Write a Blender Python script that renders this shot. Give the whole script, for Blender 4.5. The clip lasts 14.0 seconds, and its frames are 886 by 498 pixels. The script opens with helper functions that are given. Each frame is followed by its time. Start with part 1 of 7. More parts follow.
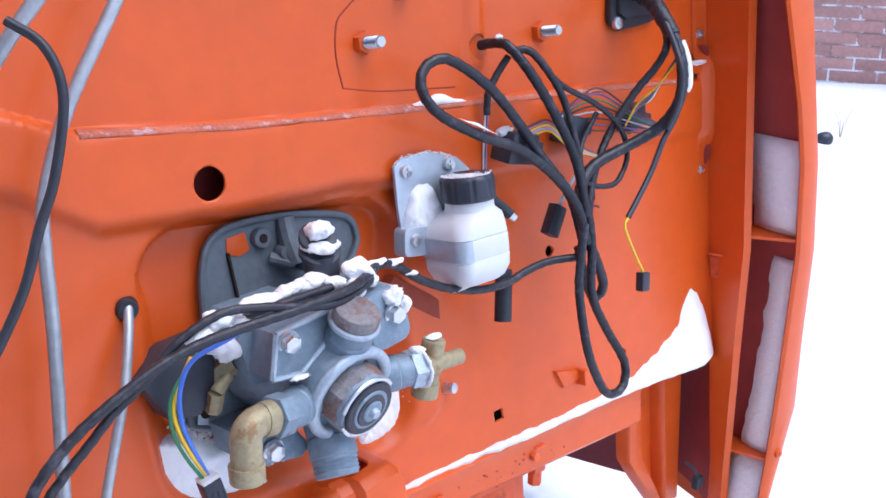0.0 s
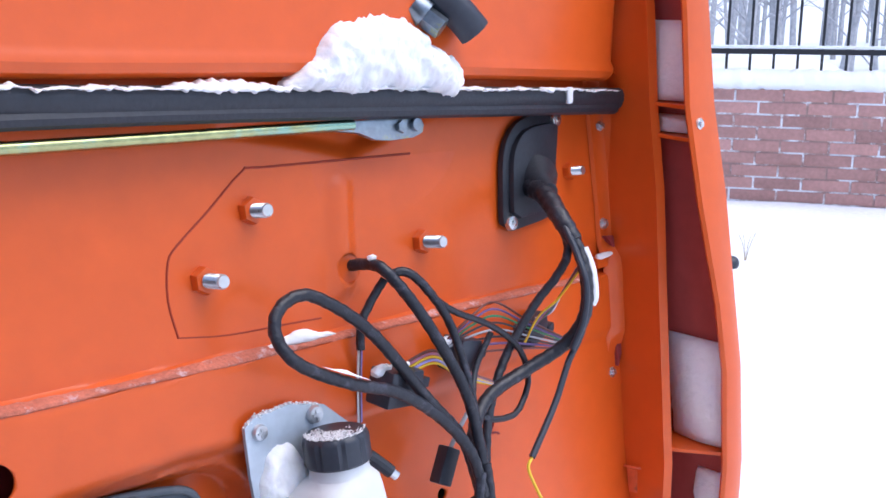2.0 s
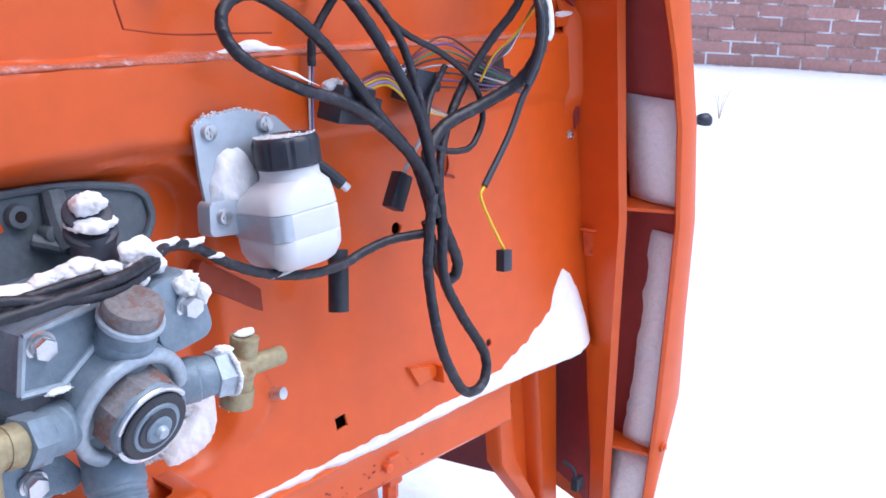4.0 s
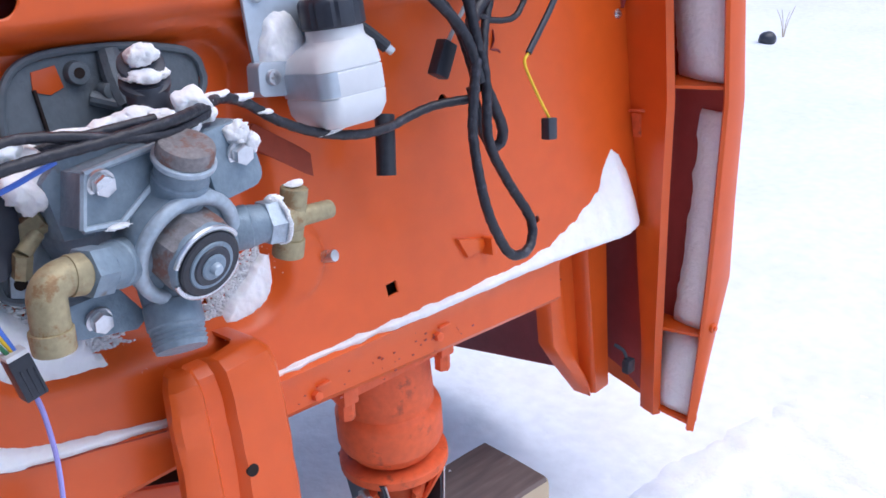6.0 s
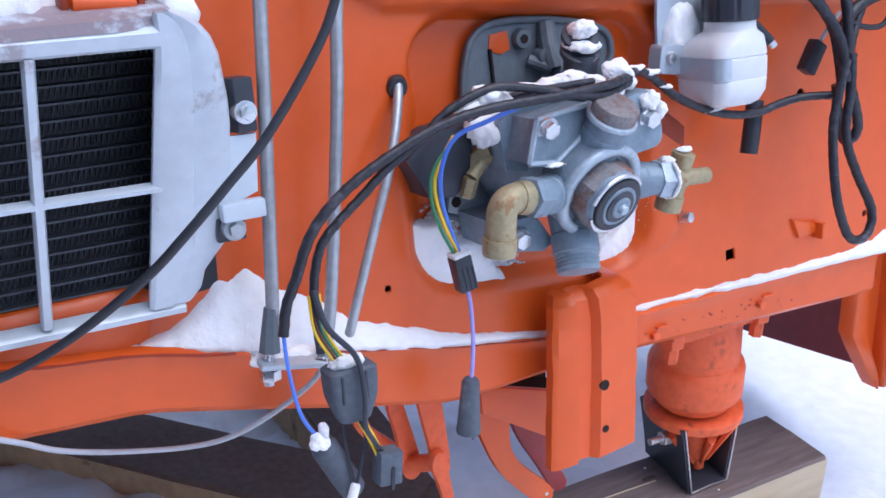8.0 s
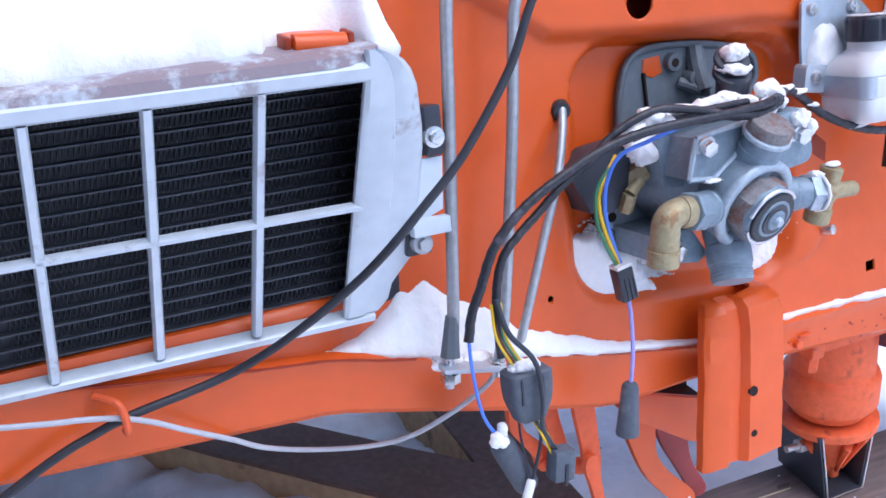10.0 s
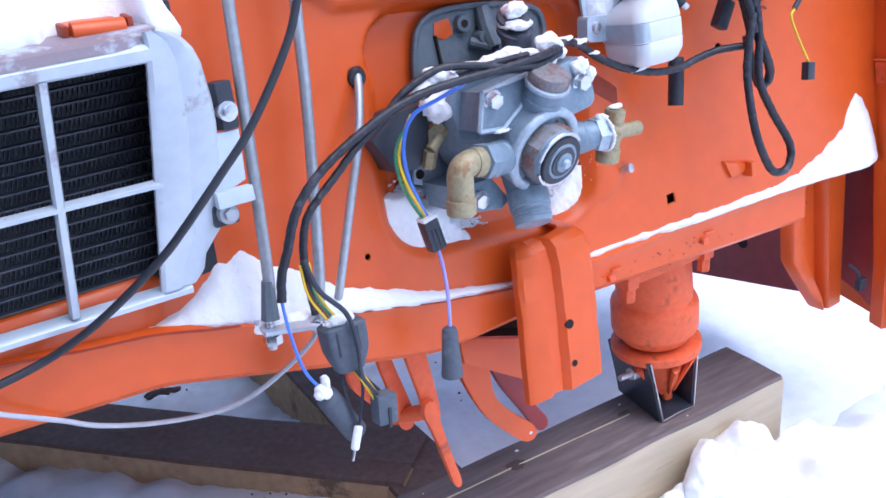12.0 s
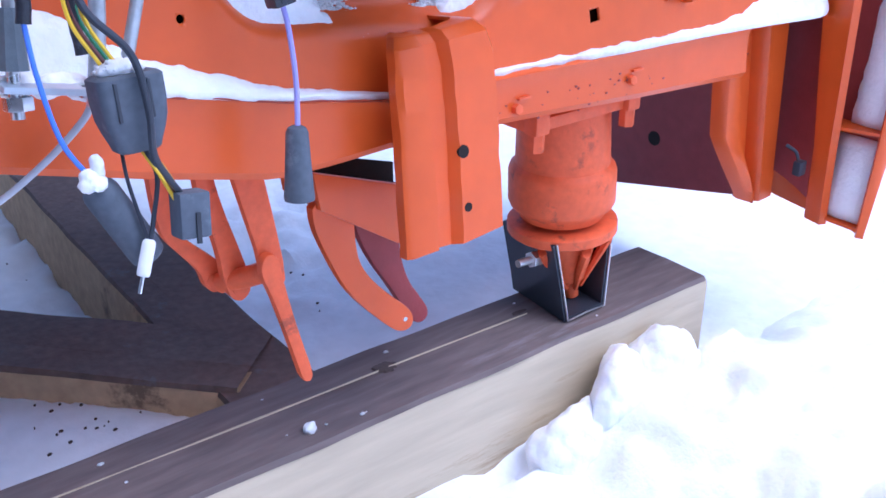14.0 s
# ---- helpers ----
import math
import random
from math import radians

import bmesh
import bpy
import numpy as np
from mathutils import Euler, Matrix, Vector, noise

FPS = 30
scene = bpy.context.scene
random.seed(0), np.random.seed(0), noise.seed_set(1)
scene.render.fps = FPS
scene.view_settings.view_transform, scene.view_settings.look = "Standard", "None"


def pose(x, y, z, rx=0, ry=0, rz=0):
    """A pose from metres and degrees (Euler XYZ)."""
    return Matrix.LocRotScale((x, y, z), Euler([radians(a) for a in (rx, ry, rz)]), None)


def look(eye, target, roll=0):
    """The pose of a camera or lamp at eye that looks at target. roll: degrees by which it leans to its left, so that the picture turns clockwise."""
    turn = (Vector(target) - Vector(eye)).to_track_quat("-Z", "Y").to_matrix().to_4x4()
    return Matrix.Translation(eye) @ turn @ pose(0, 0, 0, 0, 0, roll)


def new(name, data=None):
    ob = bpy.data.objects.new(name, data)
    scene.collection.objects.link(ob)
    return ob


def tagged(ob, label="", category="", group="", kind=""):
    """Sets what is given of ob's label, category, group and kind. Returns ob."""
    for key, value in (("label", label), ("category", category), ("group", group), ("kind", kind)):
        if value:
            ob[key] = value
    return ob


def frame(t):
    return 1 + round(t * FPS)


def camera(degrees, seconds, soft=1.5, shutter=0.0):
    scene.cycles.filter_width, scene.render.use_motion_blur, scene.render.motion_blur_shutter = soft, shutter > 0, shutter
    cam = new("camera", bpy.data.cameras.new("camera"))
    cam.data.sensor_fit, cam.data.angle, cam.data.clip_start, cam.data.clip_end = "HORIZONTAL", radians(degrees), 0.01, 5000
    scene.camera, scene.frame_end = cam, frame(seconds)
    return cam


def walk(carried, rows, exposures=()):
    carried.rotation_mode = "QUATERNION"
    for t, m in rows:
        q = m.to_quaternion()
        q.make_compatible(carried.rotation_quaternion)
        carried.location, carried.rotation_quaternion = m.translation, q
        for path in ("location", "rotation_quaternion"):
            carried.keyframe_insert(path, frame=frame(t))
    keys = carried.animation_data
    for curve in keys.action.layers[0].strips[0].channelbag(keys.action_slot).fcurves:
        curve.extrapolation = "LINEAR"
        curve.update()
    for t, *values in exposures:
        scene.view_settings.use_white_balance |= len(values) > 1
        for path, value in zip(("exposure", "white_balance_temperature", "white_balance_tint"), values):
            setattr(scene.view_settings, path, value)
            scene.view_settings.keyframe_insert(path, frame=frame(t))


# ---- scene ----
cam = camera(47.5, 14.0, soft=1.6)
PATH = [
    (0, (-0.017, -0.016, 1.064), (1.219, 1.398, 0.378), -0.1),
    (0.5, (0.087, 0.09, 1.099), (1.438, 1.448, 0.527), 2.6),
    (1, (0.163, 0.103, 1.126), (1.563, 1.405, 0.541), -0.9),
    (1.5, (0.17, 0.095, 1.136), (1.595, 1.401, 0.623), -0.0),
    (2, (0.15, 0.107, 1.139), (1.552, 1.446, 0.649), -0.2),
    (2.5, (0.142, 0.095, 1.131), (1.557, 1.413, 0.621), -0.5),
    (3, (0.135, 0.083, 1.092), (1.546, 1.396, 0.56), 0.5),
    (3.5, (0.126, 0.068, 1.042), (1.517, 1.364, 0.423), 0.9),
    (4, (0.132, 0.056, 0.989), (1.517, 1.321, 0.294), 0.5),
    (4.2, (0.14, 0.043, 0.977), (1.507, 1.312, 0.255), -0.3),
    (6.3, (0.09, 0.007, 0.925), (1.343, 1.345, 0.126), -1.6),
    (6.5, (0.058, 0.004, 0.927), (1.283, 1.378, 0.146), -1.1),
    (7, (-0.011, 0.004, 0.948), (1.067, 1.499, 0.172), 0.1),
    (7.5, (-0.064, 0.002, 0.964), (0.888, 1.58, 0.186), -0.2),
    (8, (-0.106, -0.032, 0.96), (0.806, 1.547, 0.139), 0.8),
    (8.5, (-0.165, -0.049, 0.949), (0.663, 1.569, 0.114), 0.0),
    (8.7, (-0.181, -0.047, 0.951), (0.618, 1.583, 0.111), -0.3),
    (10.8, (-0.21, -0.061, 0.994), (0.574, 1.614, 0.234), -2.1),
    (11, (-0.196, -0.07, 0.994), (0.632, 1.566, 0.196), -2.1),
    (11.5, (-0.158, -0.096, 1.007), (0.791, 1.477, 0.215), -4.8),
    (12, (-0.166, -0.14, 0.983), (0.786, 1.408, 0.149), -4.7),
    (12.5, (-0.17, -0.136, 0.924), (0.719, 1.402, 0.005), -4.1),
    (13, (-0.153, -0.062, 0.793), (0.777, 1.5, -0.04), -3.7),
    (13.2, (-0.123, -0.004, 0.748), (0.882, 1.499, -0.107), -2.6),
    (13.5, (-0.08, 0.004, 0.72), (1.002, 1.451, -0.138), -0.8),
    (14, (-0.046, 0.038, 0.698), (1.106, 1.432, -0.156), 0.4),
]
walk(cam, [(t, look(eye, target, roll)) for t, eye, target, roll in PATH], [(0, 0.66, 5700, 13), (1.5, 0.64, 5900, 13), (4.2, 0.62, 5800, 13), (6.5, 0.30, 5850, 12), (7.5, 0.45, 5650, 13), (8.6, 0.46, 5600, 13), (11.0, 0.76, 5550, 13), (14.0, 0.70, 5000, 16)])

# ---- world and light: overcast winter day ----
world = bpy.data.worlds.new("overcast")
scene.world = world
world.use_nodes = True
wn, wl = world.node_tree.nodes, world.node_tree.links
sky = wn.new("ShaderNodeTexSky")
sky.sky_type = "NISHITA"
sky.sun_disc = False
sky.sun_elevation, sky.sun_rotation = radians(66), radians(150)
sky.air_density, sky.dust_density, sky.ozone_density = 1.0, 3.0, 2.0
wn["Background"].inputs["Strength"].default_value = 0.15
wl.new(sky.outputs["Color"], wn["Background"].inputs["Color"])
sun = new("sun", bpy.data.lights.new("sun", "SUN"))
sun.data.energy, sun.data.angle, sun.data.color = 1.1, radians(60), (1.0, 0.98, 0.96)
sun.matrix_world = look((0, 0, 6), (-0.500 * 0.407, 0.866 * 0.407, 6 - 0.914))


# ---- materials ----
def mat(name, col, rough=0.5, metal=0.0, var=0.12, scale=30.0, bump=0.0, bscale=200.0, coat=0.0, spots=None, spot_scale=14.0, spot_cut=0.62, island=False, stretch=None):
    """A surface with colour variation at two scales, fine relief and, where asked, patches of a second colour."""
    m = bpy.data.materials.new(name)
    m.use_nodes = True
    n, l = m.node_tree.nodes, m.node_tree.links
    b = n["Principled BSDF"]
    b.inputs["Metallic"].default_value = metal
    b.inputs["Coat Weight"].default_value = coat
    b.inputs["Coat Roughness"].default_value = 0.2
    b.inputs["Specular IOR Level"].default_value = 0.40
    tc = n.new("ShaderNodeTexCoord")
    place = tc.outputs["Object"]
    if stretch:
        sc = n.new("ShaderNodeVectorMath")
        sc.operation = "MULTIPLY"
        sc.inputs[1].default_value = stretch
        l.new(place, sc.inputs[0])
        place = sc.outputs[0]
    if island:
        own = n.new("ShaderNodeObjectInfo")
        far = n.new("ShaderNodeVectorMath")
        far.operation = "MULTIPLY_ADD"
        far.inputs[1].default_value = (37, 23, 51)
        l.new(own.outputs["Random"], far.inputs[0])
        l.new(place, far.inputs[2])
        place = far.outputs[0]
    big, fine = n.new("ShaderNodeTexNoise"), n.new("ShaderNodeTexNoise")
    big.inputs["Scale"].default_value, fine.inputs["Scale"].default_value = scale * 0.25, scale * 4
    big.inputs["Detail"].default_value = fine.inputs["Detail"].default_value = 5
    for t in (big, fine):
        l.new(place, t.inputs["Vector"])
    mixn = n.new("ShaderNodeMath")
    mixn.operation = "ADD"
    l.new(big.outputs["Fac"], mixn.inputs[0])
    l.new(fine.outputs["Fac"], mixn.inputs[1])
    ramp = n.new("ShaderNodeMapRange")
    ramp.inputs["From Min"].default_value, ramp.inputs["From Max"].default_value = 0.6, 1.4
    ramp.inputs["To Min"].default_value, ramp.inputs["To Max"].default_value = 1 - var, 1 + var
    l.new(mixn.outputs[0], ramp.inputs["Value"])
    hsv = n.new("ShaderNodeHueSaturation")
    hsv.inputs["Color"].default_value = (*col, 1)
    if island:
        info = n.new("ShaderNodeObjectInfo")
        both = n.new("ShaderNodeMath")
        both.operation = "MULTIPLY_ADD"
        both.inputs[1].default_value = 0.3
        l.new(info.outputs["Random"], both.inputs[0])
        minus = n.new("ShaderNodeMath")
        minus.operation = "SUBTRACT"
        minus.inputs[1].default_value = 0.15
        l.new(ramp.outputs[0], minus.inputs[0])
        l.new(minus.outputs[0], both.inputs[2])
        l.new(both.outputs[0], hsv.inputs["Value"])
    else:
        l.new(ramp.outputs[0], hsv.inputs["Value"])
    out = hsv.outputs["Color"]
    rr = n.new("ShaderNodeMapRange")
    rr.inputs["To Min"].default_value, rr.inputs["To Max"].default_value = max(0.02, rough - 0.08), min(1, rough + 0.08)
    l.new(big.outputs["Fac"], rr.inputs["Value"])
    l.new(rr.outputs[0], b.inputs["Roughness"])
    if spots:
        sp = n.new("ShaderNodeTexNoise")
        sp.inputs["Scale"].default_value, sp.inputs["Detail"].default_value, sp.inputs["Roughness"].default_value = spot_scale, 8, 0.7
        l.new(place, sp.inputs["Vector"])
        cut = n.new("ShaderNodeMapRange")
        cut.inputs["From Min"].default_value, cut.inputs["From Max"].default_value = spot_cut, spot_cut + 0.08
        l.new(sp.outputs["Fac"], cut.inputs["Value"])
        mx = n.new("ShaderNodeMix")
        mx.data_type = "RGBA"
        l.new(cut.outputs[0], mx.inputs[0])
        l.new(out, mx.inputs[6])
        mx.inputs[7].default_value = (*spots, 1)
        out = mx.outputs[2]
    l.new(out, b.inputs["Base Color"])
    if bump:
        bn, bp = n.new("ShaderNodeTexNoise"), n.new("ShaderNodeBump")
        bn.inputs["Scale"].default_value, bn.inputs["Detail"].default_value = bscale, 6
        bp.inputs["Strength"].default_value, bp.inputs["Distance"].default_value = bump, 0.004
        l.new(place, bn.inputs["Vector"])
        l.new(bn.outputs["Fac"], bp.inputs["Height"])
        l.new(bp.outputs["Normal"], b.inputs["Normal"])
    return m


ORANGE = mat("orange_paint", (0.66, 0.096, 0.008), 0.38, var=0.08, scale=9, bump=0.04, bscale=90, coat=0.22, spots=(0.58, 0.06, 0.008), spot_scale=7, spot_cut=0.68)
RUSTY = mat("dusty_orange_paint", (0.72, 0.12, 0.035), 0.55, var=0.18, scale=25, bump=0.15, bscale=160, spots=(0.35, 0.07, 0.03), spot_scale=22, spot_cut=0.58)
STRAP = mat("dull_brown_orange", (0.28, 0.040, 0.013), 0.6, var=0.2, scale=20, bump=0.1)
# dark red of inner sheets; on rear fork cheek and flange it paints shade
DARKRED = mat("dark_red_and_shade", (0.27, 0.042, 0.042), 0.48, var=0.2, scale=12, bump=0.1)
PLUM = mat("plum_channel_inside", (0.33, 0.048, 0.04), 0.5, var=0.15, scale=14)
BLACK = mat("black_rubber", (0.026, 0.029, 0.037), 0.42, var=0.25, scale=40, bump=0.12, bscale=250)
TAPE = mat("harness_tape", (0.022, 0.023, 0.030), 0.36, var=0.4, scale=60, bump=0.35, bscale=120, spots=(0.060, 0.058, 0.075), spot_scale=70, spot_cut=0.56)
PLUGGREY = mat("dull_blue_grey_rubber", (0.085, 0.100, 0.125), 0.6, var=0.25, scale=40, spots=(0.14, 0.16, 0.19), spot_scale=30, spot_cut=0.6)
PLASTIC = mat("dark_grey_plastic", (0.036, 0.041, 0.054), 0.36, var=0.15, scale=50)
CAST = mat("cast_aluminium", (0.225, 0.29, 0.345), 0.5, 0.25, var=0.2, scale=35, bump=0.25, bscale=260, spots=(0.17, 0.15, 0.14), spot_scale=18, spot_cut=0.6)
CASTRUST = mat("cast_top_with_rust", (0.24, 0.225, 0.225), 0.6, 0.2, var=0.3, scale=60, bump=0.3, bscale=260, spots=(0.21, 0.11, 0.085), spot_scale=40, spot_cut=0.53)
CASTLIGHT = mat("worn_bright_casting", (0.40, 0.47, 0.53), 0.42, 0.3, var=0.2, scale=50, bump=0.2, bscale=260)
BASEGREY = mat("grey_base_casting", (0.13, 0.155, 0.175), 0.55, 0.1, var=0.18, scale=30, bump=0.2, bscale=200)
BRASS = mat("old_brass", (0.34, 0.29, 0.17), 0.5, 0.3, var=0.25, scale=50, bump=0.15, spots=(0.28, 0.17, 0.08), spot_scale=40, spot_cut=0.55)
STEEL = mat("zinc_steel", (0.62, 0.64, 0.66), 0.28, 0.9, var=0.12, scale=60)
ROD = mat("dull_steel_rod", (0.40, 0.42, 0.44), 0.42, 0.55, var=0.22, scale=40, bump=0.1, spots=(0.24, 0.22, 0.2), spot_scale=30)
YZINC = mat("yellow_zinc", (0.42, 0.43, 0.20), 0.24, 1.0, var=0.3, scale=25, spots=(0.30, 0.46, 0.34), spot_scale=12, spot_cut=0.5)
FORGED = mat("blue_zinc_forging", (0.26, 0.30, 0.34), 0.34, 0.9, var=0.3, scale=40, spots=(0.40, 0.40, 0.18), spot_scale=30, spot_cut=0.55)
BRACKET = mat("galvanised_sheet", (0.50, 0.56, 0.62), 0.42, 0.45, var=0.12, scale=25, spots=(0.66, 0.68, 0.70), spot_scale=18)
MILKY = mat("milky_plastic", (0.66, 0.68, 0.69), 0.38, var=0.05, scale=20)
MILKY.node_tree.nodes["Principled BSDF"].inputs["Subsurface Weight"].default_value = 0.25
MILKY.node_tree.nodes["Principled BSDF"].inputs["Subsurface Radius"].default_value = (0.01, 0.01, 0.01)
GRILLE = mat("silver_grey_enamel", (0.55, 0.61, 0.66), 0.38, 0.15, var=0.1, scale=18, spots=(0.36, 0.34, 0.36), spot_scale=20, spot_cut=0.6)
DIRTY = mat("dirty_grille_enamel", (0.52, 0.57, 0.62), 0.5, 0.1, var=0.15, scale=25, bump=0.15, bscale=160, spots=(0.27, 0.22, 0.24), spot_scale=12, spot_cut=0.42)
CORE = mat("black_radiator_core", (0.026, 0.029, 0.038), 0.5, var=0.3, scale=80)
FIN = mat("dark_radiator_fin", (0.062, 0.069, 0.084), 0.45, 0.3, var=0.4, scale=120)
SNOW = mat("snow", (0.90, 0.915, 0.94), 0.75, var=0.04, scale=30, bump=0.45, bscale=140)
SNOW.node_tree.nodes["Principled BSDF"].inputs["Subsurface Weight"].default_value = 0.4
SNOW.node_tree.nodes["Principled BSDF"].inputs["Subsurface Radius"].default_value = (0.014, 0.016, 0.020)
SNOW.node_tree.nodes["Principled BSDF"].inputs["Subsurface Scale"].default_value = 1.0
SNOWG = mat("snow_ground", (0.86, 0.88, 0.92), 0.8, var=0.09, scale=9, bump=0.75, bscale=38)
FROST = mat("thin_dirty_frost", (0.52, 0.15, 0.09), 0.8, var=0.3, scale=90, bump=0.6, bscale=260, spots=(0.60, 0.36, 0.34), spot_scale=60, spot_cut=0.55)
PLANK = mat("weathered_brown_timber", (0.160, 0.122, 0.112), 0.75, var=0.38, scale=26, bump=0.5, bscale=90, spots=(0.24, 0.21, 0.215), spot_scale=26, spot_cut=0.58, stretch=(0.14, 1, 1))
RAWWOOD = mat("raw_sawn_timber", (0.52, 0.43, 0.30), 0.75, var=0.16, scale=18, bump=0.35, bscale=80, spots=(0.38, 0.27, 0.16), spot_scale=14, spot_cut=0.6, stretch=(0.12, 1, 1))
OLDTOP = mat("old_timber_top", (0.165, 0.105, 0.083), 0.8, var=0.32, scale=22, bump=0.45, bscale=80, spots=(0.17, 0.14, 0.135), spot_scale=18, spot_cut=0.6)
OLDWOOD = mat("old_tan_timber", (0.50, 0.335, 0.19), 0.8, var=0.25, scale=14, bump=0.35, bscale=70, spots=(0.20, 0.13, 0.08), spot_scale=9, spot_cut=0.58)
BRICK = mat("red_brick", (0.46, 0.255, 0.225), 0.85, var=0.22, scale=12, bump=0.4, bscale=60, spots=(0.42, 0.26, 0.23), spot_scale=9, spot_cut=0.6, island=True)
MORTAR = mat("snowy_mortar", (0.40, 0.27, 0.24), 0.9, var=0.2, scale=30, spots=(0.88, 0.89, 0.92), spot_scale=6, spot_cut=0.46)
IRON = mat("black_iron_fence", (0.02, 0.022, 0.026), 0.5, var=0.2)
BOARDS = mat("weathered_boards", (0.13, 0.10, 0.08), 0.8, var=0.25, scale=6, bump=0.3, bscale=40)
BARK = mat("frosted_grey_bark", (0.50, 0.50, 0.51), 0.9, var=0.35, scale=5, bump=0.5, bscale=15)
CHIPS = mat("dark_bark_chips", (0.085, 0.060, 0.052), 0.9, var=0.3, scale=60)
WHITE = mat("white_label", (0.78, 0.78, 0.78), 0.5, var=0.05)
YELLOW = mat("yellow_wire", (0.85, 0.55, 0.03), 0.4, var=0.1)
BLUE = mat("blue_wire", (0.10, 0.22, 0.75), 0.4, var=0.1)
LILAC = mat("lilac_wire", (0.36, 0.33, 0.72), 0.4, var=0.1)
GREEN = mat("green_wire", (0.05, 0.22, 0.10), 0.4, var=0.1)
BROWN = mat("brown_wire", (0.16, 0.06, 0.05), 0.4, var=0.1)
PINK = mat("pink_wire", (0.42, 0.17, 0.26), 0.4, var=0.1)
PURPLE = mat("purple_wire", (0.15, 0.10, 0.26), 0.4, var=0.1)
GREYW = mat("grey_sheath", (0.44, 0.46, 0.50), 0.4, var=0.12)
SEAM = mat("seam_and_crease_shade", (0.30, 0.03, 0.008), 0.6, var=0.1)
# near-black that paints in the shade of holes, gaps and the cab inside
DARK = mat("near_black_shade", (0.02, 0.012, 0.01), 0.9, var=0.2)

# ---- building helpers ----
LEAN = math.atan(0.1599)
PM = Matrix(((1, 0, 0, 0), (0, math.sin(LEAN), -math.cos(LEAN), 0.6499), (0, math.cos(LEAN), math.sin(LEAN), 0), (0, 0, 0, 1)))
ONE = Matrix.Identity(4)


def at(u, v, w=0.0):
    """World place of a point on the front panel: along it, up it, out of it."""
    return PM @ Vector((u, v, w))


def thing(name, loc, label, category, group="", kind=""):
    e = new(name)
    e.empty_display_size = 0.05
    e.location = loc
    return tagged(e, label, category, group, kind)


def root_of(ob):
    p = Vector((0, 0, 0))
    while ob:
        p += ob.location
        ob = ob.parent
    return p


def mesh_of(name, bm, material, m=PM, off=None, angle=35):
    bmesh.ops.recalc_face_normals(bm, faces=bm.faces)
    bm.transform(m)
    if off is not None:
        bm.transform(Matrix.Translation(-off))
    for f in bm.faces:
        f.smooth = True
    me = bpy.data.meshes.new(name)
    bm.to_mesh(me)
    bm.free()
    me.set_sharp_from_angle(angle=radians(angle))
    me.materials.append(material)
    return me


def part(name, bm, material, parent, label="", m=PM, angle=35):
    """One bmesh as one mesh under a thing or a part."""
    ob = new(name, mesh_of(name, bm, material, m, root_of(parent), angle))
    ob.parent = parent
    return tagged(ob, label)


def solo(name, bm, material, label, category, m=PM, group="", kind="", angle=35):
    """A thing that is one mesh, its origin at its base."""
    bmesh.ops.recalc_face_normals(bm, faces=bm.faces)
    bm.transform(m)
    lo = [min(v.co[i] for v in bm.verts) for i in range(3)]
    hi = [max(v.co[i] for v in bm.verts) for i in range(3)]
    loc = Vector(((lo[0] + hi[0]) / 2, (lo[1] + hi[1]) / 2, lo[2]))
    ob = new(name, mesh_of(name, bm, material, ONE, loc, 180 if material in (SNOW, FROST) else angle))
    ob.location = loc
    return tagged(ob, label, category, group, kind)


def B():
    return bmesh.new()


def box(bm, c, s, rot=None, bev=0.0):
    m = Matrix.Translation(c) @ (rot.to_4x4() if rot else ONE) @ Matrix.Diagonal((*s, 1))
    vs = bmesh.ops.create_cube(bm, size=1, matrix=m)["verts"]
    if bev:
        es = list({e for v in vs for e in v.link_edges})
        bmesh.ops.bevel(bm, geom=es, offset=bev, segments=2, profile=0.6, affect="EDGES")
    return bm


def cyl(bm, a, b, r, r2=None, seg=18, bev=0.0):
    a, b = Vector(a), Vector(b)
    q = (b - a).to_track_quat("Z", "Y").to_matrix().to_4x4()
    m = Matrix.Translation((a + b) / 2) @ q
    vs = bmesh.ops.create_cone(bm, cap_ends=True, segments=seg, radius1=r, radius2=r if r2 is None else r2, depth=(b - a).length, matrix=m)["verts"]
    if bev:
        es = [e for e in {e for v in vs for e in v.link_edges} if len(e.link_faces) == 2 and any(len(f.verts) > 4 for f in e.link_faces)]
        bmesh.ops.bevel(bm, geom=es, offset=bev, segments=2, profile=0.6, affect="EDGES")
    return bm


def rings(bm, a, b, prof, seg=24):
    """A turned body along a..b: prof is a list of (share of the length, radius)."""
    a, b = Vector(a), Vector(b)
    q = (b - a).to_track_quat("Z", "Y").to_matrix()
    loops = []
    for s, r in prof:
        c = a + (b - a) * s
        loops.append([bm.verts.new(c + q @ Vector((r * math.cos(2 * math.pi * k / seg), r * math.sin(2 * math.pi * k / seg), 0))) for k in range(seg)])
    for p, n in zip(loops, loops[1:]):
        for k in range(seg):
            bm.faces.new((p[k], p[(k + 1) % seg], n[(k + 1) % seg], n[k]))
    bm.faces.new(loops[0][::-1])
    bm.faces.new(loops[-1])
    return bm


def spline(pts, res=6):
    pts = [Vector(p) for p in pts]
    if len(pts) < 3:
        return pts
    ext = [2 * pts[0] - pts[1], *pts, 2 * pts[-1] - pts[-2]]
    out = []
    for i in range(1, len(ext) - 2):
        p0, p1, p2, p3 = ext[i - 1:i + 3]
        for k in range(res):
            s = k / res
            out.append(0.5 * (2 * p1 + (p2 - p0) * s + (2 * p0 - 5 * p1 + 4 * p2 - p3) * s * s + (3 * p1 - p0 - 3 * p2 + p3) * s ** 3))
    out.append(pts[-1])
    return out


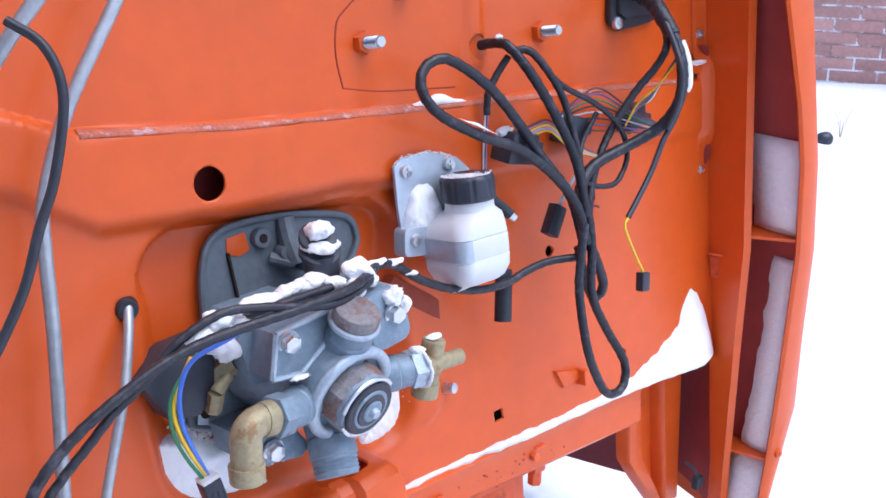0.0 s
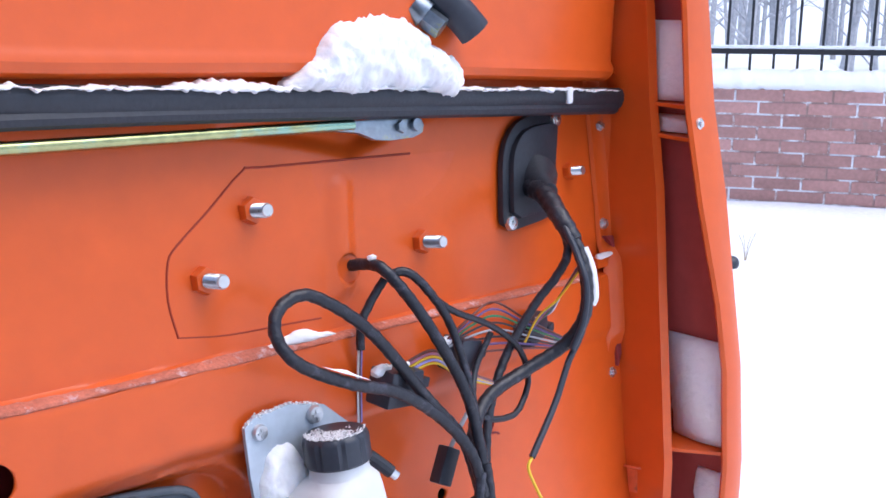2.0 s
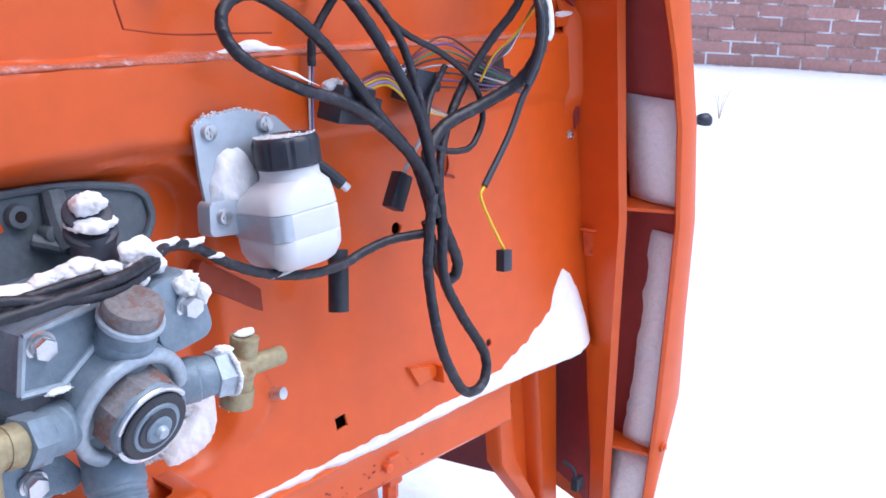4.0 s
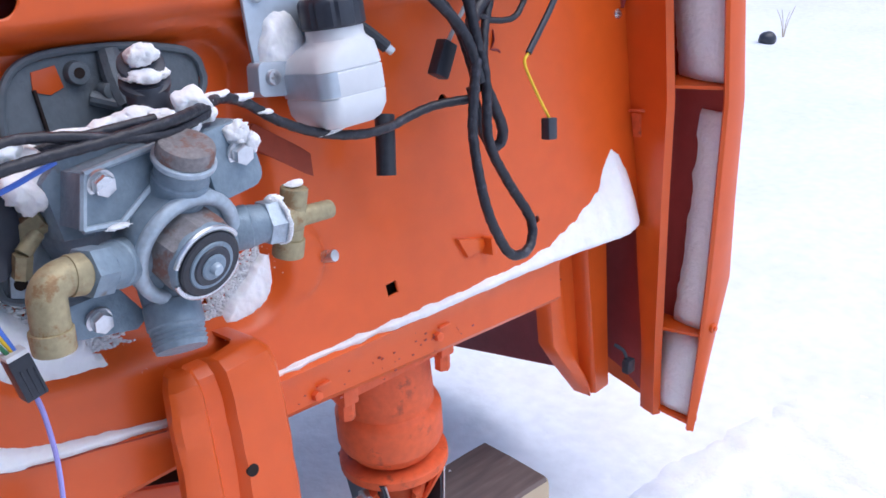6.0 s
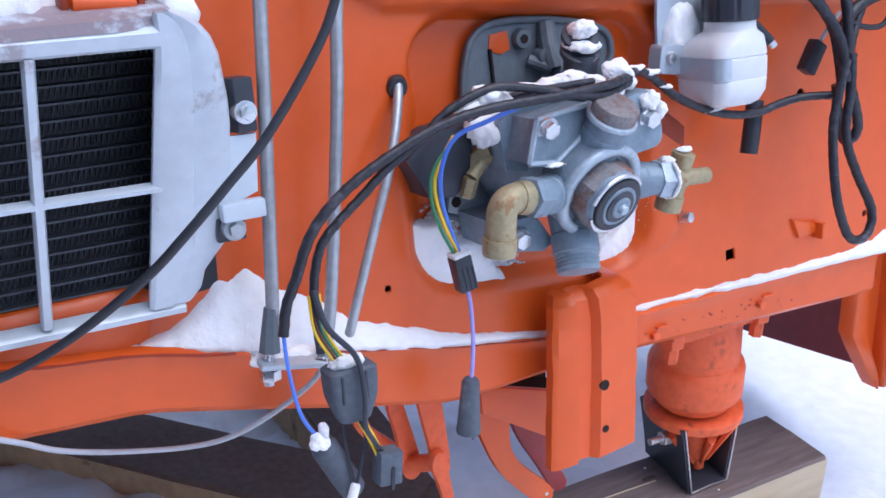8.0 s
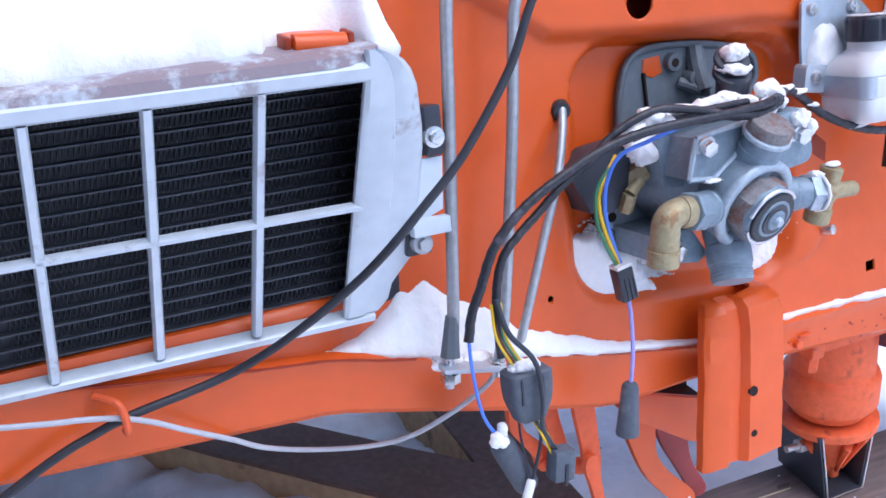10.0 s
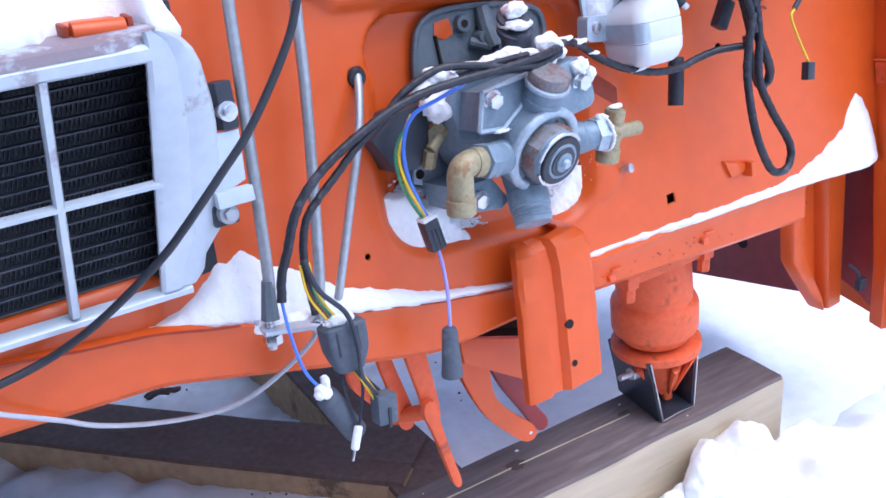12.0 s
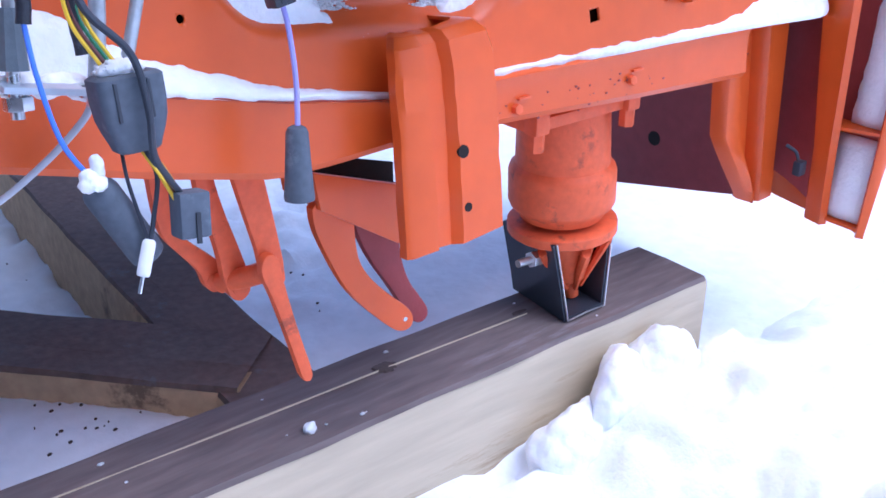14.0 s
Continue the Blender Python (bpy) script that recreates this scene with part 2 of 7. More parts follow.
def tube(bm, pts, r, seg=10, res=6, r2=None, wob=0.0, flat=1.0, twist=0.0, wrap=0.0):
    """A round cable or rod swept along a smooth line."""
    line = spline(pts, res)
    side, loops, run = None, [], 0.0
    for i, p in enumerate(line):
        run += (p - line[i - 1]).length if i else 0.0
        d = (line[min(i + 1, len(line) - 1)] - line[max(i - 1, 0)]).normalized()
        if side is None:
            side = d.orthogonal().normalized()
        side = (side - d * side.dot(d)).normalized()
        up = d.cross(side)
        rr = (r if r2 is None else r + (r2 - r) * i / (len(line) - 1)) * (1 + wob * noise.noise(p * 90))
        loops.append([bm.verts.new(p + rr * (1 + twist * math.sin(2 * a + 1.15 * i) + wrap * (((run / 0.013 + a / 6.2832) % 1.0) ** 2 - 0.4)) * (side * math.cos(a) + up * math.sin(a) * flat)) for a in (2 * math.pi * k / seg for k in range(seg))])
    for a, b in zip(loops, loops[1:]):
        for k in range(seg):
            bm.faces.new((a[k], a[(k + 1) % seg], b[(k + 1) % seg], b[k]))
    bm.faces.new(loops[0][::-1])
    bm.faces.new(loops[-1])
    return bm


def prism(bm, outline, z0, z1, bev=0.0):
    lo = [bm.verts.new((x, y, z0)) for x, y in outline]
    hi = [bm.verts.new((x, y, z1)) for x, y in outline]
    n = len(outline)
    fs = [bm.faces.new(hi), bm.faces.new(lo[::-1])]
    for k in range(n):
        fs.append(bm.faces.new((lo[k], lo[(k + 1) % n], hi[(k + 1) % n], hi[k])))
    if bev:
        bmesh.ops.recalc_face_normals(bm, faces=fs)
        es = [e for e in {e for v in hi for e in v.link_edges} if e.verts[0] in hi and e.verts[1] in hi]
        bmesh.ops.bevel(bm, geom=es, offset=bev, segments=2, profile=0.6, affect="EDGES")
    return bm


def softened(outline, turns=2):
    """The outline with its corners cut into curves."""
    for _ in range(turns):
        outline = [(a[0] + (b[0] - a[0]) * f, a[1] + (b[1] - a[1]) * f) for a, b in zip(outline, outline[1:] + outline[:1]) for f in (0.25, 0.75)]
    return outline


def rounded(cx, cy, w, h, r, n=5, turn=0.0):
    pts = []
    for sx, sy, a0 in ((1, 1, 0), (-1, 1, 90), (-1, -1, 180), (1, -1, 270)):
        for k in range(n + 1):
            a = radians(a0 + 90 * k / n)
            pts.append((sx * (w / 2 - r) + r * math.cos(a), sy * (h / 2 - r) + r * math.sin(a)))
    c, s = math.cos(radians(turn)), math.sin(radians(turn))
    return [(cx + x * c - y * s, cy + x * s + y * c) for x, y in pts]


def loft(bm, rows):
    grid = [[bm.verts.new(p) for p in row] for row in rows]
    for a, b in zip(grid, grid[1:]):
        for k in range(len(a) - 1):
            bm.faces.new((a[k], a[k + 1], b[k + 1], b[k]))
    return bm


def thicken(bm, t):
    bmesh.ops.recalc_face_normals(bm, faces=bm.faces)
    bmesh.ops.solidify(bm, geom=list(bm.faces), thickness=t)
    return bm


def lerp(x, tab):
    for (x0, y0), (x1, y1) in zip(tab, tab[1:]):
        if x <= x1:
            return y0 + (y1 - y0) * max(0.0, (x - x0) / (x1 - x0))
    return tab[-1][1]


def step(e0, e1, x):
    s = min(1.0, max(0.0, (x - e0) / (e1 - e0)))
    return s * s * (3 - 2 * s)


def heap(bm, line, width, height, rough=0.3, seed=0.0, up=Vector((0, 0, 1)), side=Vector((0, -1, 0)), grain=0.004):
    """A ragged ridge of snow lying along a line of world points: its width and height run along it."""
    pts = spline(line, 10)
    total = sum((b - a).length for a, b in zip(pts, pts[1:]))
    n = min(900, max(24, int(total / grain)))
    off = Vector((seed, seed * 0.7, 0))
    loops = []
    for i in range(n + 1):
        s = i / n
        f = s * (len(pts) - 1)
        k = min(int(f), len(pts) - 2)
        p = pts[k].lerp(pts[k + 1], f - k)
        var = 1 + rough * noise.noise(p * 22 + off) + 0.6 * rough * noise.noise(p * 70 + off)
        end = min(1.0, 12 * s, 12 * (1 - s)) ** 0.5
        wd, ht = lerp(s, width) * (0.7 + 0.3 * var), lerp(s, height) * var * (0.15 + 0.85 * end)
        row = []
        for j in range(11):
            a = math.pi * j / 10
            q = p + side * (wd * math.cos(a)) + up * (ht * math.sin(a))
            q += Vector((noise.noise(q * 60 + off), noise.noise(q * 60 + off + Vector((9, 0, 0))), noise.noise(q * 60 + off + Vector((0, 9, 0))))) * 0.14 * ht
            row.append(q)
        loops.append(row)
    first = len(bm.verts)
    loft(bm, loops)
    bm.verts.ensure_lookup_table()
    vs = bm.verts[first:]
    m = 11
    for r in range(n):
        bm.faces.new((vs[r * m], vs[(r + 1) * m], vs[(r + 1) * m + m - 1], vs[r * m + m - 1]))
    bm.faces.new(vs[:m])
    bm.faces.new(vs[-m:])
    return bm


def lump(bm, c, size, rough=0.25, seed=0.0, freq=30.0, sub=4, rot=None, square=2.0):
    """A rounded, uneven clump of snow."""
    vs = bmesh.ops.create_icosphere(bm, subdivisions=sub, radius=1.0)["verts"]
    c = Vector(c)
    for v in vs:
        d = v.co.copy()
        d = d / (abs(d.x) ** square + abs(d.y) ** square + abs(d.z) ** square) ** (1 / square)
        q = Vector((d.x * size[0], d.y * size[1], d.z * size[2]))
        if rot:
            q = rot @ q
        k = 1 + rough * (0.7 * noise.noise(q * freq * 0.6 + Vector((seed, seed, 0))) + 0.45 * noise.noise(q * freq * 1.6 + Vector((0, seed, 0))) + 0.25 * noise.noise(q * freq * 4 + Vector((seed, 0, 1))))
        v.co = c + q * k
    return bm


def grains(bm, spots, small, large, seed):
    """Loose, uneven crumbs of snow, one at each place."""
    rnd = random.Random(seed)
    for k, c in enumerate(spots):
        s = rnd.uniform(small, large) if rnd.random() < 0.8 else large
        vs = bmesh.ops.create_icosphere(bm, subdivisions=1, radius=1.0)["verts"]
        c = Vector(c)
        for v in vs:
            v.co = c + Vector((v.co.x * s * rnd.uniform(0.6, 1.9), v.co.y * s * rnd.uniform(0.5, 1.3), v.co.z * s * rnd.uniform(0.5, 1.2)))
    return bm


def crumble(bm, c, size, n=40, seed=0, core=0.8):
    """A crumbly clump: an uneven core with many small grains round it."""
    rnd = random.Random(seed)
    lump(bm, c, [s * core * 1.08 for s in size], 0.5, seed * 1.7, 1.8 / max(size), 4)
    spots = []
    for k in range(n):
        d = Vector((rnd.gauss(0, 1), rnd.gauss(0, 1), rnd.gauss(0, 1))).normalized() * rnd.uniform(0.62, 0.86)
        spots.append((c[0] + d.x * size[0], c[1] + d.y * size[1], c[2] + d.z * size[2]))
    grains(bm, spots, 0.06 * min(size), 0.22 * min(size), seed)
    return bm


def slab(bm, u0, u1, low, high, w0, depth, seed, rag=0.004, n=70):
    """Snow stuck on the panel between two outlines, thickest in its middle."""
    rows = []
    for i in range(n + 1):
        u = u0 + (u1 - u0) * i / n
        a, b = lerp(u, low), lerp(u, high)
        a += rag * (noise.noise(Vector((u * 70, seed, 0))) + 0.7 * noise.noise(Vector((u * 220, seed, 1))))
        b += rag * (noise.noise(Vector((u * 60, seed, 5))) + 0.7 * noise.noise(Vector((u * 200, seed, 6))))
        b = max(b, a + 0.001)
        ends = min(1.0, 6 * i / n, 6 * (1 - i / n)) ** 0.5
        row = []
        for j in range(27):
            s = j / 26
            v = a + (b - a) * s
            q = Vector((u * 40, v * 40, seed))
            h = (4 * s * (1 - s)) ** 0.42 * ends * depth * (0.78 + 0.24 * noise.noise(q) + 0.13 * noise.noise(q * 2.7) + 0.06 * noise.noise(q * 7))
            row.append((u + 0.4 * rag * noise.noise(q * 3 + Vector((7, 0, 0))), v, w0 + h))
        rows.append(row)
    loft(bm, rows)
    return bm


def chunk(bm, c, size, seed, turn=0.0):
    """A broken, flat-faced block of snow with softened edges."""
    rnd = random.Random(seed)
    planes = []
    for k in range(6):
        n = Vector(((1, 0, 0), (-1, 0, 0), (0, 1, 0), (0, -1, 0), (0, 0, 1), (0, 0, -1))[k]) + Vector((rnd.gauss(0, 0.35), rnd.gauss(0, 0.35), rnd.gauss(0, 0.3)))
        planes.append((n.normalized(), rnd.uniform(0.5, 0.72)))
    rot = Euler((rnd.uniform(-0.3, 0.3), rnd.uniform(-0.3, 0.3), turn)).to_matrix()
    vs = bmesh.ops.create_icosphere(bm, subdivisions=5, radius=1.0)["verts"]
    c = Vector(c)
    for v in vs:
        d = v.co.copy()
        r = sum((min(1.0, h / max(0.05, d.dot(n))) ** -8 for n, h in planes), 0.3) ** (-1 / 8)
        q = Vector((d.x * r * size[0], d.y * r * size[1], d.z * r * size[2]))
        k = 1 + 0.16 * noise.noise(q * 16 + Vector((seed, 0, 0))) + 0.12 * noise.noise(q * 55 + Vector((0, seed, 0))) + 0.04 * noise.noise(q * 160)
        v.co = c + rot @ (q * k)
    return bm

# ---- ground, far wall, fence, trees ----
GZ = -0.02


def ground_z(x, y):
    p = Vector((x, y, 0))
    z = GZ + 0.012 * noise.noise(p * 2.2) + 0.006 * noise.noise(p * 9) + 0.003 * noise.noise(p * 31)
    d = math.hypot((x + 0.05) / 0.5, (y - 0.80) / 0.22)
    z += 0.02 * step(1.0, 0.3, d) * (0.5 + noise.noise(p * 18))
    d = math.hypot((x + 0.22) / 0.85, (y - 1.02) / 0.52)
    z += 0.078 * step(1.0, 0.5, d) * (0.9 + 0.25 * noise.noise(p * 12)) * step(0.80, 0.90, y)
    side = -0.761 * (x + 0.059) - 0.649 * (y - 1.355)
    bed = 0.060 - 0.40 * max(0.0, side - 0.05) + 0.006 * noise.noise(p * 20)
    if side > -0.06 and x < 0.45 and y > 0.86 and bed > z:
        z += (bed - z) * step(-0.06, -0.01, side)
    d = math.hypot((x - 0.25) / 0.9, (y - 1.5) / 0.5)
    z += step(1.0, 0.6, d) * (0.016 * noise.noise(p * 15) + 0.012 * noise.noise(p * 27) - 0.004)
    z -= 0.030 * step(1.0, 0.5, math.hypot((x - 0.600) / 0.060, (y - 0.715) / 0.028))
    return z


def axis(lo, hi, fine, far):
    xs = list(np.arange(lo, hi, fine))
    a, b, s, left, right = lo, hi, fine, [], []
    while b < far:
        s *= 1.22
        a, b = a - s, b + s
        left.append(a)
        right.append(b)
    return left[::-1] + xs + right


bm = B()
xs, ys = axis(-0.7, 1.7, 0.016, 400), axis(0.0, 2.0, 0.016, 400)
loft(bm, [[(x, y, ground_z(x, y)) for x in xs] for y in ys])
ground = new("ground", mesh_of("ground", bm, SNOWG, ONE))
tagged(ground, "trampled snow covering the yard, uneven and bright", "ground", kind="structure")

# unseen boarded wall, added to darken light and reflections at the left
bm = B()
box(bm, (-3.38, -1.05, 1.5), (6.0, 0.25, 3.2), bev=0.01)
shade_wall = new("shade_wall", mesh_of("shade_wall", bm, BOARDS, ONE))
tagged(shade_wall, "unseen plain dark boarded wall added to shade the left side", "wall", kind="structure")

# low brick wall, its face turned to the camera
WO, WD, WN = Vector((5.40, 2.95, GZ)), Vector((0.45, -0.893, 0)).normalized(), Vector((-0.893, -0.45, 0)).normalized()
WROT = Matrix((WD, -WN, Vector((0, 0, 1)))).transposed()
WALL_H, COURSE, BLEN = 0.64, 0.0711, 0.26


def onwall(s, out, z):
    return WO + WD * s + WN * out + Vector((0, 0, z))


bm = B()
box(bm, onwall(2.0, -0.111, 0.30), (8.0, 0.23, 0.70), WROT)
wall = new("wall_brick", mesh_of("wall_brick", bm, MORTAR, ONE, Vector(WO)))
wall.location = WO
tagged(wall, "low red brick garden wall with snow in its joints", "wall", kind="structure")

bm = B()
heap(bm, [onwall(s, -0.12, WALL_H) for s in np.arange(-2, 6.1, 0.5)], [(0, 0.15), (1, 0.15)], [(0, 0.10), (1, 0.105)], rough=0.12, side=WN, grain=0.02)
solo("snow_cap", bm, SNOW, "thick white snow lying along the wall top", "snow", ONE, kind="stuff")

fence = thing("iron_fence", onwall(2.0, -0.12, WALL_H), "black iron bar fence standing on the brick wall", "fence")
for z in (0.20, 0.95):
    bm = B()
    box(bm, onwall(2.0, -0.12, WALL_H + z), (8.0, 0.025, 0.03), WROT, 0.003)
    part("rail", bm, IRON, fence, m=ONE)
barmesh = None
for k in range(48):
    c = onwall(-1.0 + k * 0.1285, -0.12, WALL_H + 0.02)
    if barmesh is None:
        bm = B()
        box(bm, (0, 0, 0.55), (0.015, 0.015, 1.1), WROT, 0.003)
        barmesh = mesh_of("bar", bm, IRON, ONE)
    ob = new("bar", barmesh)
    ob.parent, ob.location = fence, c - fence.location
bm = B()
box(bm, onwall(2.0, -0.12, WALL_H + 0.226), (8.0, 0.03, 0.018), WROT, 0.006)
solo("snow_on_rail", bm, SNOW, "thin snow line along the lower fence rail", "snow", ONE, kind="stuff")

bm = B()
lump(bm, (4.08, 2.13, GZ + 0.02), (0.04, 0.035, 0.032), 0.3, 3.0, 20, 3)
solo("stone", bm, PLASTIC, "small dark stone lying on the snow", "stone", ONE)
weed = thing("dry_weed", (4.22, 2.13, GZ), "dry thin weed poking out of the snow", "plant")
for k in range(4):
    bm = B()
    a = k * 1.6
    tube(bm, [(4.22, 2.13, GZ - 0.01), (4.22 + 0.015 * math.cos(a), 2.13 + 0.015 * math.sin(a), 0.05), (4.22 + 0.04 * math.cos(a), 2.13 + 0.04 * math.sin(a), 0.09 + 0.01 * k)], 0.0022, 5, 4, 0.001)
    part("stem", bm, RAWWOOD, weed, m=ONE)


def bare_tree(base, height, r, seed):
    rnd = random.Random(seed)
    t = thing("bare_tree", base, "leafless grey winter tree behind the fence", "tree", "trees behind the fence")
    base = Vector(base)
    bm = B()
    top = base + Vector((rnd.uniform(-0.3, 0.3), rnd.uniform(-0.3, 0.3), height))
    mid = (base + top) / 2 + Vector((rnd.uniform(-0.2, 0.2), rnd.uniform(-0.2, 0.2), 0))
    tube(bm, [base - Vector((0, 0, 0.1)), mid, top], r, 9, 8, r * 0.25, 0.1)
    part("trunk", bm, BARK, t, m=ONE)
    bm = B()
    for k in range(24):
        s = rnd.uniform(0.08, 0.95)
        p = base.lerp(mid, s * 2) if s < 0.5 else mid.lerp(top, s * 2 - 1)
        a, ln = rnd.uniform(0, 6.28), rnd.uniform(0.5, 1.6) * (1.1 - 0.6 * s)
        q = p + Vector((math.cos(a) * ln * 0.6, math.sin(a) * ln * 0.6, ln * rnd.uniform(0.1, 0.6)))
        e = q + Vector((math.cos(a + 0.4) * ln * 0.5, math.sin(a + 0.4) * ln * 0.5, ln * rnd.uniform(0.1, 0.6)))
        tube(bm, [p, q, e], r * 0.28, 5, 4, r * 0.05)
        for j in range(4):
            b = rnd.uniform(0, 6.28)
            f = q.lerp(e, rnd.random())
            g = f + Vector((math.cos(b), math.sin(b), rnd.uniform(-0.2, 0.8))) * rnd.uniform(0.2, 0.6)
            tube(bm, [f, (f + g) / 2 + Vector((0, 0, 0.03)), g], r * 0.09, 4, 3, r * 0.03)
    part("crown", bm, BARK, t, m=ONE)


for k in range(26):
    s = -2.6 + k * 0.40
    b = onwall(s + 0.3 * math.sin(k * 2.3), -2.0 - 5.0 * abs(math.sin(k * 1.7)), 0)
    bare_tree(b, 4.2 + (k % 4) * 0.9, 0.035 + 0.022 * (k % 3), k + 5)
bm = B()
rnd = random.Random(77)
for k in range(130):
    b = onwall(rnd.uniform(-7, 9), -rnd.uniform(8, 22), -0.1)
    h, r = rnd.uniform(5, 9), rnd.uniform(0.03, 0.08)
    t = b + Vector((rnd.uniform(-0.4, 0.4), rnd.uniform(-0.4, 0.4), h))
    tube(bm, [b, (b + t) / 2 + Vector((rnd.uniform(-0.15, 0.15), 0, 0)), t], r, 5, 3, r * 0.3)
    for j in range(16):
        q = b.lerp(t, rnd.uniform(0.08, 0.95))
        a, n = rnd.uniform(0, 6.28), rnd.uniform(0.5, 1.5)
        e = q + Vector((math.cos(a) * n, math.sin(a) * n, n * rnd.uniform(0.2, 0.9)))
        tube(bm, [q, (q + e) / 2 + Vector((0, 0, 0.08)), e], r * 0.3, 4, 2, r * 0.1)
solo("far_wood", bm, BARK, "frosted leafless wood far behind the fence", "wood", ONE, kind="stuff")
bm = B()
for k in range(9):
    c = onwall(-3 + k * 1.1, -1.2 - 0.5 * (k % 2), 0.2)
    lump(bm, c, (0.9, 0.7, 0.55), 0.25, k * 3.0, 2.0, 3)
solo("snow_bank", bm, SNOW, "snow bank heaped behind the fence", "snow", ONE, kind="stuff")

# ---- timbers on the ground ----
def timber(a, b, width, top, bottom, label, groups, raw=RAWWOOD, skin=PLANK, groove=0.0):
    """A square-sawn beam from a to b (plan), brown on top, raw on its sides."""
    a, b = Vector((*a, 0)), Vector((*b, 0))
    d = (b - a).normalized()
    sd = Vector((-d.y, d.x, 0))
    t = thing("timber_beam", ((a + b) / 2).to_tuple()[:2] + (bottom,), label, "beam", groups)
    n = max(8, int((b - a).length / 0.02))
    rows = []
    for i in range(n + 1):
        p = a + (b - a) * i / n
        row = []
        for x, z in ((-1, 0.0), (-1, 0.93), (-0.97, 0.975), (-0.93, 1.0), (-0.35, 1.0), (0.3, 1.0), (0.93, 1.0), (0.97, 0.975), (1, 0.93), (1, 0.0)):
            q = p + sd * (x * width / 2) + Vector((0, 0, bottom + (top - bottom) * z))
            q += Vector((0, 0, 0.0016 * noise.noise(q * 14))) + sd * 0.0016 * noise.noise(q * 17 + Vector((4, 4, 4)))
            row.append(q)
        rows.append(row)
    bm = B()
    loft(bm, rows)
    vs = list(bm.verts)
    m = len(rows[0])
    bm.faces.new(vs[:m])
    bm.faces.new(vs[-m:])
    for r in range(n):
        bm.faces.new((vs[r * m], vs[(r + 1) * m], vs[(r + 1) * m + m - 1], vs[r * m + m - 1]))
    ob = part("timber", bm, raw, t, m=ONE)
    # planed, weathered skin on top, a few millimetres proud
    bm = B()
    rows = []
    for i in range(n + 1):
        p = a + (b - a) * (0.001 + 0.998 * i / n)
        wob = 0.0022 * noise.noise(p * 9 + Vector((2, 0, 0)))
        rows.append([p + sd * (x * width / 2 + (wob if abs(x) > 0.8 else 0)) + Vector((0, 0, top + z + 0.0016 * noise.noise((p + sd * x) * 14))) for x, z in ((-0.985, -0.002), (-0.94, 0.004), (0.2, 0.0045), (0.205, 0.0045 - groove), (0.225, 0.0045 - groove), (0.23, 0.0045), (0.94, 0.004), (0.985, -0.002))])
    loft(bm, rows)
    part("weathered_top", bm, skin, t, "dark brown weathered top face", m=ONE)
    return t


front_beam = timber((-1.4, 0.835), (0.978, 0.789), 0.122, 0.098, -0.05, "sawn timber beam, brown top, lying in the snow under the cab", "timbers under the cab")
timber((0.400, 0.840), (0.500, 2.6), 0.110, 0.090, -0.05, "weathered timber beam running back under the cab", "timbers under the cab", OLDWOOD, OLDTOP)
timber((0.412, 0.920), (-0.95, 2.48), 0.125, 0.094, -0.05, "weathered timber beam lying slantwise under the cab", "timbers under the cab", OLDWOOD, OLDTOP)
bm = B()
tube(bm, [(0.12, 0.822, 0.1030), (0.35, 0.814, 0.1031), (0.55, 0.809, 0.1031), (0.72, 0.803, 0.1030)], 0.0011, 5, 5, wob=0.5)
part("crack", bm, RAWWOOD, front_beam, "pale long crack", m=ONE)
bm = B()
lump(bm, (0.512, 0.811, 0.1025), (0.015, 0.010, 0.0020), 0.7, 2.0, 110, 4)
lump(bm, (0.716, 0.812, 0.1025), (0.012, 0.004, 0.0018), 0.5, 5.0, 120, 3)
part("knot", bm, CHIPS, front_beam, "dark knot", m=ONE)
rnd = random.Random(4)
bm = B()
for k in range(16):
    x, y = rnd.uniform(0.0, 0.93), rnd.uniform(0.745, 0.85)
    r = rnd.choice((0.0008, 0.0012, 0.002))
    lump(bm, (x, y, 0.1033), (r * 1.8, r * 1.3, r * 0.5), 0.7, k, 200, 1)
lump(bm, (0.384, 0.764, 0.1065), (0.0075, 0.006, 0.0075), 0.7, 7, 110, 3)
solo("snow_crumbs", bm, SNOW, "crumbs of snow scattered on the beam", "snow", ONE, kind="stuff")

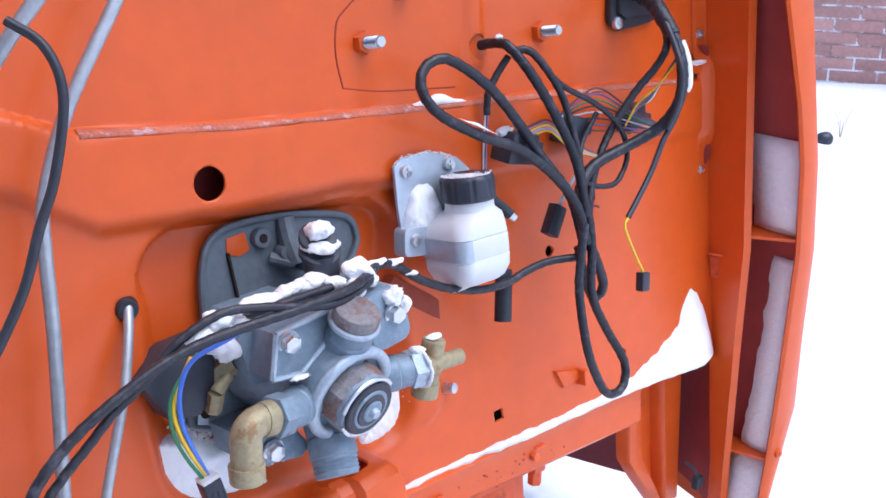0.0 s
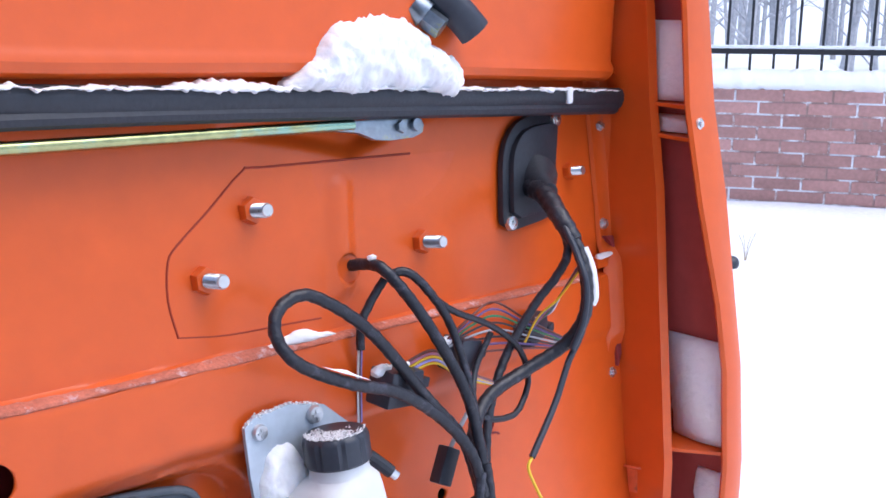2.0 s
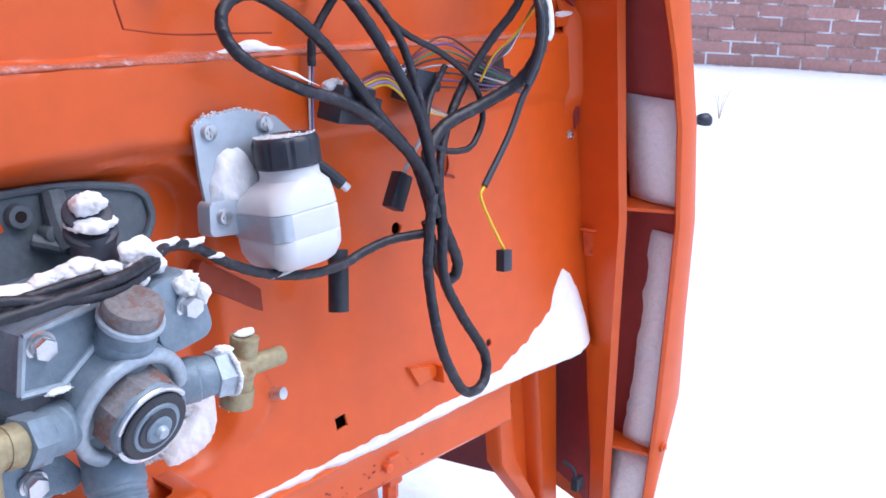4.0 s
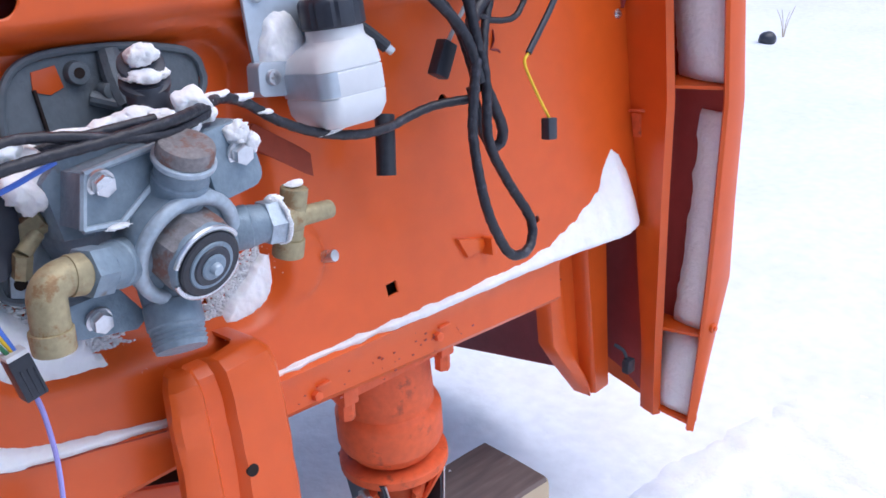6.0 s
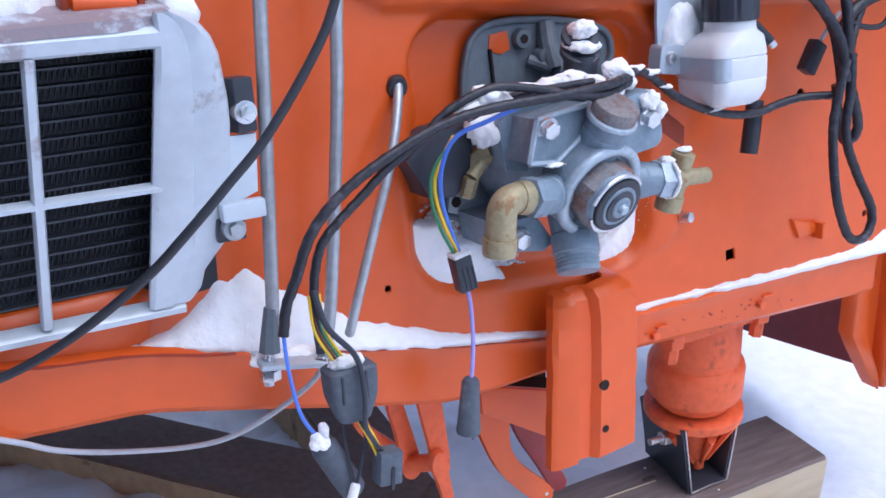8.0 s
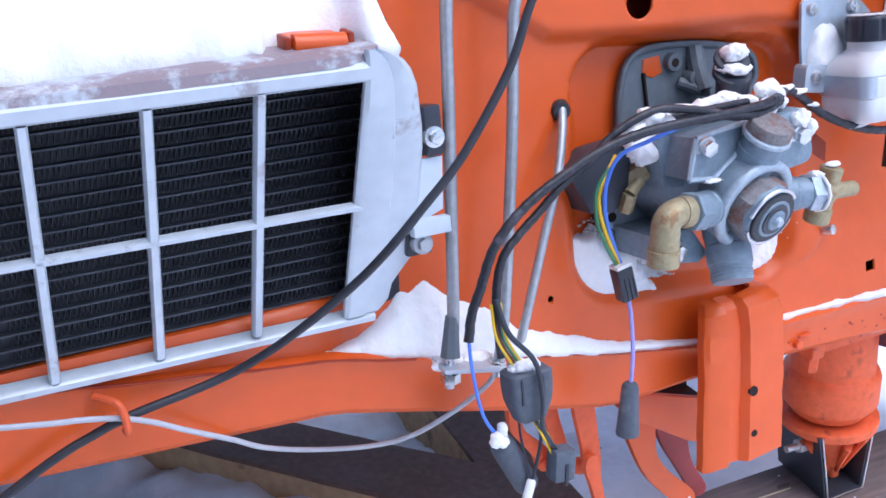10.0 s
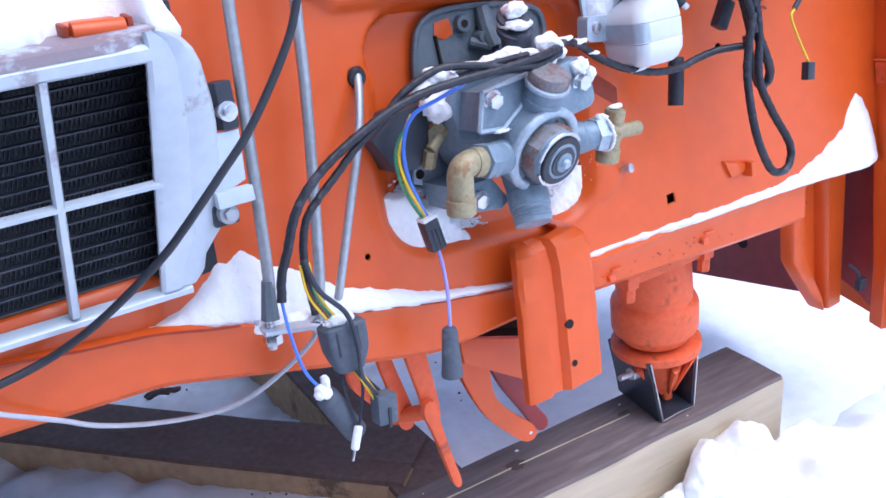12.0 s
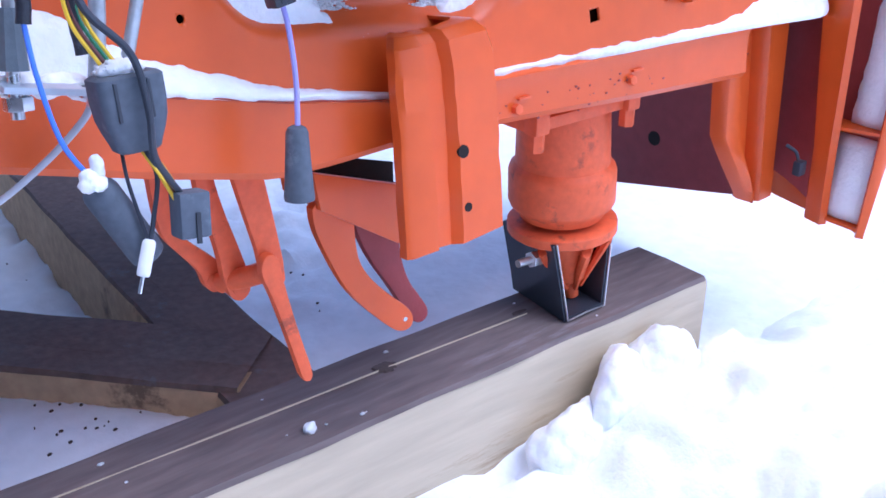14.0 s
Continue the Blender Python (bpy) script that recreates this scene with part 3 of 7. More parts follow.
# broken snow clods in front of the beam
def pile_z(x, y):
    p = Vector((x, y, 0))
    edge = 0.722 + 0.05 * step(0.99, 1.16, x) + 0.010 * noise.noise(p * 16)
    env = step(0.57, 0.74, x + 0.30 * (y - 0.70) * (y < 0.70) + 0.04 * noise.noise(p * 11)) * step(edge, edge - 0.035 - 0.10 * step(0.98, 1.1, x), y) * step(2.0, 1.2, x) * step(0.04, 0.22, y)
    z = 0
    for scale, hgt in ((8.0, 0.046), (19.0, 0.014)):
        w = p * scale + Vector((0.5 * noise.noise(p * 9), 0.5 * noise.noise(p * 9 + Vector((3, 1, 0))), 0))
        dist, cells = noise.voronoi(w)
        c = cells[0]
        lift = noise.cell(c * 3.1 + Vector((5, 2, 1)))
        tx, ty = noise.cell(c * 5.3), noise.cell(c * 7.7 + Vector((1, 1, 1)))
        z += hgt * (0.5 + 0.4 * lift + 0.45 * (tx * (w.x - c.x) + ty * (w.y - c.y))) * step(0.0, 0.42, dist[1] - dist[0])
    high = lerp(x, [(0.55, 0.0), (0.66, 0.018), (0.74, 0.044), (0.82, 0.058), (0.92, 0.054), (1.05, 0.036), (1.25, 0.016), (2.0, 0.0)])
    z *= 1 - 0.75 * step(0.88, 1.10, x)
    return ground_z(x, y) - 0.012 + env * (0.012 + high + z) + env * (0.007 * noise.noise(p * 24) + 0.003 * noise.noise(p * 70))


bm = B()
loft(bm, [[(x, y, pile_z(x, y)) for x in np.arange(0.50, 2.02, 0.008)] for y in np.arange(0.03, 0.98, 0.008)])
solo("snow_pile", bm, SNOW, "low heap of broken trampled snow before the beam", "snow", ONE, kind="stuff")
clods = [(0.690, 0.692, 0.074, 0.056, 0.074, 0.2), (0.772, 0.696, 0.086, 0.050, 0.084, 0.5), (0.848, 0.692, 0.080, 0.055, 0.072, -0.4)]
for k, (x, y, sx, sy, sz, turn) in enumerate(clods):
    bm = B()
    chunk(bm, (x, y, max(pile_z(x, y), ground_z(x, y)) - sz * 0.06), (sx, sy, sz), k * 3 + 1, turn)
    solo("snow_clod", bm, SNOW, "broken clod of snow lying before the timber beam", "snow clod", ONE, "snow clods")
rnd = random.Random(8)
bm = B()
for cx, cy, spread in ((0.256, 1.028, 0.030), (-0.047, 1.123, 0.03), (0.24, 0.96, 0.035), (0.05, 1.40, 0.06), (0.28, 1.60, 0.08), (0.60, 1.25, 0.10)):
    for k in range(13):
        x, y = rnd.gauss(cx, spread), rnd.gauss(cy, spread * 0.6)
        r = rnd.uniform(0.0008, 0.0030)
        lump(bm, (x, y, ground_z(x, y) + 0.0005), (r, r * 0.6, 0.002), 0.6, k + 70, 90, 2)
for x, y, sx, sy in ((0.214, 1.547, 0.026, 0.016), (0.047, 1.681, 0.030, 0.014), (0.283, 1.66, 0.022, 0.012), (0.12, 1.60, 0.012, 0.008), (0.20, 1.70, 0.014, 0.008)):
    for k in range(6):
        r = rnd.uniform(0.4, 0.8)
        px, py = x + rnd.gauss(0, sx * 0.5), y + rnd.gauss(0, sy * 0.5)
        lump(bm, (px, py, ground_z(px, py) + 0.002), (sx * r, sy * r, 0.008 * r), 0.6, k + 31, 60, 3)
solo("bark_litter", bm, CHIPS, "dark chips and litter frozen into the snow", "litter", ONE, kind="stuff")

# ---- the truck cab ----
cab = thing("truck_cab", (0.4, 1.2, 0.08), "orange truck cab front stripped of grille panels, standing on timbers", "truck cab")
LEDGE = [(-0.9, 0.62), (-0.2, 0.572), (0.05, 0.537), (0.15, 0.512), (0.25, 0.490), (0.35, 0.468), (0.46, 0.449), (0.6, 0.448), (0.85, 0.444), (1.17, 0.436)]
BEAD = [(0.0, 0.912), (0.22, 0.908), (0.28, 0.881), (0.424, 0.866), (0.737, 0.846), (1.144, 0.822), (1.3, 0.815)]
SWAGE = [(0.0, 0.93), (0.17, 0.868), (0.22, 0.847), (0.29, 0.802), (0.41, 0.794), (0.54, 0.792), (0.61, 0.783), (0.70, 0.774), (0.9, 0.766), (1.1, 0.756), (1.2, 0.75)]


def sd_round(x, y, cx, cy, hw, hh, r):
    qx, qy = abs(x - cx) - hw + r, abs(y - cy) - hh + r
    return math.hypot(max(qx, 0), max(qy, 0)) + min(max(qx, qy), 0) - r


def panel_w(u, v):
    w = 0.004 * noise.noise(Vector((u * 1.7, v * 1.7, 3)))* 0.5
    w += 0.013 * step(0.005, -0.004, v - lerp(u, BEAD)) * step(0.10, 0.28, u)
    fade = 0.45 + 0.55 * step(0.80, 0.60, u)
    w -= 0.013 * step(0.006, -0.010, v - lerp(u, SWAGE)) * fade
    d = sd_round(u - 0.10 * max(0.0, v - 0.64), v + 0.09 * (u - 0.45), 0.452, 0.646, 0.150, 0.140, 0.058)
    w -= 0.026 * step(0.003, -0.026 + 0.015 * step(0.70, 0.76, v), d)
    d = sd_round(u - 0.12 * (v - 0.94), v, 0.736, 0.935, 0.011, 0.054, 0.011)
    w += 0.0052 * step(0.008, -0.010, d)
    d = math.hypot((u - 0.60) / 1.0, (v - 0.548) / 1.0)
    w += 0.0045 * step(0.038, 0.034, d) * step(-0.01, 0.02, u - 0.60)
    d = abs(u - 0.76) / 0.16 + abs(v - 1.045) / 0.045
    w -= 0.010 * step(1.0, 0.6, d)
    return w


us = list(np.arange(0.024, 1.1405, 0.004))
vs_n = 170
rows = []
for k in range(vs_n + 1):
    rows.append([(u, (lo := lerp(u, LEDGE)) + (1.13 - lo) * k / vs_n, panel_w(u, lo + (1.13 - lo) * k / vs_n)) for u in us])
bm = B()
loft(bm, rows)
thicken(bm, 0.003)
panel = part("front_panel", bm, ORANGE, cab, "glossy orange pressed sheet with ledges and beads")

# holes through the panel
cutters = B()
cyl(cutters, (0.391, 0.821, -0.08), (0.391, 0.821, 0.08), 0.0155, seg=28)
cyl(cutters, (0.302, 0.728, -0.08), (0.302, 0.728, 0.08), 0.0105, seg=20)
cyl(cutters, (0.276, 0.540, -0.08), (0.276, 0.540, 0.08), 0.0035, seg=12)
cyl(cutters, (0.738, 0.905, -0.08), (0.738, 0.905, 0.08), 0.014, seg=20)
cyl(cutters, (0.814, 0.659, -0.08), (0.814, 0.659, 0.08), 0.0065, seg=12)
cyl(cutters, (0.935, 0.495, -0.08), (0.935, 0.495, 0.08), 0.0045, seg=12)
box(cutters, (0.711, 0.486, 0), (0.013, 0.013, 0.2), Euler((0, 0, 0.1)).to_matrix())
cutter = new("cutter", mesh_of("cutter", cutters, DARK, PM, root_of(cab)))
cutter.parent = cab
mod = panel.modifiers.new("holes", "BOOLEAN")
mod.operation, mod.object, mod.solver = "DIFFERENCE", cutter, "EXACT"
bpy.context.view_layer.update()
cut_mesh = bpy.data.meshes.new_from_object(panel.evaluated_get(bpy.context.evaluated_depsgraph_get()))
panel.modifiers.clear()
panel.data = cut_mesh
panel.data.materials.clear()
panel.data.materials.append(ORANGE)
bpy.data.objects.remove(cutter)

# near-black block close behind the square hole paints its depth dark
bm = B()
box(bm, (0.711, 0.486, -0.016), (0.06, 0.06, 0.020), bev=0.002)
part("hole_pocket", bm, DARK, cab, "near-black block painting in the shade behind the square hole")

# sheet to the left, below the radiator
bm = B()
rows = []
for k in range(12):
    rows.append([(u, lerp(u, LEDGE) + (max(0.58, lerp(u, LEDGE) + 0.006) - lerp(u, LEDGE)) * k / 11, -0.004) for u in np.arange(-0.75, 0.0301, 0.03)])
loft(bm, rows)
thicken(bm, 0.003)
part("lower_panel", bm, ORANGE, cab, "orange sheet below the radiator opening")

bm = B()
box(bm, (0.391, 0.821, -0.030), (0.09, 0.09, 0.006), bev=0.001)
part("inner_stiffener", bm, DARKRED, cab, "red-brown inner sheet behind the round hole")

# sheet over the radiator opening
bm = B()
loft(bm, [[(u, v, -0.004) for u in np.arange(-0.75, 0.0241, 0.06)] for v in (0.835, 0.93, 1.03, 1.13)])
thicken(bm, 0.003)
part("upper_panel", bm, ORANGE, cab, "orange sheet above the radiator opening")

# crease above the bead: a thin dark line paints in its shade
bm = B()
tube(bm, [(u, v, panel_w(u, v) + 0.0002) for u, v in ((0.30, 0.888), (0.414, 0.884), (0.553, 0.879), (0.60, 0.876))], 0.0013, 6, 6)
part("crease", bm, SEAM, panel, "thin dark line painting in the shade of a crease")

# reinforcement plate
bm = B()
prism(bm, [(0.556, 0.884), (0.552, 0.915), (0.557, 0.945), (0.568, 0.957), (0.64, 1.008), (0.835, 1.0), (1.123, 0.985), (1.123, 0.905), (1.123, 0.832), (0.9, 0.846), (0.7, 0.862)], 0.0, 0.0022, 0.0005)
plate_part = part("reinforcement_plate", bm, ORANGE, cab, "flat orange plate with cut corners")
bm = B()
tube(bm, [(0.5555, 0.884, 0.0020), (0.5515, 0.915, 0.0020), (0.5565, 0.945, 0.0020), (0.5675, 0.9575, 0.0020), (0.600, 0.980, 0.0020), (0.6395, 1.0085, 0.0020), (0.66, 1.0085, 0.0020), (0.835, 1.0005, 0.0020)], 0.0012, 6, 3)
tube(bm, [(0.5555, 0.884, 0.0018), (0.60, 0.8755, 0.0020), (0.66, 0.8705, 0.0022), (0.70, 0.867, 0.0022)], 0.0009, 6, 3)
part("plate_seam", bm, SEAM, plate_part, "dark open seam")

# cross member below the ledge
bm = B()
rows = []
BOT = [(-0.9, 0.53), (-0.2, 0.492), (0.04, 0.478), (0.13, 0.455), (0.246, 0.424), (0.34, 0.402), (0.40, 0.402), (0.45, 0.404), (0.6, 0.399), (0.76, 0.390), (1.02, 0.378)]
for u in np.arange(-0.75, 0.9701, 0.02):
    t, b = lerp(u, LEDGE), lerp(u, BOT)
    rows.append([(u, t + 0.004, -0.012), (u, t + 0.001, 0.004), (u, t - 0.004, 0.010), (u, t - 0.012, 0.006), (u, t * 0.6 + b * 0.4, 0.004), (u, b + 0.006, 0.002), (u, b, -0.004), (u, b + 0.004, -0.05), (u, b + 0.024, -0.16)])
loft(bm, rows)
thicken(bm, 0.003)
part("cross_member", bm, ORANGE, cab, "orange folded cross member under the panel")

bm = B()
tube(bm, [(u, lerp(u, LEDGE) - 0.0025 + 0.0008 * math.sin(u * 60), 0.0125) for u in np.arange(-0.30, 0.131, 0.03)], 0.0013, 6, 3, wob=0.6)
tube(bm, [(u, lerp(u, LEDGE) - 0.0025 + 0.0006 * math.sin(u * 70), 0.0125) for u in np.arange(0.20, 0.45, 0.03)], 0.0008, 6, 3, wob=0.8)
part("ledge_seam", bm, SEAM, cab, "dark open seam along the ledge")

# hatch above with its lower roll
bm = B()
HL = [(0.2, 1.115), (0.477, 1.095), (0.717, 1.083), (1.17, 1.05)]
rows = []
for u in list(np.arange(-0.7, 1.1101, 0.03)) + [1.125, 1.135, 1.142, 1.147, 1.150]:
    b = lerp(u, HL)
    e = step(1.125, 1.151, u)
    rows.append([(u, b + 0.010 * e, 0.000), (u, b - 0.004 + 0.010 * e, 0.034), (u, b - 0.001 + 0.010 * e, 0.043 - 0.012 * e), (u, b + 0.006 + 0.006 * e, 0.0475 - 0.014 * e), (u, b + 0.013, 0.047 - 0.015 * e), (u, b + 0.019, 0.0445 - 0.015 * e), (u, b + 0.15, 0.070 - 0.015 * e), (u, b + 0.4, 0.13 - 0.015 * e)])
loft(bm, rows)
thicken(bm, 0.003)
hatch = part("front_hatch", bm, ORANGE, cab, "glossy orange hatch above the rubber seal")
bm = B()
SEALV = [(0.3, 1.088), (0.476, 1.074), (0.719, 1.058), (1.19, 1.024)]
tube(bm, [(u, lerp(u, SEALV), 0.032) for u in (-0.6, -0.2, 0.1, 0.3, 0.5, 0.72, 0.95, 1.1, 1.17)], 0.0145, 12, 8, wob=0.03, flat=0.8)
seal = part("rubber_seal", bm, BLACK, cab, "black rubber seal under the hatch")
bm = B()
tube(bm, [(u, lerp(u, SEALV) - 0.011, 0.036) for u in (-0.6, 0.1, 0.5, 0.95, 1.14)], 0.007, 8, 8, flat=0.8)
part("seal_lip", bm, BLACK, cab)

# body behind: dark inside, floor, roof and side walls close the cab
# last entry: unseen near-black box added to shade the snow beneath it
for name, c, s, mt in (("cab_floor", (0.0, 1.175, 1.18), (2.28, 0.45, 0.02), BASEGREY), ("cab_back", (0.0, 1.415, 1.565), (2.3, 0.03, 0.79), ORANGE), ("cab_roof", (0.0, 1.175, 1.95), (2.3, 0.45, 0.03), ORANGE), ("side_wall", (1.16, 1.175, 1.56), (0.03, 0.44, 0.74), ORANGE), ("side_wall", (-1.16, 1.175, 1.56), (0.03, 0.44, 0.74), ORANGE), ("upper_front", (0.0, 0.97, 1.70), (2.3, 0.03, 0.48), ORANGE), ("shade_block", (-0.75, 1.59, 0.87), (1.75, 1.396, 0.56), DARK)):
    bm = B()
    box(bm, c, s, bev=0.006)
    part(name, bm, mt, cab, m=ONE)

# bulkhead in near-black: the gloom behind the panel sits in its colour
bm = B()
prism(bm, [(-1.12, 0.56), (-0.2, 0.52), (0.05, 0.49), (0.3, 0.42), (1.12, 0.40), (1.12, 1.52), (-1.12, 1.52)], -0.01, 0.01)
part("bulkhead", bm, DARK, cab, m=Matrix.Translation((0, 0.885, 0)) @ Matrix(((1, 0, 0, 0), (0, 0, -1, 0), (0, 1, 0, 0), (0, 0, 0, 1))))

# corner pillar: z, panel corner x, lip (x, y), outer lip (x, y), outer skin x
PIL = [(0.155, 1.137, 1.131, 0.671, 1.126, 0.615, 1.134), (0.20, 1.137, 1.128, 0.671, 1.131, 0.615, 1.150), (0.26, 1.138, 1.125, 0.671, 1.138, 0.615, 1.166), (0.36, 1.138, 1.121, 0.670, 1.146, 0.615, 1.196),
       (0.47, 1.138, 1.118, 0.670, 1.150, 0.615, 1.192), (0.60, 1.138, 1.120, 0.672, 1.155, 0.616, 1.194), (0.72, 1.144, 1.131, 0.690, 1.150, 0.622, 1.186), (0.80, 1.150, 1.135, 0.700, 1.142, 0.632, 1.180),
       (0.92, 1.154, 1.136, 0.711, 1.124, 0.652, 1.180), (1.02, 1.160, 1.145, 0.731, 1.130, 0.677, 1.186), (1.12, 1.166, 1.154, 0.746, 1.136, 0.690, 1.186), (1.30, 1.170, 1.160, 0.775, 1.14, 0.72, 1.186)]
bm = B()
rows = []
for z in (0.155, 0.20, 0.26, 0.36, 0.428, 0.434, 0.47, 0.60, 0.72, 0.80, 0.92, 1.02, 1.12, 1.30):
    c, mx, my = [lerp(z, [(p[0], p[k]) for p in PIL]) for k in (1, 2, 3)]
    py = 0.6499 + 0.1599 * z + 0.01
    if z < 0.43:
        c, py = mx + 0.005, my + lerp(z, [(0.155, 0.020), (0.26, 0.020), (0.36, 0.030), (0.43, 0.036)])
    rows.append([(c + 0.002, py + (0.03 if z > 0.43 else 0.004), z), (c, py, z), (c * 0.5 + mx * 0.5, py * 0.5 + my * 0.5, z), (mx + 0.002, my + 0.006, z), (mx, my, z), (mx + 0.006, my - 0.003, z), (mx + 0.013, my + 0.002, z), (mx + 0.02, my + 0.03, z)])
loft(bm, rows)
thicken(bm, 0.003)
pillar = part("corner_pillar", bm, ORANGE, cab, "orange corner pillar with open channel pockets", m=ONE)
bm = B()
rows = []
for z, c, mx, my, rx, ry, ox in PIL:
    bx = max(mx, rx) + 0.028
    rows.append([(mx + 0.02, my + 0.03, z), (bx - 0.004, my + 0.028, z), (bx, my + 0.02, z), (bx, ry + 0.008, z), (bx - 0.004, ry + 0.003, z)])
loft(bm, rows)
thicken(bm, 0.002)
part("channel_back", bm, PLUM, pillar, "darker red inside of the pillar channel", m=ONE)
bm = B()
rows = []
for z, c, mx, my, rx, ry, ox in PIL:
    bx = max(mx, rx) + 0.028
    g = max(0.004, ox - rx)
    rows.append([(bx - 0.004, ry + 0.006, z), (rx + 0.004, ry + 0.004, z), (rx, ry, z), (rx + 0.003, ry - 0.004, z), (rx + g * 0.5, ry - 0.008, z), (ox, ry - 0.004, z), (ox + 0.014, ry + 0.02, z), (ox + 0.02, ry + 0.06, z), (max(ox, 1.17) + 0.03, ry + 0.25, z), (max(ox, 1.17) + 0.03, 1.2, z)])
loft(bm, rows)
thicken(bm, 0.003)
part("outer_skin", bm, ORANGE, pillar, "rounded orange outer skin of the cab corner", m=ONE)


def pil(z):
    return [lerp(z, [(p[0], p[k]) for p in PIL]) for k in range(1, 7)]


for z, th in ((0.165, 0.004), (0.292, 0.004), (0.618, 0.004), (0.985, 0.004), (1.02, 0.004)):
    c, mx, my, rx, ry, ox = pil(z)
    bx = max(mx, rx) + 0.026
    bm = B()
    prism(bm, [(mx + 0.006, my + 0.024), (mx + 0.004, my), (rx + 0.004, ry + 0.004), (bx, ry + 0.006), (bx, my + 0.024)], z - th, z)
    part("channel_shelf", bm, ORANGE, pillar, m=ONE)
# bolts in the skin
for z in (0.300, 1.0):
    c, mx, my, rx, ry, ox = pil(z)
    bm = B()
    x = (rx + ox) / 2 if z < 0.5 else rx + 0.28 * (ox - rx)
    y = ry - 0.006 if z < 0.5 else ry - 0.0035
    cyl(bm, (x, ry + 0.0, z), (x, y - 0.004, z), 0.007, seg=6 if z > 0.5 else 16, bev=0.001)
    cyl(bm, (x, y - 0.004, z), (x, y - 0.006, z), 0.0035, seg=10)
    part("skin_bolt", bm, STEEL if z > 0.5 else ORANGE, pillar, m=ONE)
# flange strip where panel meets pillar, with the bulged stiffener
bm = B()
rows = []
for v in np.arange(0.45, 1.0801, 0.01):
    bul = 0.015 * step(0.715, 0.755, v) * step(0.862, 0.835, v)
    e = lerp(v, [(0.45, 1.106), (0.7, 1.112), (0.9, 1.125), (1.08, 1.126)])
    rows.append([(e, v, 0.004 + 0.5 * bul), (e + 0.003, v, 0.008 + 0.5 * bul), (1.140, v, 0.008 + bul), (1.147, v, 0.012 + bul), (1.150 + 0.4 * bul, v, 0.022 + bul), (1.158, v, 0.012)])
loft(bm, rows)
thicken(bm, 0.002)
part("corner_flange", bm, ORANGE, cab, "orange corner flange with a bulged stiffener")
bm = B()
prism(bm, [(1.105, 0.845), (1.152, 0.845), (1.152, 0.832), (1.105, 0.832)], 0.004, 0.016, 0.002)
part("flange_shelf", bm, ORANGE, cab)
for u, v in ((1.146, 0.998), (1.134, 0.882), (1.121, 0.702)):
    bm = B()
    cyl(bm, (u, v, 0.004), (u, v, 0.011), 0.0085, 0.006, 14)
    cyl(bm, (u, v, 0.011), (u, v, 0.014), 0.004, 0.003, 10)
    part("rivet", bm, STEEL, cab, "small zinc rivet")
# dark red wedges paint the shadows above and below the stiffener
for tri in ([(1.128, 0.868), (1.143, 0.866), (1.147, 0.846)], [(1.130, 0.748), (1.148, 0.758), (1.146, 0.735), (1.128, 0.708)]):
    bm = B()
    prism(bm, tri, 0.004, 0.0145)
    part("flange_shade", bm, DARKRED, cab, "dark red wedge painted as shadow beside the bulged stiffener")
# clip loop on the pillar wall
bm = B()
box(bm, (1.128, 0.563, 0.022), (0.004, 0.030, 0.018), bev=0.001)
tube(bm, [(1.128, 0.581, 0.010), (1.122, 0.583, 0.016), (1.122, 0.583, 0.030), (1.128, 0.581, 0.036)], 0.0018, 6, 4)
part("clip", bm, RUSTY, cab)

# studs: collar and bright threaded end
for u, v, ln, r in ((0.640, 0.974, 0.017, 0.0066), (0.585, 0.925, 0.022, 0.0066), (0.835, 0.913, 0.022, 0.0066), (1.082, 0.952, 0.013, 0.0056)):
    st = B()
    cyl(st, (u, v, 0.002), (u, v, 0.011), r * 1.9, r * 1.7, 6, 0.0015)
    collar = part("stud_collar", st, ORANGE, cab)
    st = B()
    prof = []
    for k in range(12):
        prof += [(k / 12, r * 0.96), (k / 12 + 0.04, r * 0.84)]
    prof.append((1.0, r * 0.8))
    rings(st, (u, v, 0.010), (u, v, 0.012 + ln), prof, 14)
    part("stud", st, STEEL, collar, "bright threaded steel stud")
# tab with a hole, square hole neighbour
bm = B()
prism(bm, [(0.803, 0.512), (0.855, 0.497), (0.838, 0.488), (0.815, 0.487)], 0.0, 0.016, 0.003)
box(bm, (0.846, 0.492, 0.016), (0.008, 0.02, 0.02), bev=0.002)
part("welded_tab", bm, ORANGE, cab)
# strap end in brown-orange: the shade on it is put into the colour
bm = B()
prism(bm, rounded(0.620, 0.650, 0.092, 0.021, 0.003, 3, -36), -0.012, 0.004, 0.0015)
part("bent_tab", bm, STRAP, cab, "orange strap end, browned to stand in for shade")
bm = B()
tube(bm, [(0.888, 0.690, 0.0), (0.893, 0.697, 0.008), (0.898, 0.706, 0.012), (0.901, 0.718, 0.010)], 0.0026, 8, 4, 0.0015, flat=0.5)
tube(bm, [(0.893, 0.697, 0.008), (0.902, 0.696, 0.012), (0.908, 0.692, 0.010)], 0.0022, 8, 4, 0.0012, flat=0.5)
part("torn_clip", bm, DARKRED, cab, "small torn red clip")

# channel bracket hanging before the member, with a pressed rib
bm = B()
rows, rough_rows = [], []
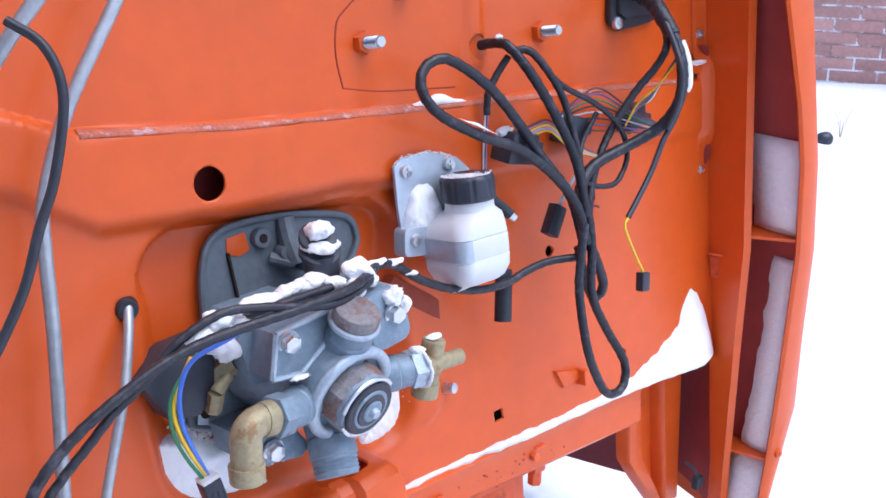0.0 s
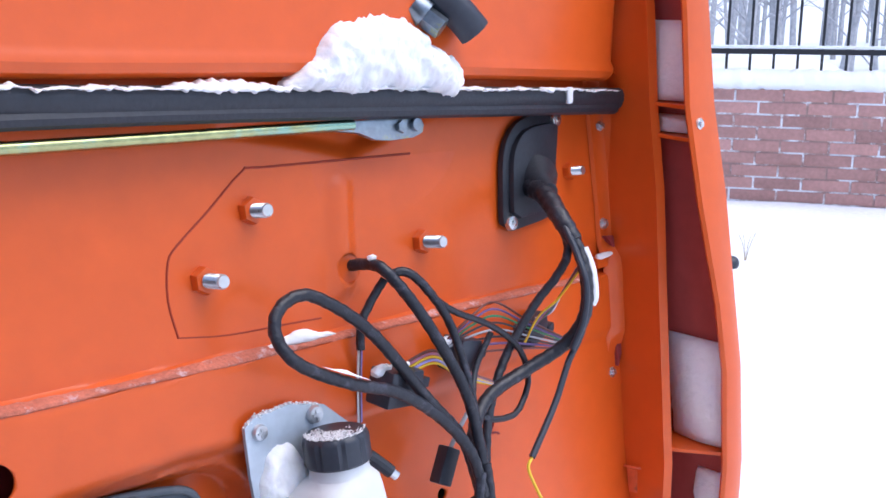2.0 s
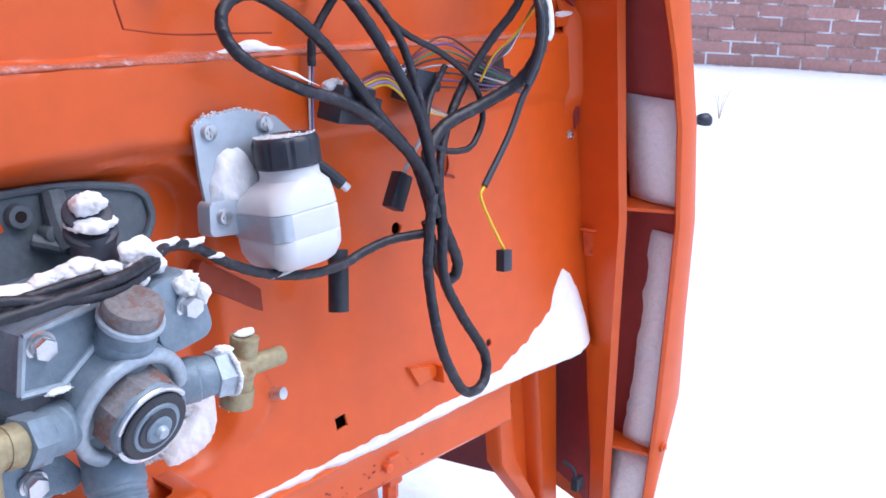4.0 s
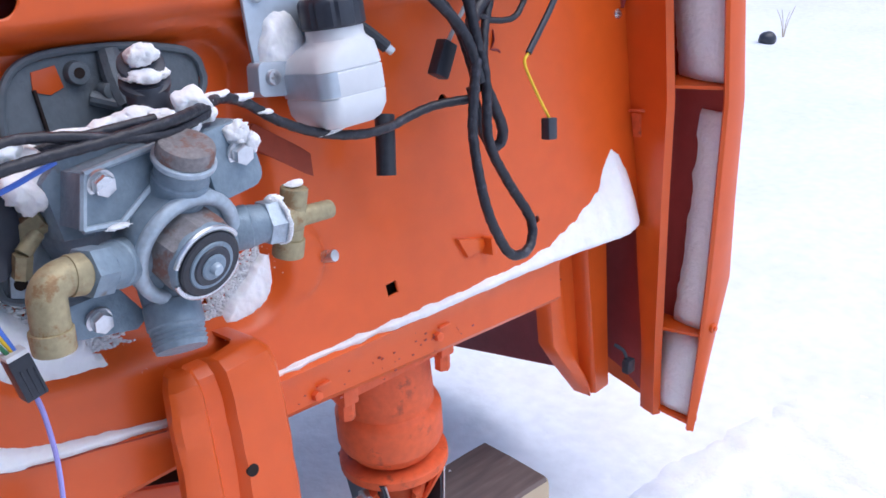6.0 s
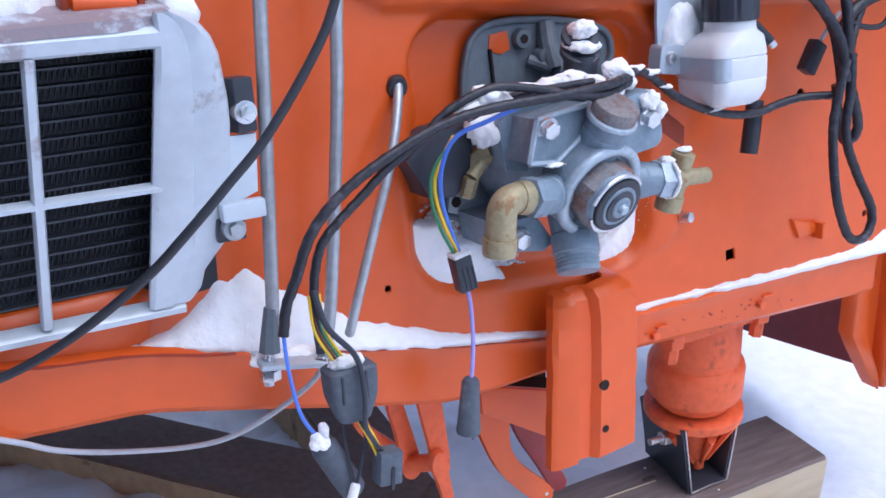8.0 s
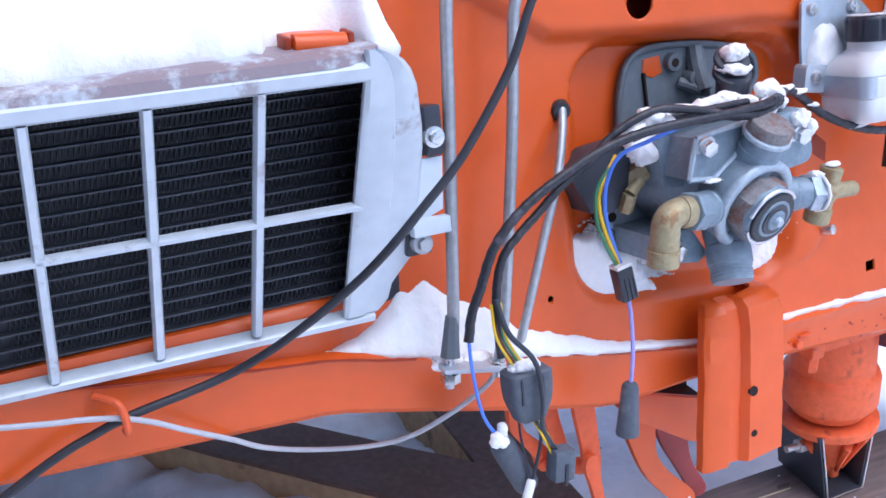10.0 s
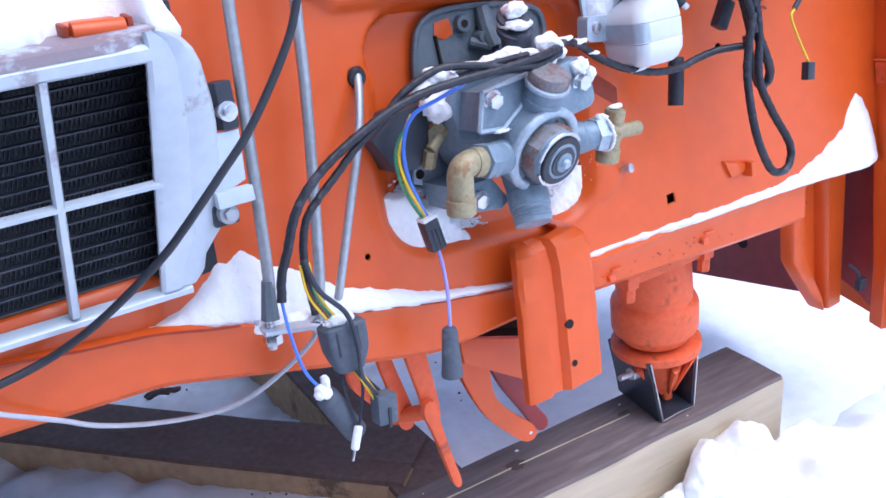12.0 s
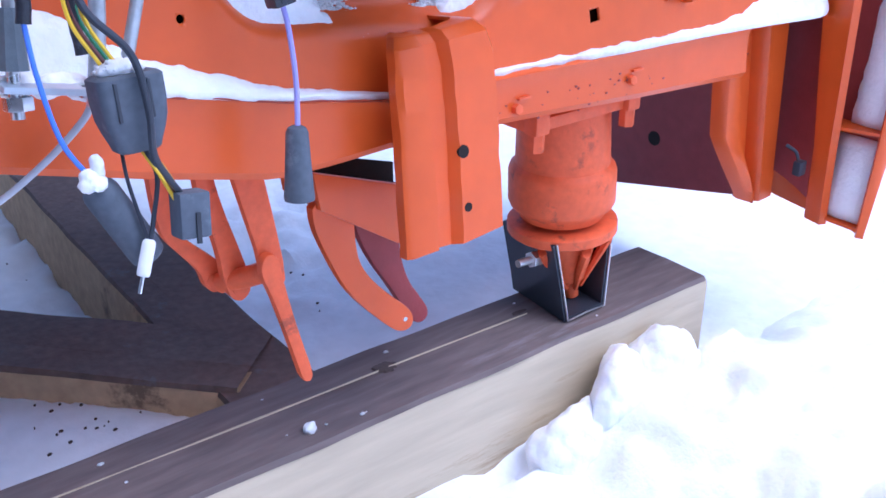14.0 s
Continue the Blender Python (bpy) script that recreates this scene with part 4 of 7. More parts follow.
for v, e0, e1, dep in ((0.506, 0.452, 0.512, 0.030), (0.503, 0.442, 0.528, 0.040), (0.494, 0.435, 0.536, 0.048), (0.475, 0.432, 0.540, 0.050), (0.44, 0.431, 0.541, 0.050), (0.40, 0.429, 0.540, 0.050), (0.36, 0.427, 0.538, 0.050), (0.3185, 0.424, 0.536, 0.050)):
    m0 = (e0 + e1) / 2 - 0.012
    rough_rows.append([(e0 + 0.001, v, dep - 0.016), (e0, v, dep - 0.004), (e0 + 0.005, v, dep), (m0 - 0.014, v + 0.001, dep + 0.003), (m0 - 0.009, v, dep - 0.005), (m0 + 0.006, v, dep - 0.005), (m0 + 0.013, v + 0.001, dep + 0.004), (e1 - 0.006, v + 0.004, dep + 0.002), (e1 - 0.001, v + 0.005, dep - 0.004), (e1, v + 0.006, dep - 0.05)])
for a, b in zip(rough_rows, rough_rows[1:]):
    for k in range(5):
        row = []
        for p, q in zip(a, b):
            r = Vector(p).lerp(Vector(q), k / 5)
            row.append(r + Vector((0.0016 * noise.noise(r * 45), 0.0012 * noise.noise(r * 50 + Vector((3, 0, 0))), 0.0016 * noise.noise(r * 40 + Vector((0, 7, 0))))))
        rows.append(row)
rows.append([Vector(p) + Vector((0, 0.003 * noise.noise(Vector(p) * 60), 0)) for p in rough_rows[-1]])
loft(bm, rows)
thicken(bm, 0.003)
bracket = part("tow_bracket", bm, ORANGE, cab, "orange channel bracket with a pressed rib")
# holes are not cut: near-black discs on the sheet paint their shade
for v, r in ((0.400, 0.0058), (0.350, 0.0042)):
    a, b = Vector((0.4845, v, 0.054)), Vector((0.533, v, 0.052))
    a.z, b.z = a.z + 0.0016 * noise.noise(a * 40 + Vector((0, 7, 0))), b.z + 0.0016 * noise.noise(b * 40 + Vector((0, 7, 0)))
    w = a.lerp(b, 0.12).z
    bm = B()
    cyl(bm, (0.490, v, w - 0.004), (0.490, v, w + 0.0007), r, seg=24)
    part("bolt_hole", bm, DARK, bracket, "near-black disc painted as the shade in a drilled hole")

# welded box arm behind the bracket, open at its top
FLIP = Matrix(((1, 0, 0, 0), (0, 0, -1, 0), (0, 1, 0, 0), (0, 0, 0, 1)))
arm = [(0.398, 0.376), (0.490, 0.343), (0.530, 0.330), (0.530, 0.266), (0.490, 0.281), (0.404, 0.338)]
bm = B()
prism(bm, arm, 0.027, 0.033, 0.002)
prism(bm, arm, -0.033, -0.027, 0.002)
prism(bm, [(0.404, 0.338), (0.490, 0.281), (0.530, 0.266), (0.530, 0.271), (0.490, 0.286), (0.405, 0.343)], -0.028, 0.028)
arm_part = part("bracket_arm", bm, ORANGE, bracket, "open-topped orange box arm", m=Matrix.Translation((0, 0.79, 0)) @ FLIP)
# near-black sheets put the shade inside the open arm into colour
bm = B()
prism(bm, [(0.408, 0.360), (0.490, 0.331), (0.529, 0.319), (0.529, 0.315), (0.490, 0.327), (0.408, 0.356)], -0.0268, 0.0268)
prism(bm, [(0.408, 0.358), (0.490, 0.329), (0.529, 0.317), (0.529, 0.340), (0.490, 0.352), (0.408, 0.384)], -0.0266, -0.0246)
part("inner_shade", bm, DARK, arm_part, "near-black sheets painting in the shade inside the arm", m=Matrix.Translation((0, 0.79, 0)) @ FLIP)

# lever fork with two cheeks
# the rear cheek is dark red to stand in for the shade on it
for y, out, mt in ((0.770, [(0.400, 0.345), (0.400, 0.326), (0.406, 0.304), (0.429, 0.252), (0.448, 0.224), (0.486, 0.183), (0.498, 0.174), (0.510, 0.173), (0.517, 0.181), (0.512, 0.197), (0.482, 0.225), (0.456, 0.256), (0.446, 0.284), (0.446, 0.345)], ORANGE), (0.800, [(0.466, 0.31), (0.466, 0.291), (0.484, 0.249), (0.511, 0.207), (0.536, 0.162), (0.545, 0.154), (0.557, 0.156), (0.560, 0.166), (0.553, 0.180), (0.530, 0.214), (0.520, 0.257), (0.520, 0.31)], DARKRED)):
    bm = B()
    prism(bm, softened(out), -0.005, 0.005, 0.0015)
    fork = part("fork_cheek", bm, mt, cab, "curved orange fork cheek with a pin eye" if mt is ORANGE else "curved rear fork cheek, its shade painted in dark red", m=Matrix.Translation((0, y, 0)) @ FLIP)
    if mt is ORANGE:
        bm = B()
        cyl(bm, (0.505, y - 0.0055, 0.187), (0.505, y - 0.004, 0.187), 0.0025, seg=12)
        part("pin_eye", bm, SNOW, fork, m=ONE)
# step links and lever below the member
bm = B()
prism(bm, [(0.312, 0.412), (0.342, 0.408), (0.352, 0.350), (0.359, 0.305), (0.360, 0.285), (0.354, 0.276), (0.345, 0.276), (0.338, 0.290), (0.334, 0.320), (0.323, 0.365)], -0.004, 0.004, 0.002)
part("lever_arm", bm, RUSTY, cab, "flat orange lever arm below the member", m=Matrix.Translation((0, 0.755, 0)) @ FLIP)
bm = B()
prism(bm, softened([(0.330, 0.309), (0.334, 0.319), (0.343, 0.320), (0.349, 0.311), (0.351, 0.294), (0.356, 0.268), (0.366, 0.225), (0.3765, 0.186), (0.374, 0.177), (0.3655, 0.179), (0.358, 0.208), (0.347, 0.250), (0.337, 0.284), (0.331, 0.298)], 1), -0.0045, 0.0045, 0.002)
part("lever", bm, RUSTY, cab, "orange lever bar hanging below the member", m=Matrix.Translation((0, 0.744, 0)) @ FLIP)
bm = B()
tube(bm, [(0.346, 0.748, 0.302), (0.336, 0.768, 0.290), (0.320, 0.80, 0.275)], 0.0100, 14, 3)
part("link_bar", bm, RUSTY, cab, "round orange pin between the links", m=ONE)
LINKS = (([(0.266, 0.402), (0.268, 0.36), (0.272, 0.330), (0.290, 0.306), (0.305, 0.286), (0.308, 0.270), (0.317, 0.261), (0.328, 0.266), (0.331, 0.279), (0.324, 0.293), (0.308, 0.309), (0.292, 0.325), (0.285, 0.345), (0.283, 0.402)], 0.812, 0.317, 0.275),
         ([(0.296, 0.402), (0.300, 0.36), (0.312, 0.320), (0.316, 0.280), (0.321, 0.264), (0.331, 0.258), (0.341, 0.265), (0.342, 0.280), (0.332, 0.316), (0.318, 0.364), (0.312, 0.402)], 0.788, 0.330, 0.273))
for outline, y, ex, ez in LINKS:
    bm = B()
    prism(bm, softened(outline), -0.005, 0.005, 0.0015)
    link = part("eye_link", bm, RUSTY, cab, "flat orange link with an eye", m=Matrix.Translation((0, y, 0)) @ FLIP)
    bm = B()
    cyl(bm, (ex, y - 0.0062, ez), (ex, y - 0.004, ez), 0.0075, 0.0070, 18, 0.0012)
    part("pin_head", bm, RUSTY, link, m=ONE)

# mounting cylinder (cab support) and its flange
mount = part("mount_plate", box(B(), (0.728, 0.785, 0.372), (0.165, 0.10, 0.014), bev=0.003), RUSTY, cab, m=ONE)
bm = B()
rings(bm, (0.760, 0.80, 0.372), (0.766, 0.80, 0.226), [(0, 0.054), (0.04, 0.056), (0.06, 0.053), (0.42, 0.055), (0.54, 0.0555), (0.57, 0.0615), (0.61, 0.0635), (0.86, 0.0635), (0.90, 0.061), (0.93, 0.055), (1.0, 0.050)], 40)
cylinder = part("mount_cylinder", bm, RUSTY, mount, "dusty orange rubber mount housing", m=ONE)
bm = B()
rings(bm, (0.768, 0.80, 0.221), (0.769, 0.80, 0.204), [(0, 0.045), (0.05, 0.062), (0.2, 0.066), (0.8, 0.066), (0.95, 0.063), (1.0, 0.04)], 40)
part("mount_flange", bm, RUSTY, mount, m=ONE)
bm = B()
rings(bm, (0.769, 0.80, 0.198), (0.785, 0.792, 0.112), [(0, 0.046), (0.45, 0.030), (0.7, 0.020), (0.72, 0.010), (1.0, 0.009)], 16)
part("mount_stem", bm, RUSTY, mount, m=ONE)
for a in (200, 255, 310):
    bm = B()
    c, s = math.cos(radians(a)), math.sin(radians(a))
    tube(bm, [(0.770 + 0.055 * c, 0.80 + 0.055 * s, 0.198), (0.774 + 0.038 * c, 0.798 + 0.038 * s, 0.168), (0.783 + 0.012 * c, 0.793 + 0.012 * s, 0.130)], 0.012, 8, 4, 0.007, flat=0.5)
    part("mount_rib", bm, RUSTY, mount, m=ONE)
for x in (0.655, 0.795):
    bm = B()
    box(bm, (x, 0.737, 0.377), (0.02, 0.02, 0.026), bev=0.003)
    cyl(bm, (x, 0.737, 0.365), (x, 0.737, 0.345), 0.009, seg=6)
    part("mount_bolt", bm, RUSTY, mount, m=ONE)
for u in (0.60, 0.765):
    bm = B()
    cyl(bm, (u, 0.412, 0.0), (u, 0.412, 0.009), 0.0055, seg=6, bev=0.001)
    box(bm, (u + 0.010, 0.421, 0.005), (0.016, 0.0025, 0.005), bev=0.001)
    part("member_bolt", bm, RUSTY, cab)

rnd = random.Random(31)
bm = B()
for k in range(36):
    u, v = rnd.gauss(0.72, 0.08), rnd.gauss(0.412, 0.009)
    if v < lerp(u, LEDGE) - 0.012:
        s = rnd.uniform(0.0004, 0.0014)
        lump(bm, at(u, v, 0.0042), (s * 1.6, 0.0008, s), 0.6, k, 200, 1)
solo("rust_specks", bm, DARKRED, "dark rust specks flaking on the cross member", "rust", ONE, kind="stuff")

# angle bracket and apron near the pillar
bm = B()
GA = [(0.172, 1.084), (0.20, 1.063), (0.24, 1.033), (0.278, 1.006), (0.40, 0.993), (0.425, 0.990)]
GB = [(0.172, 1.088), (0.198, 1.081), (0.24, 1.055), (0.28, 1.034), (0.394, 1.013), (0.425, 1.010)]
GC = [(0.172, 1.095), (0.212, 1.091), (0.381, 1.069), (0.425, 1.063)]
GD = [(0.172, 1.132), (0.363, 1.117), (0.425, 1.112)]
rows = []
for z in (0.425, 0.40, 0.34, 0.28, 0.255, 0.23, 0.21, 0.19, 0.172):
    a, b, c, d = [lerp(z, g) for g in (GA, GB, GC, GD)]
    rows.append([(a - 0.002, 0.772, z), (a, 0.754, z), (a + 0.003, 0.750, z), (b - 0.003, 0.746, z), (b, 0.747, z), (b + 0.003, 0.762, z), (c - 0.004, 0.768, z), (c - 0.002, 0.750, z), (c + 0.002, 0.745, z), (d - 0.004, 0.747, z), (d, 0.752, z), (d + 0.004, 0.772, z)])
loft(bm, rows)
thicken(bm, 0.003)
part("gusset", bm, ORANGE, cab, "folded orange gusset beside the pillar", m=ONE)
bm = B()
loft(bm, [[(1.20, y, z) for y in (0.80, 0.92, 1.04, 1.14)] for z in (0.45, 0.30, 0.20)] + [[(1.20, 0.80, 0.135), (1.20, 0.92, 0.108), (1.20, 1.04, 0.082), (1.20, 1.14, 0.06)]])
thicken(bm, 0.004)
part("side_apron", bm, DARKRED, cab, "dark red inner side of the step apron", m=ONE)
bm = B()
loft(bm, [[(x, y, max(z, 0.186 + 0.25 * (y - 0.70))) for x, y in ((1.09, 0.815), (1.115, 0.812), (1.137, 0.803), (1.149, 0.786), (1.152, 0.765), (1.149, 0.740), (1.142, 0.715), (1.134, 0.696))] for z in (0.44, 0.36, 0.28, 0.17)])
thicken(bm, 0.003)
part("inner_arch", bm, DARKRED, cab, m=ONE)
# apron hole is a near-black disc, its shade painted rather than cut
bm = B()
cyl(bm, (1.1955, 1.01, 0.170), (1.1985, 1.01, 0.170), 0.012, seg=20)
part("apron_hole", bm, DARK, cab, m=ONE)
bm = B()
tube(bm, [(1.094, 0.715, 0.262), (1.098, 0.702, 0.255), (1.10, 0.697, 0.24)], 0.0025, 6, 4)
box(bm, (1.10, 0.695, 0.235), (0.016, 0.012, 0.02), bev=0.003)
part("wire_clip", bm, PLASTIC, cab, m=ONE)

# black steel shoe on the beam, open towards the front
shoe = thing("support_shoe", (0.77, 0.80, 0.103), "black steel U-shaped support shoe bolted on the beam", "support bracket")
bm = B()
for lo, hi in (((0.742, 0.754), (0.716, 0.733)), ((0.805, 0.815), (0.811, 0.822))):
    loft(bm, [[(lo[0], 0.757, 0.105), (lo[1], 0.860, 0.105)], [((lo[0] + hi[0]) / 2, 0.757, 0.16), ((lo[1] + hi[1]) / 2, 0.86, 0.16)], [(hi[0], 0.758, 0.213), (hi[1], 0.86, 0.205)]])
loft(bm, [[(0.742, 0.757, 0.105), (0.805, 0.757, 0.105)], [(0.754, 0.860, 0.105), (0.815, 0.860, 0.105)]])
loft(bm, [[(0.754, 0.860, 0.105), (0.815, 0.860, 0.105)], [(0.733, 0.862, 0.20), (0.822, 0.862, 0.20)]])
thicken(bm, 0.004)
part("shoe_plate", bm, PLASTIC, shoe, m=ONE)
bm = B()
tube(bm, [(0.716, 0.756, 0.213), (0.7415, 0.755, 0.106), (0.775, 0.755, 0.1075), (0.805, 0.755, 0.106), (0.811, 0.756, 0.210)], 0.0013, 6, 1)
part("bare_edge", bm, STEEL, shoe, "bare bright cut edge", m=ONE)
bm = B()
cyl(bm, (0.728, 0.79, 0.183), (0.708, 0.79, 0.184), 0.010, seg=6, bev=0.001)
cyl(bm, (0.708, 0.79, 0.184), (0.688, 0.79, 0.185), 0.0048, seg=12)
part("shoe_bolt", bm, STEEL, shoe, "zinc bolt and nut", m=ONE)

# ---- brake valve on its grey base casting ----
valve = thing("brake_valve", at(0.45, 0.55, 0.0), "grey cast brake valve with brass fittings bolted to the panel", "brake valve")
base_out = [(0.379, 0.700), (0.381, 0.724), (0.385, 0.742), (0.391, 0.758), (0.403, 0.769), (0.423, 0.774), (0.46, 0.7735), (0.50, 0.769), (0.538, 0.760), (0.552, 0.753), (0.558, 0.741), (0.553, 0.718), (0.50, 0.66), (0.44, 0.60), (0.396, 0.585), (0.356, 0.594), (0.347, 0.606), (0.352, 0.630), (0.372, 0.668)]
bm = B()
prism(bm, base_out, -0.026, -0.014, 0.002)
base = part("base_casting", bm, BASEGREY, valve, "dark grey cast base plate with a raised rim")
bm = B()
ring_pts = [(x, y, -0.0125) for x, y in base_out]
tube(bm, ring_pts + [ring_pts[0]], 0.0036, 8, 4)
part("rim", bm, BASEGREY, base)
bm = B()
cyl(bm, (0.448, 0.756, -0.016), (0.448, 0.756, -0.006), 0.0105, 0.009, 20, 0.001)
part("boss", bm, BASEGREY, base)
# near-black disc paints the dark of the boss hole
bm = B()
cyl(bm, (0.448, 0.756, -0.0065), (0.448, 0.756, -0.0055), 0.0045, seg=14)
part("boss_hole", bm, DARK, base)
bm = B()
prism(bm, [(0.411, 0.748), (0.413, 0.763), (0.433, 0.765), (0.436, 0.747), (0.424, 0.743)], -0.015, -0.0128, 0.0005)
part("window", bm, ORANGE, base, "orange panel seen through a slot")
bm = B()
box(bm, (0.4135, 0.722, -0.012), (0.0022, 0.055, 0.005), Euler((0, 0, 0.07)).to_matrix())
part("web", bm, DARK, base)
bm = B()
tube(bm, [(0.478, 0.768, -0.014), (0.476, 0.745, -0.006), (0.478, 0.725, 0.0)], 0.010, 10, 4)
cyl(bm, (0.468, 0.738, -0.014), (0.468, 0.738, 0.0), 0.008, 0.0065, 14, 0.001)
cyl(bm, (0.484, 0.724, -0.014), (0.484, 0.722, 0.010), 0.0075, 0.006, 14, 0.001)
tube(bm, [(0.455, 0.735, -0.012), (0.465, 0.730, -0.006), (0.475, 0.725, 0.0)], 0.006, 10, 4)
part("inner_web", bm, BASEGREY, base)
bm = B()
prism(bm, [(0.292, 0.664), (0.304, 0.674), (0.326, 0.686), (0.362, 0.690), (0.362, 0.640), (0.340, 0.622), (0.313, 0.626)], -0.012, 0.030, 0.004)
part("side_box", bm, PLASTIC, valve, "black plastic switch box")
bm = B()
cyl(bm, (0.360, 0.650, 0.02), (0.378, 0.662, 0.035), 0.010, seg=6)
cyl(bm, (0.352, 0.622, 0.03), (0.355, 0.640, 0.036), 0.0075, seg=6)
cyl(bm, (0.355, 0.640, 0.036), (0.370, 0.652, 0.034), 0.0065, 0.006, 12)
part("switch_nut", bm, BRASS, valve, "small dull brass union")
bm = B()
prism(bm, [(0.353, 0.598), (0.356, 0.614), (0.366, 0.622), (0.384, 0.634), (0.414, 0.632), (0.412, 0.594), (0.372, 0.591)], -0.016, -0.0100, 0.0015)
part("foot_flange", bm, CASTLIGHT, base, "light machined foot of the base casting")
# bolt hole shown by a near-black disc, its shade in the colour
bm = B()
cyl(bm, (0.363, 0.607, -0.013), (0.363, 0.607, -0.0095), 0.0055, seg=16)
part("base_bolt_hole", bm, DARK, base)
bm = B()
coil = [(0.392 + 0.011 * math.cos(a), 0.660 + 0.0016 * a, 0.030 + 0.011 * math.sin(a)) for a in np.linspace(0, 6.2832 * 3, 40)]
tube(bm, coil, 0.0022, 7, 2)
part("return_spring", bm, CAST, valve, "small grey return spring")

C0, C1, C2 = Vector((0.440, 0.650, 0.0)), Vector((0.449, 0.633, 0.078)), Vector((0.454, 0.612, 0.126))
AX = (C2 - C1).normalized()
bm = B()
rings(bm, C0, C1, [(0, 0.060), (0.45, 0.054), (0.62, 0.046), (0.8, 0.043), (1.0, 0.041)], 32)
body = part("valve_body", bm, CAST, valve, "rough grey cast aluminium body")
bm = B()
rings(bm, C1 - AX * 0.012, C1 + AX * 0.031, [(0, 0.041), (0.2, 0.046), (0.72, 0.0472), (0.85, 0.0466), (0.96, 0.0445), (1.0, 0.0418), (0.96, 0.0390), (0.80, 0.0375)], 44)
part("body_ring", bm, CAST, body, "rounded cast ring round the boss")
bm = B()
q = AX.to_track_quat("Z", "Y").to_matrix()
hoop = [C1 + AX * 0.026 + q @ Vector((0.0425 * math.cos(a), 0.0425 * math.sin(a), 0)) for a in np.linspace(0, 2 * math.pi, 41)]
tube(bm, hoop, 0.0058, 12, 2)
part("ring_bead", bm, CASTLIGHT, body, "worn bright bead of the ring")
bm = B()
rings(bm, C1 + AX * 0.015, C2 - AX * 0.008, [(0, 0.0335), (0.93, 0.0335), (1.0, 0.0320)], 8)
part("hex_boss", bm, CASTRUST, body, "eight-sided boss with rust bloom")
bm = B()
q = AX.to_track_quat("Z", "Y").to_matrix()
for a0, a1 in ((20, 155), (185, 330)):
    arc = [C2 - AX * 0.003 + q @ Vector((0.0292 * math.cos(radians(a)), 0.0292 * math.sin(radians(a)), 0)) for a in np.linspace(a0, a1, 18)]
    tube(bm, arc, 0.0023, 8, 2)
part("collar_lip", bm, STEEL, body, "bare bright collar lip")
bm = B()
rings(bm, C2 - AX * 0.012, C2 - AX * 0.003, [(0, 0.0310), (0.8, 0.0306), (1.0, 0.0292)], 36)
part("port_collar", bm, CAST, body)
bm = B()
rings(bm, C2 - AX * 0.010, C2 + AX * 0.001, [(0, 0.0268), (0.9, 0.0268), (1.0, 0.0255)], 32)
part("rubber_ring", bm, BLACK, body, "black rubber sealing ring")
for r0, r1 in ((0.0200, 0.0192), (0.0168, 0.0155)):
    bm = B()
    rings(bm, C2 - AX * 0.002, C2 + AX * (0.0022 if r0 > 0.018 else 0.0036), [(0, r0), (0.7, r0), (1.0, r1)], 32)
    part("grey_ring", bm, CAST if r0 > 0.018 else PLASTIC, body)
bm = B()
rings(bm, C2, C2 + AX * 0.0055, [(0, 0.0108), (0.8, 0.0108), (1.0, 0.0095)], 24)
part("inner_ring", bm, CAST, body)
bm = B()
rings(bm, C2 + AX * 0.002, C2 + AX * 0.010, [(0, 0.0052), (0.7, 0.0050), (1.0, 0.004)], 16)
part("centre_pin", bm, CASTLIGHT, body)

# mounting lugs of the body
bm = B()
lug = [(0.388, 0.696), (0.446, 0.703), (0.442, 0.679), (0.407, 0.655), (0.378, 0.658)]
prism(bm, [(0.372, 0.690), (0.388, 0.704), (0.450, 0.708), (0.46, 0.66), (0.42, 0.640), (0.378, 0.645)], -0.014, 0.060, 0.003)
prism(bm, lug, 0.05, 0.098, 0.003)
part("upper_lug", bm, CAST, body)
bm = B()
edge = [Vector((x, y, 0.0985)) for x, y in lug]
for a, b in zip(edge, edge[1:] + edge[:1]):
    tube(bm, [a, b], 0.0028, 6, 2)
part("lug_rim", bm, CASTLIGHT, body)
bm = B()
prism(bm, rounded(0.505, 0.678, 0.046, 0.056, 0.012, 4, 8), -0.01, 0.100, 0.003)
part("right_lug", bm, CAST, body)
bm = B()
prism(bm, [(0.364, 0.598), (0.408, 0.600), (0.428, 0.570), (0.416, 0.562), (0.368, 0.570)], -0.01, 0.062, 0.003)
part("lower_lug", bm, CAST, body)
for u, v, w in ((0.398, 0.688, 0.098), (0.511, 0.683, 0.100), (0.387, 0.582, 0.062)):
    bm = B()
    cyl(bm, (u, v, w), (u, v - 0.001, w + 0.0025), 0.0105, seg=20)
    cyl(bm, (u, v - 0.001, w + 0.0025), (u, v - 0.003, w + 0.0105), 0.0084, seg=6, bev=0.0008)
    part("bolt", bm, STEEL, valve, "bright zinc hexagon bolt")


def port(a, b, r, turns):
    bm = B()
    prof = [(0, r * 1.25), (0.25, r * 1.08), (0.5, r), (0.52, r * 1.05), (0.75, r * 1.05), (0.77, r * 0.98)]
    for k in range(turns):
        prof += [(0.80 + 0.19 * k / turns, r * 1.0), (0.80 + 0.19 * (k + 0.5) / turns, r * 0.93)]
    prof.append((1.0, r * 0.92))
    rings(bm, a, b, prof, 24)
    return bm


part("top_port", port((0.451, 0.636, 0.080), (0.456, 0.692, 0.118), 0.0205, 1), CAST, body)
bm = B()
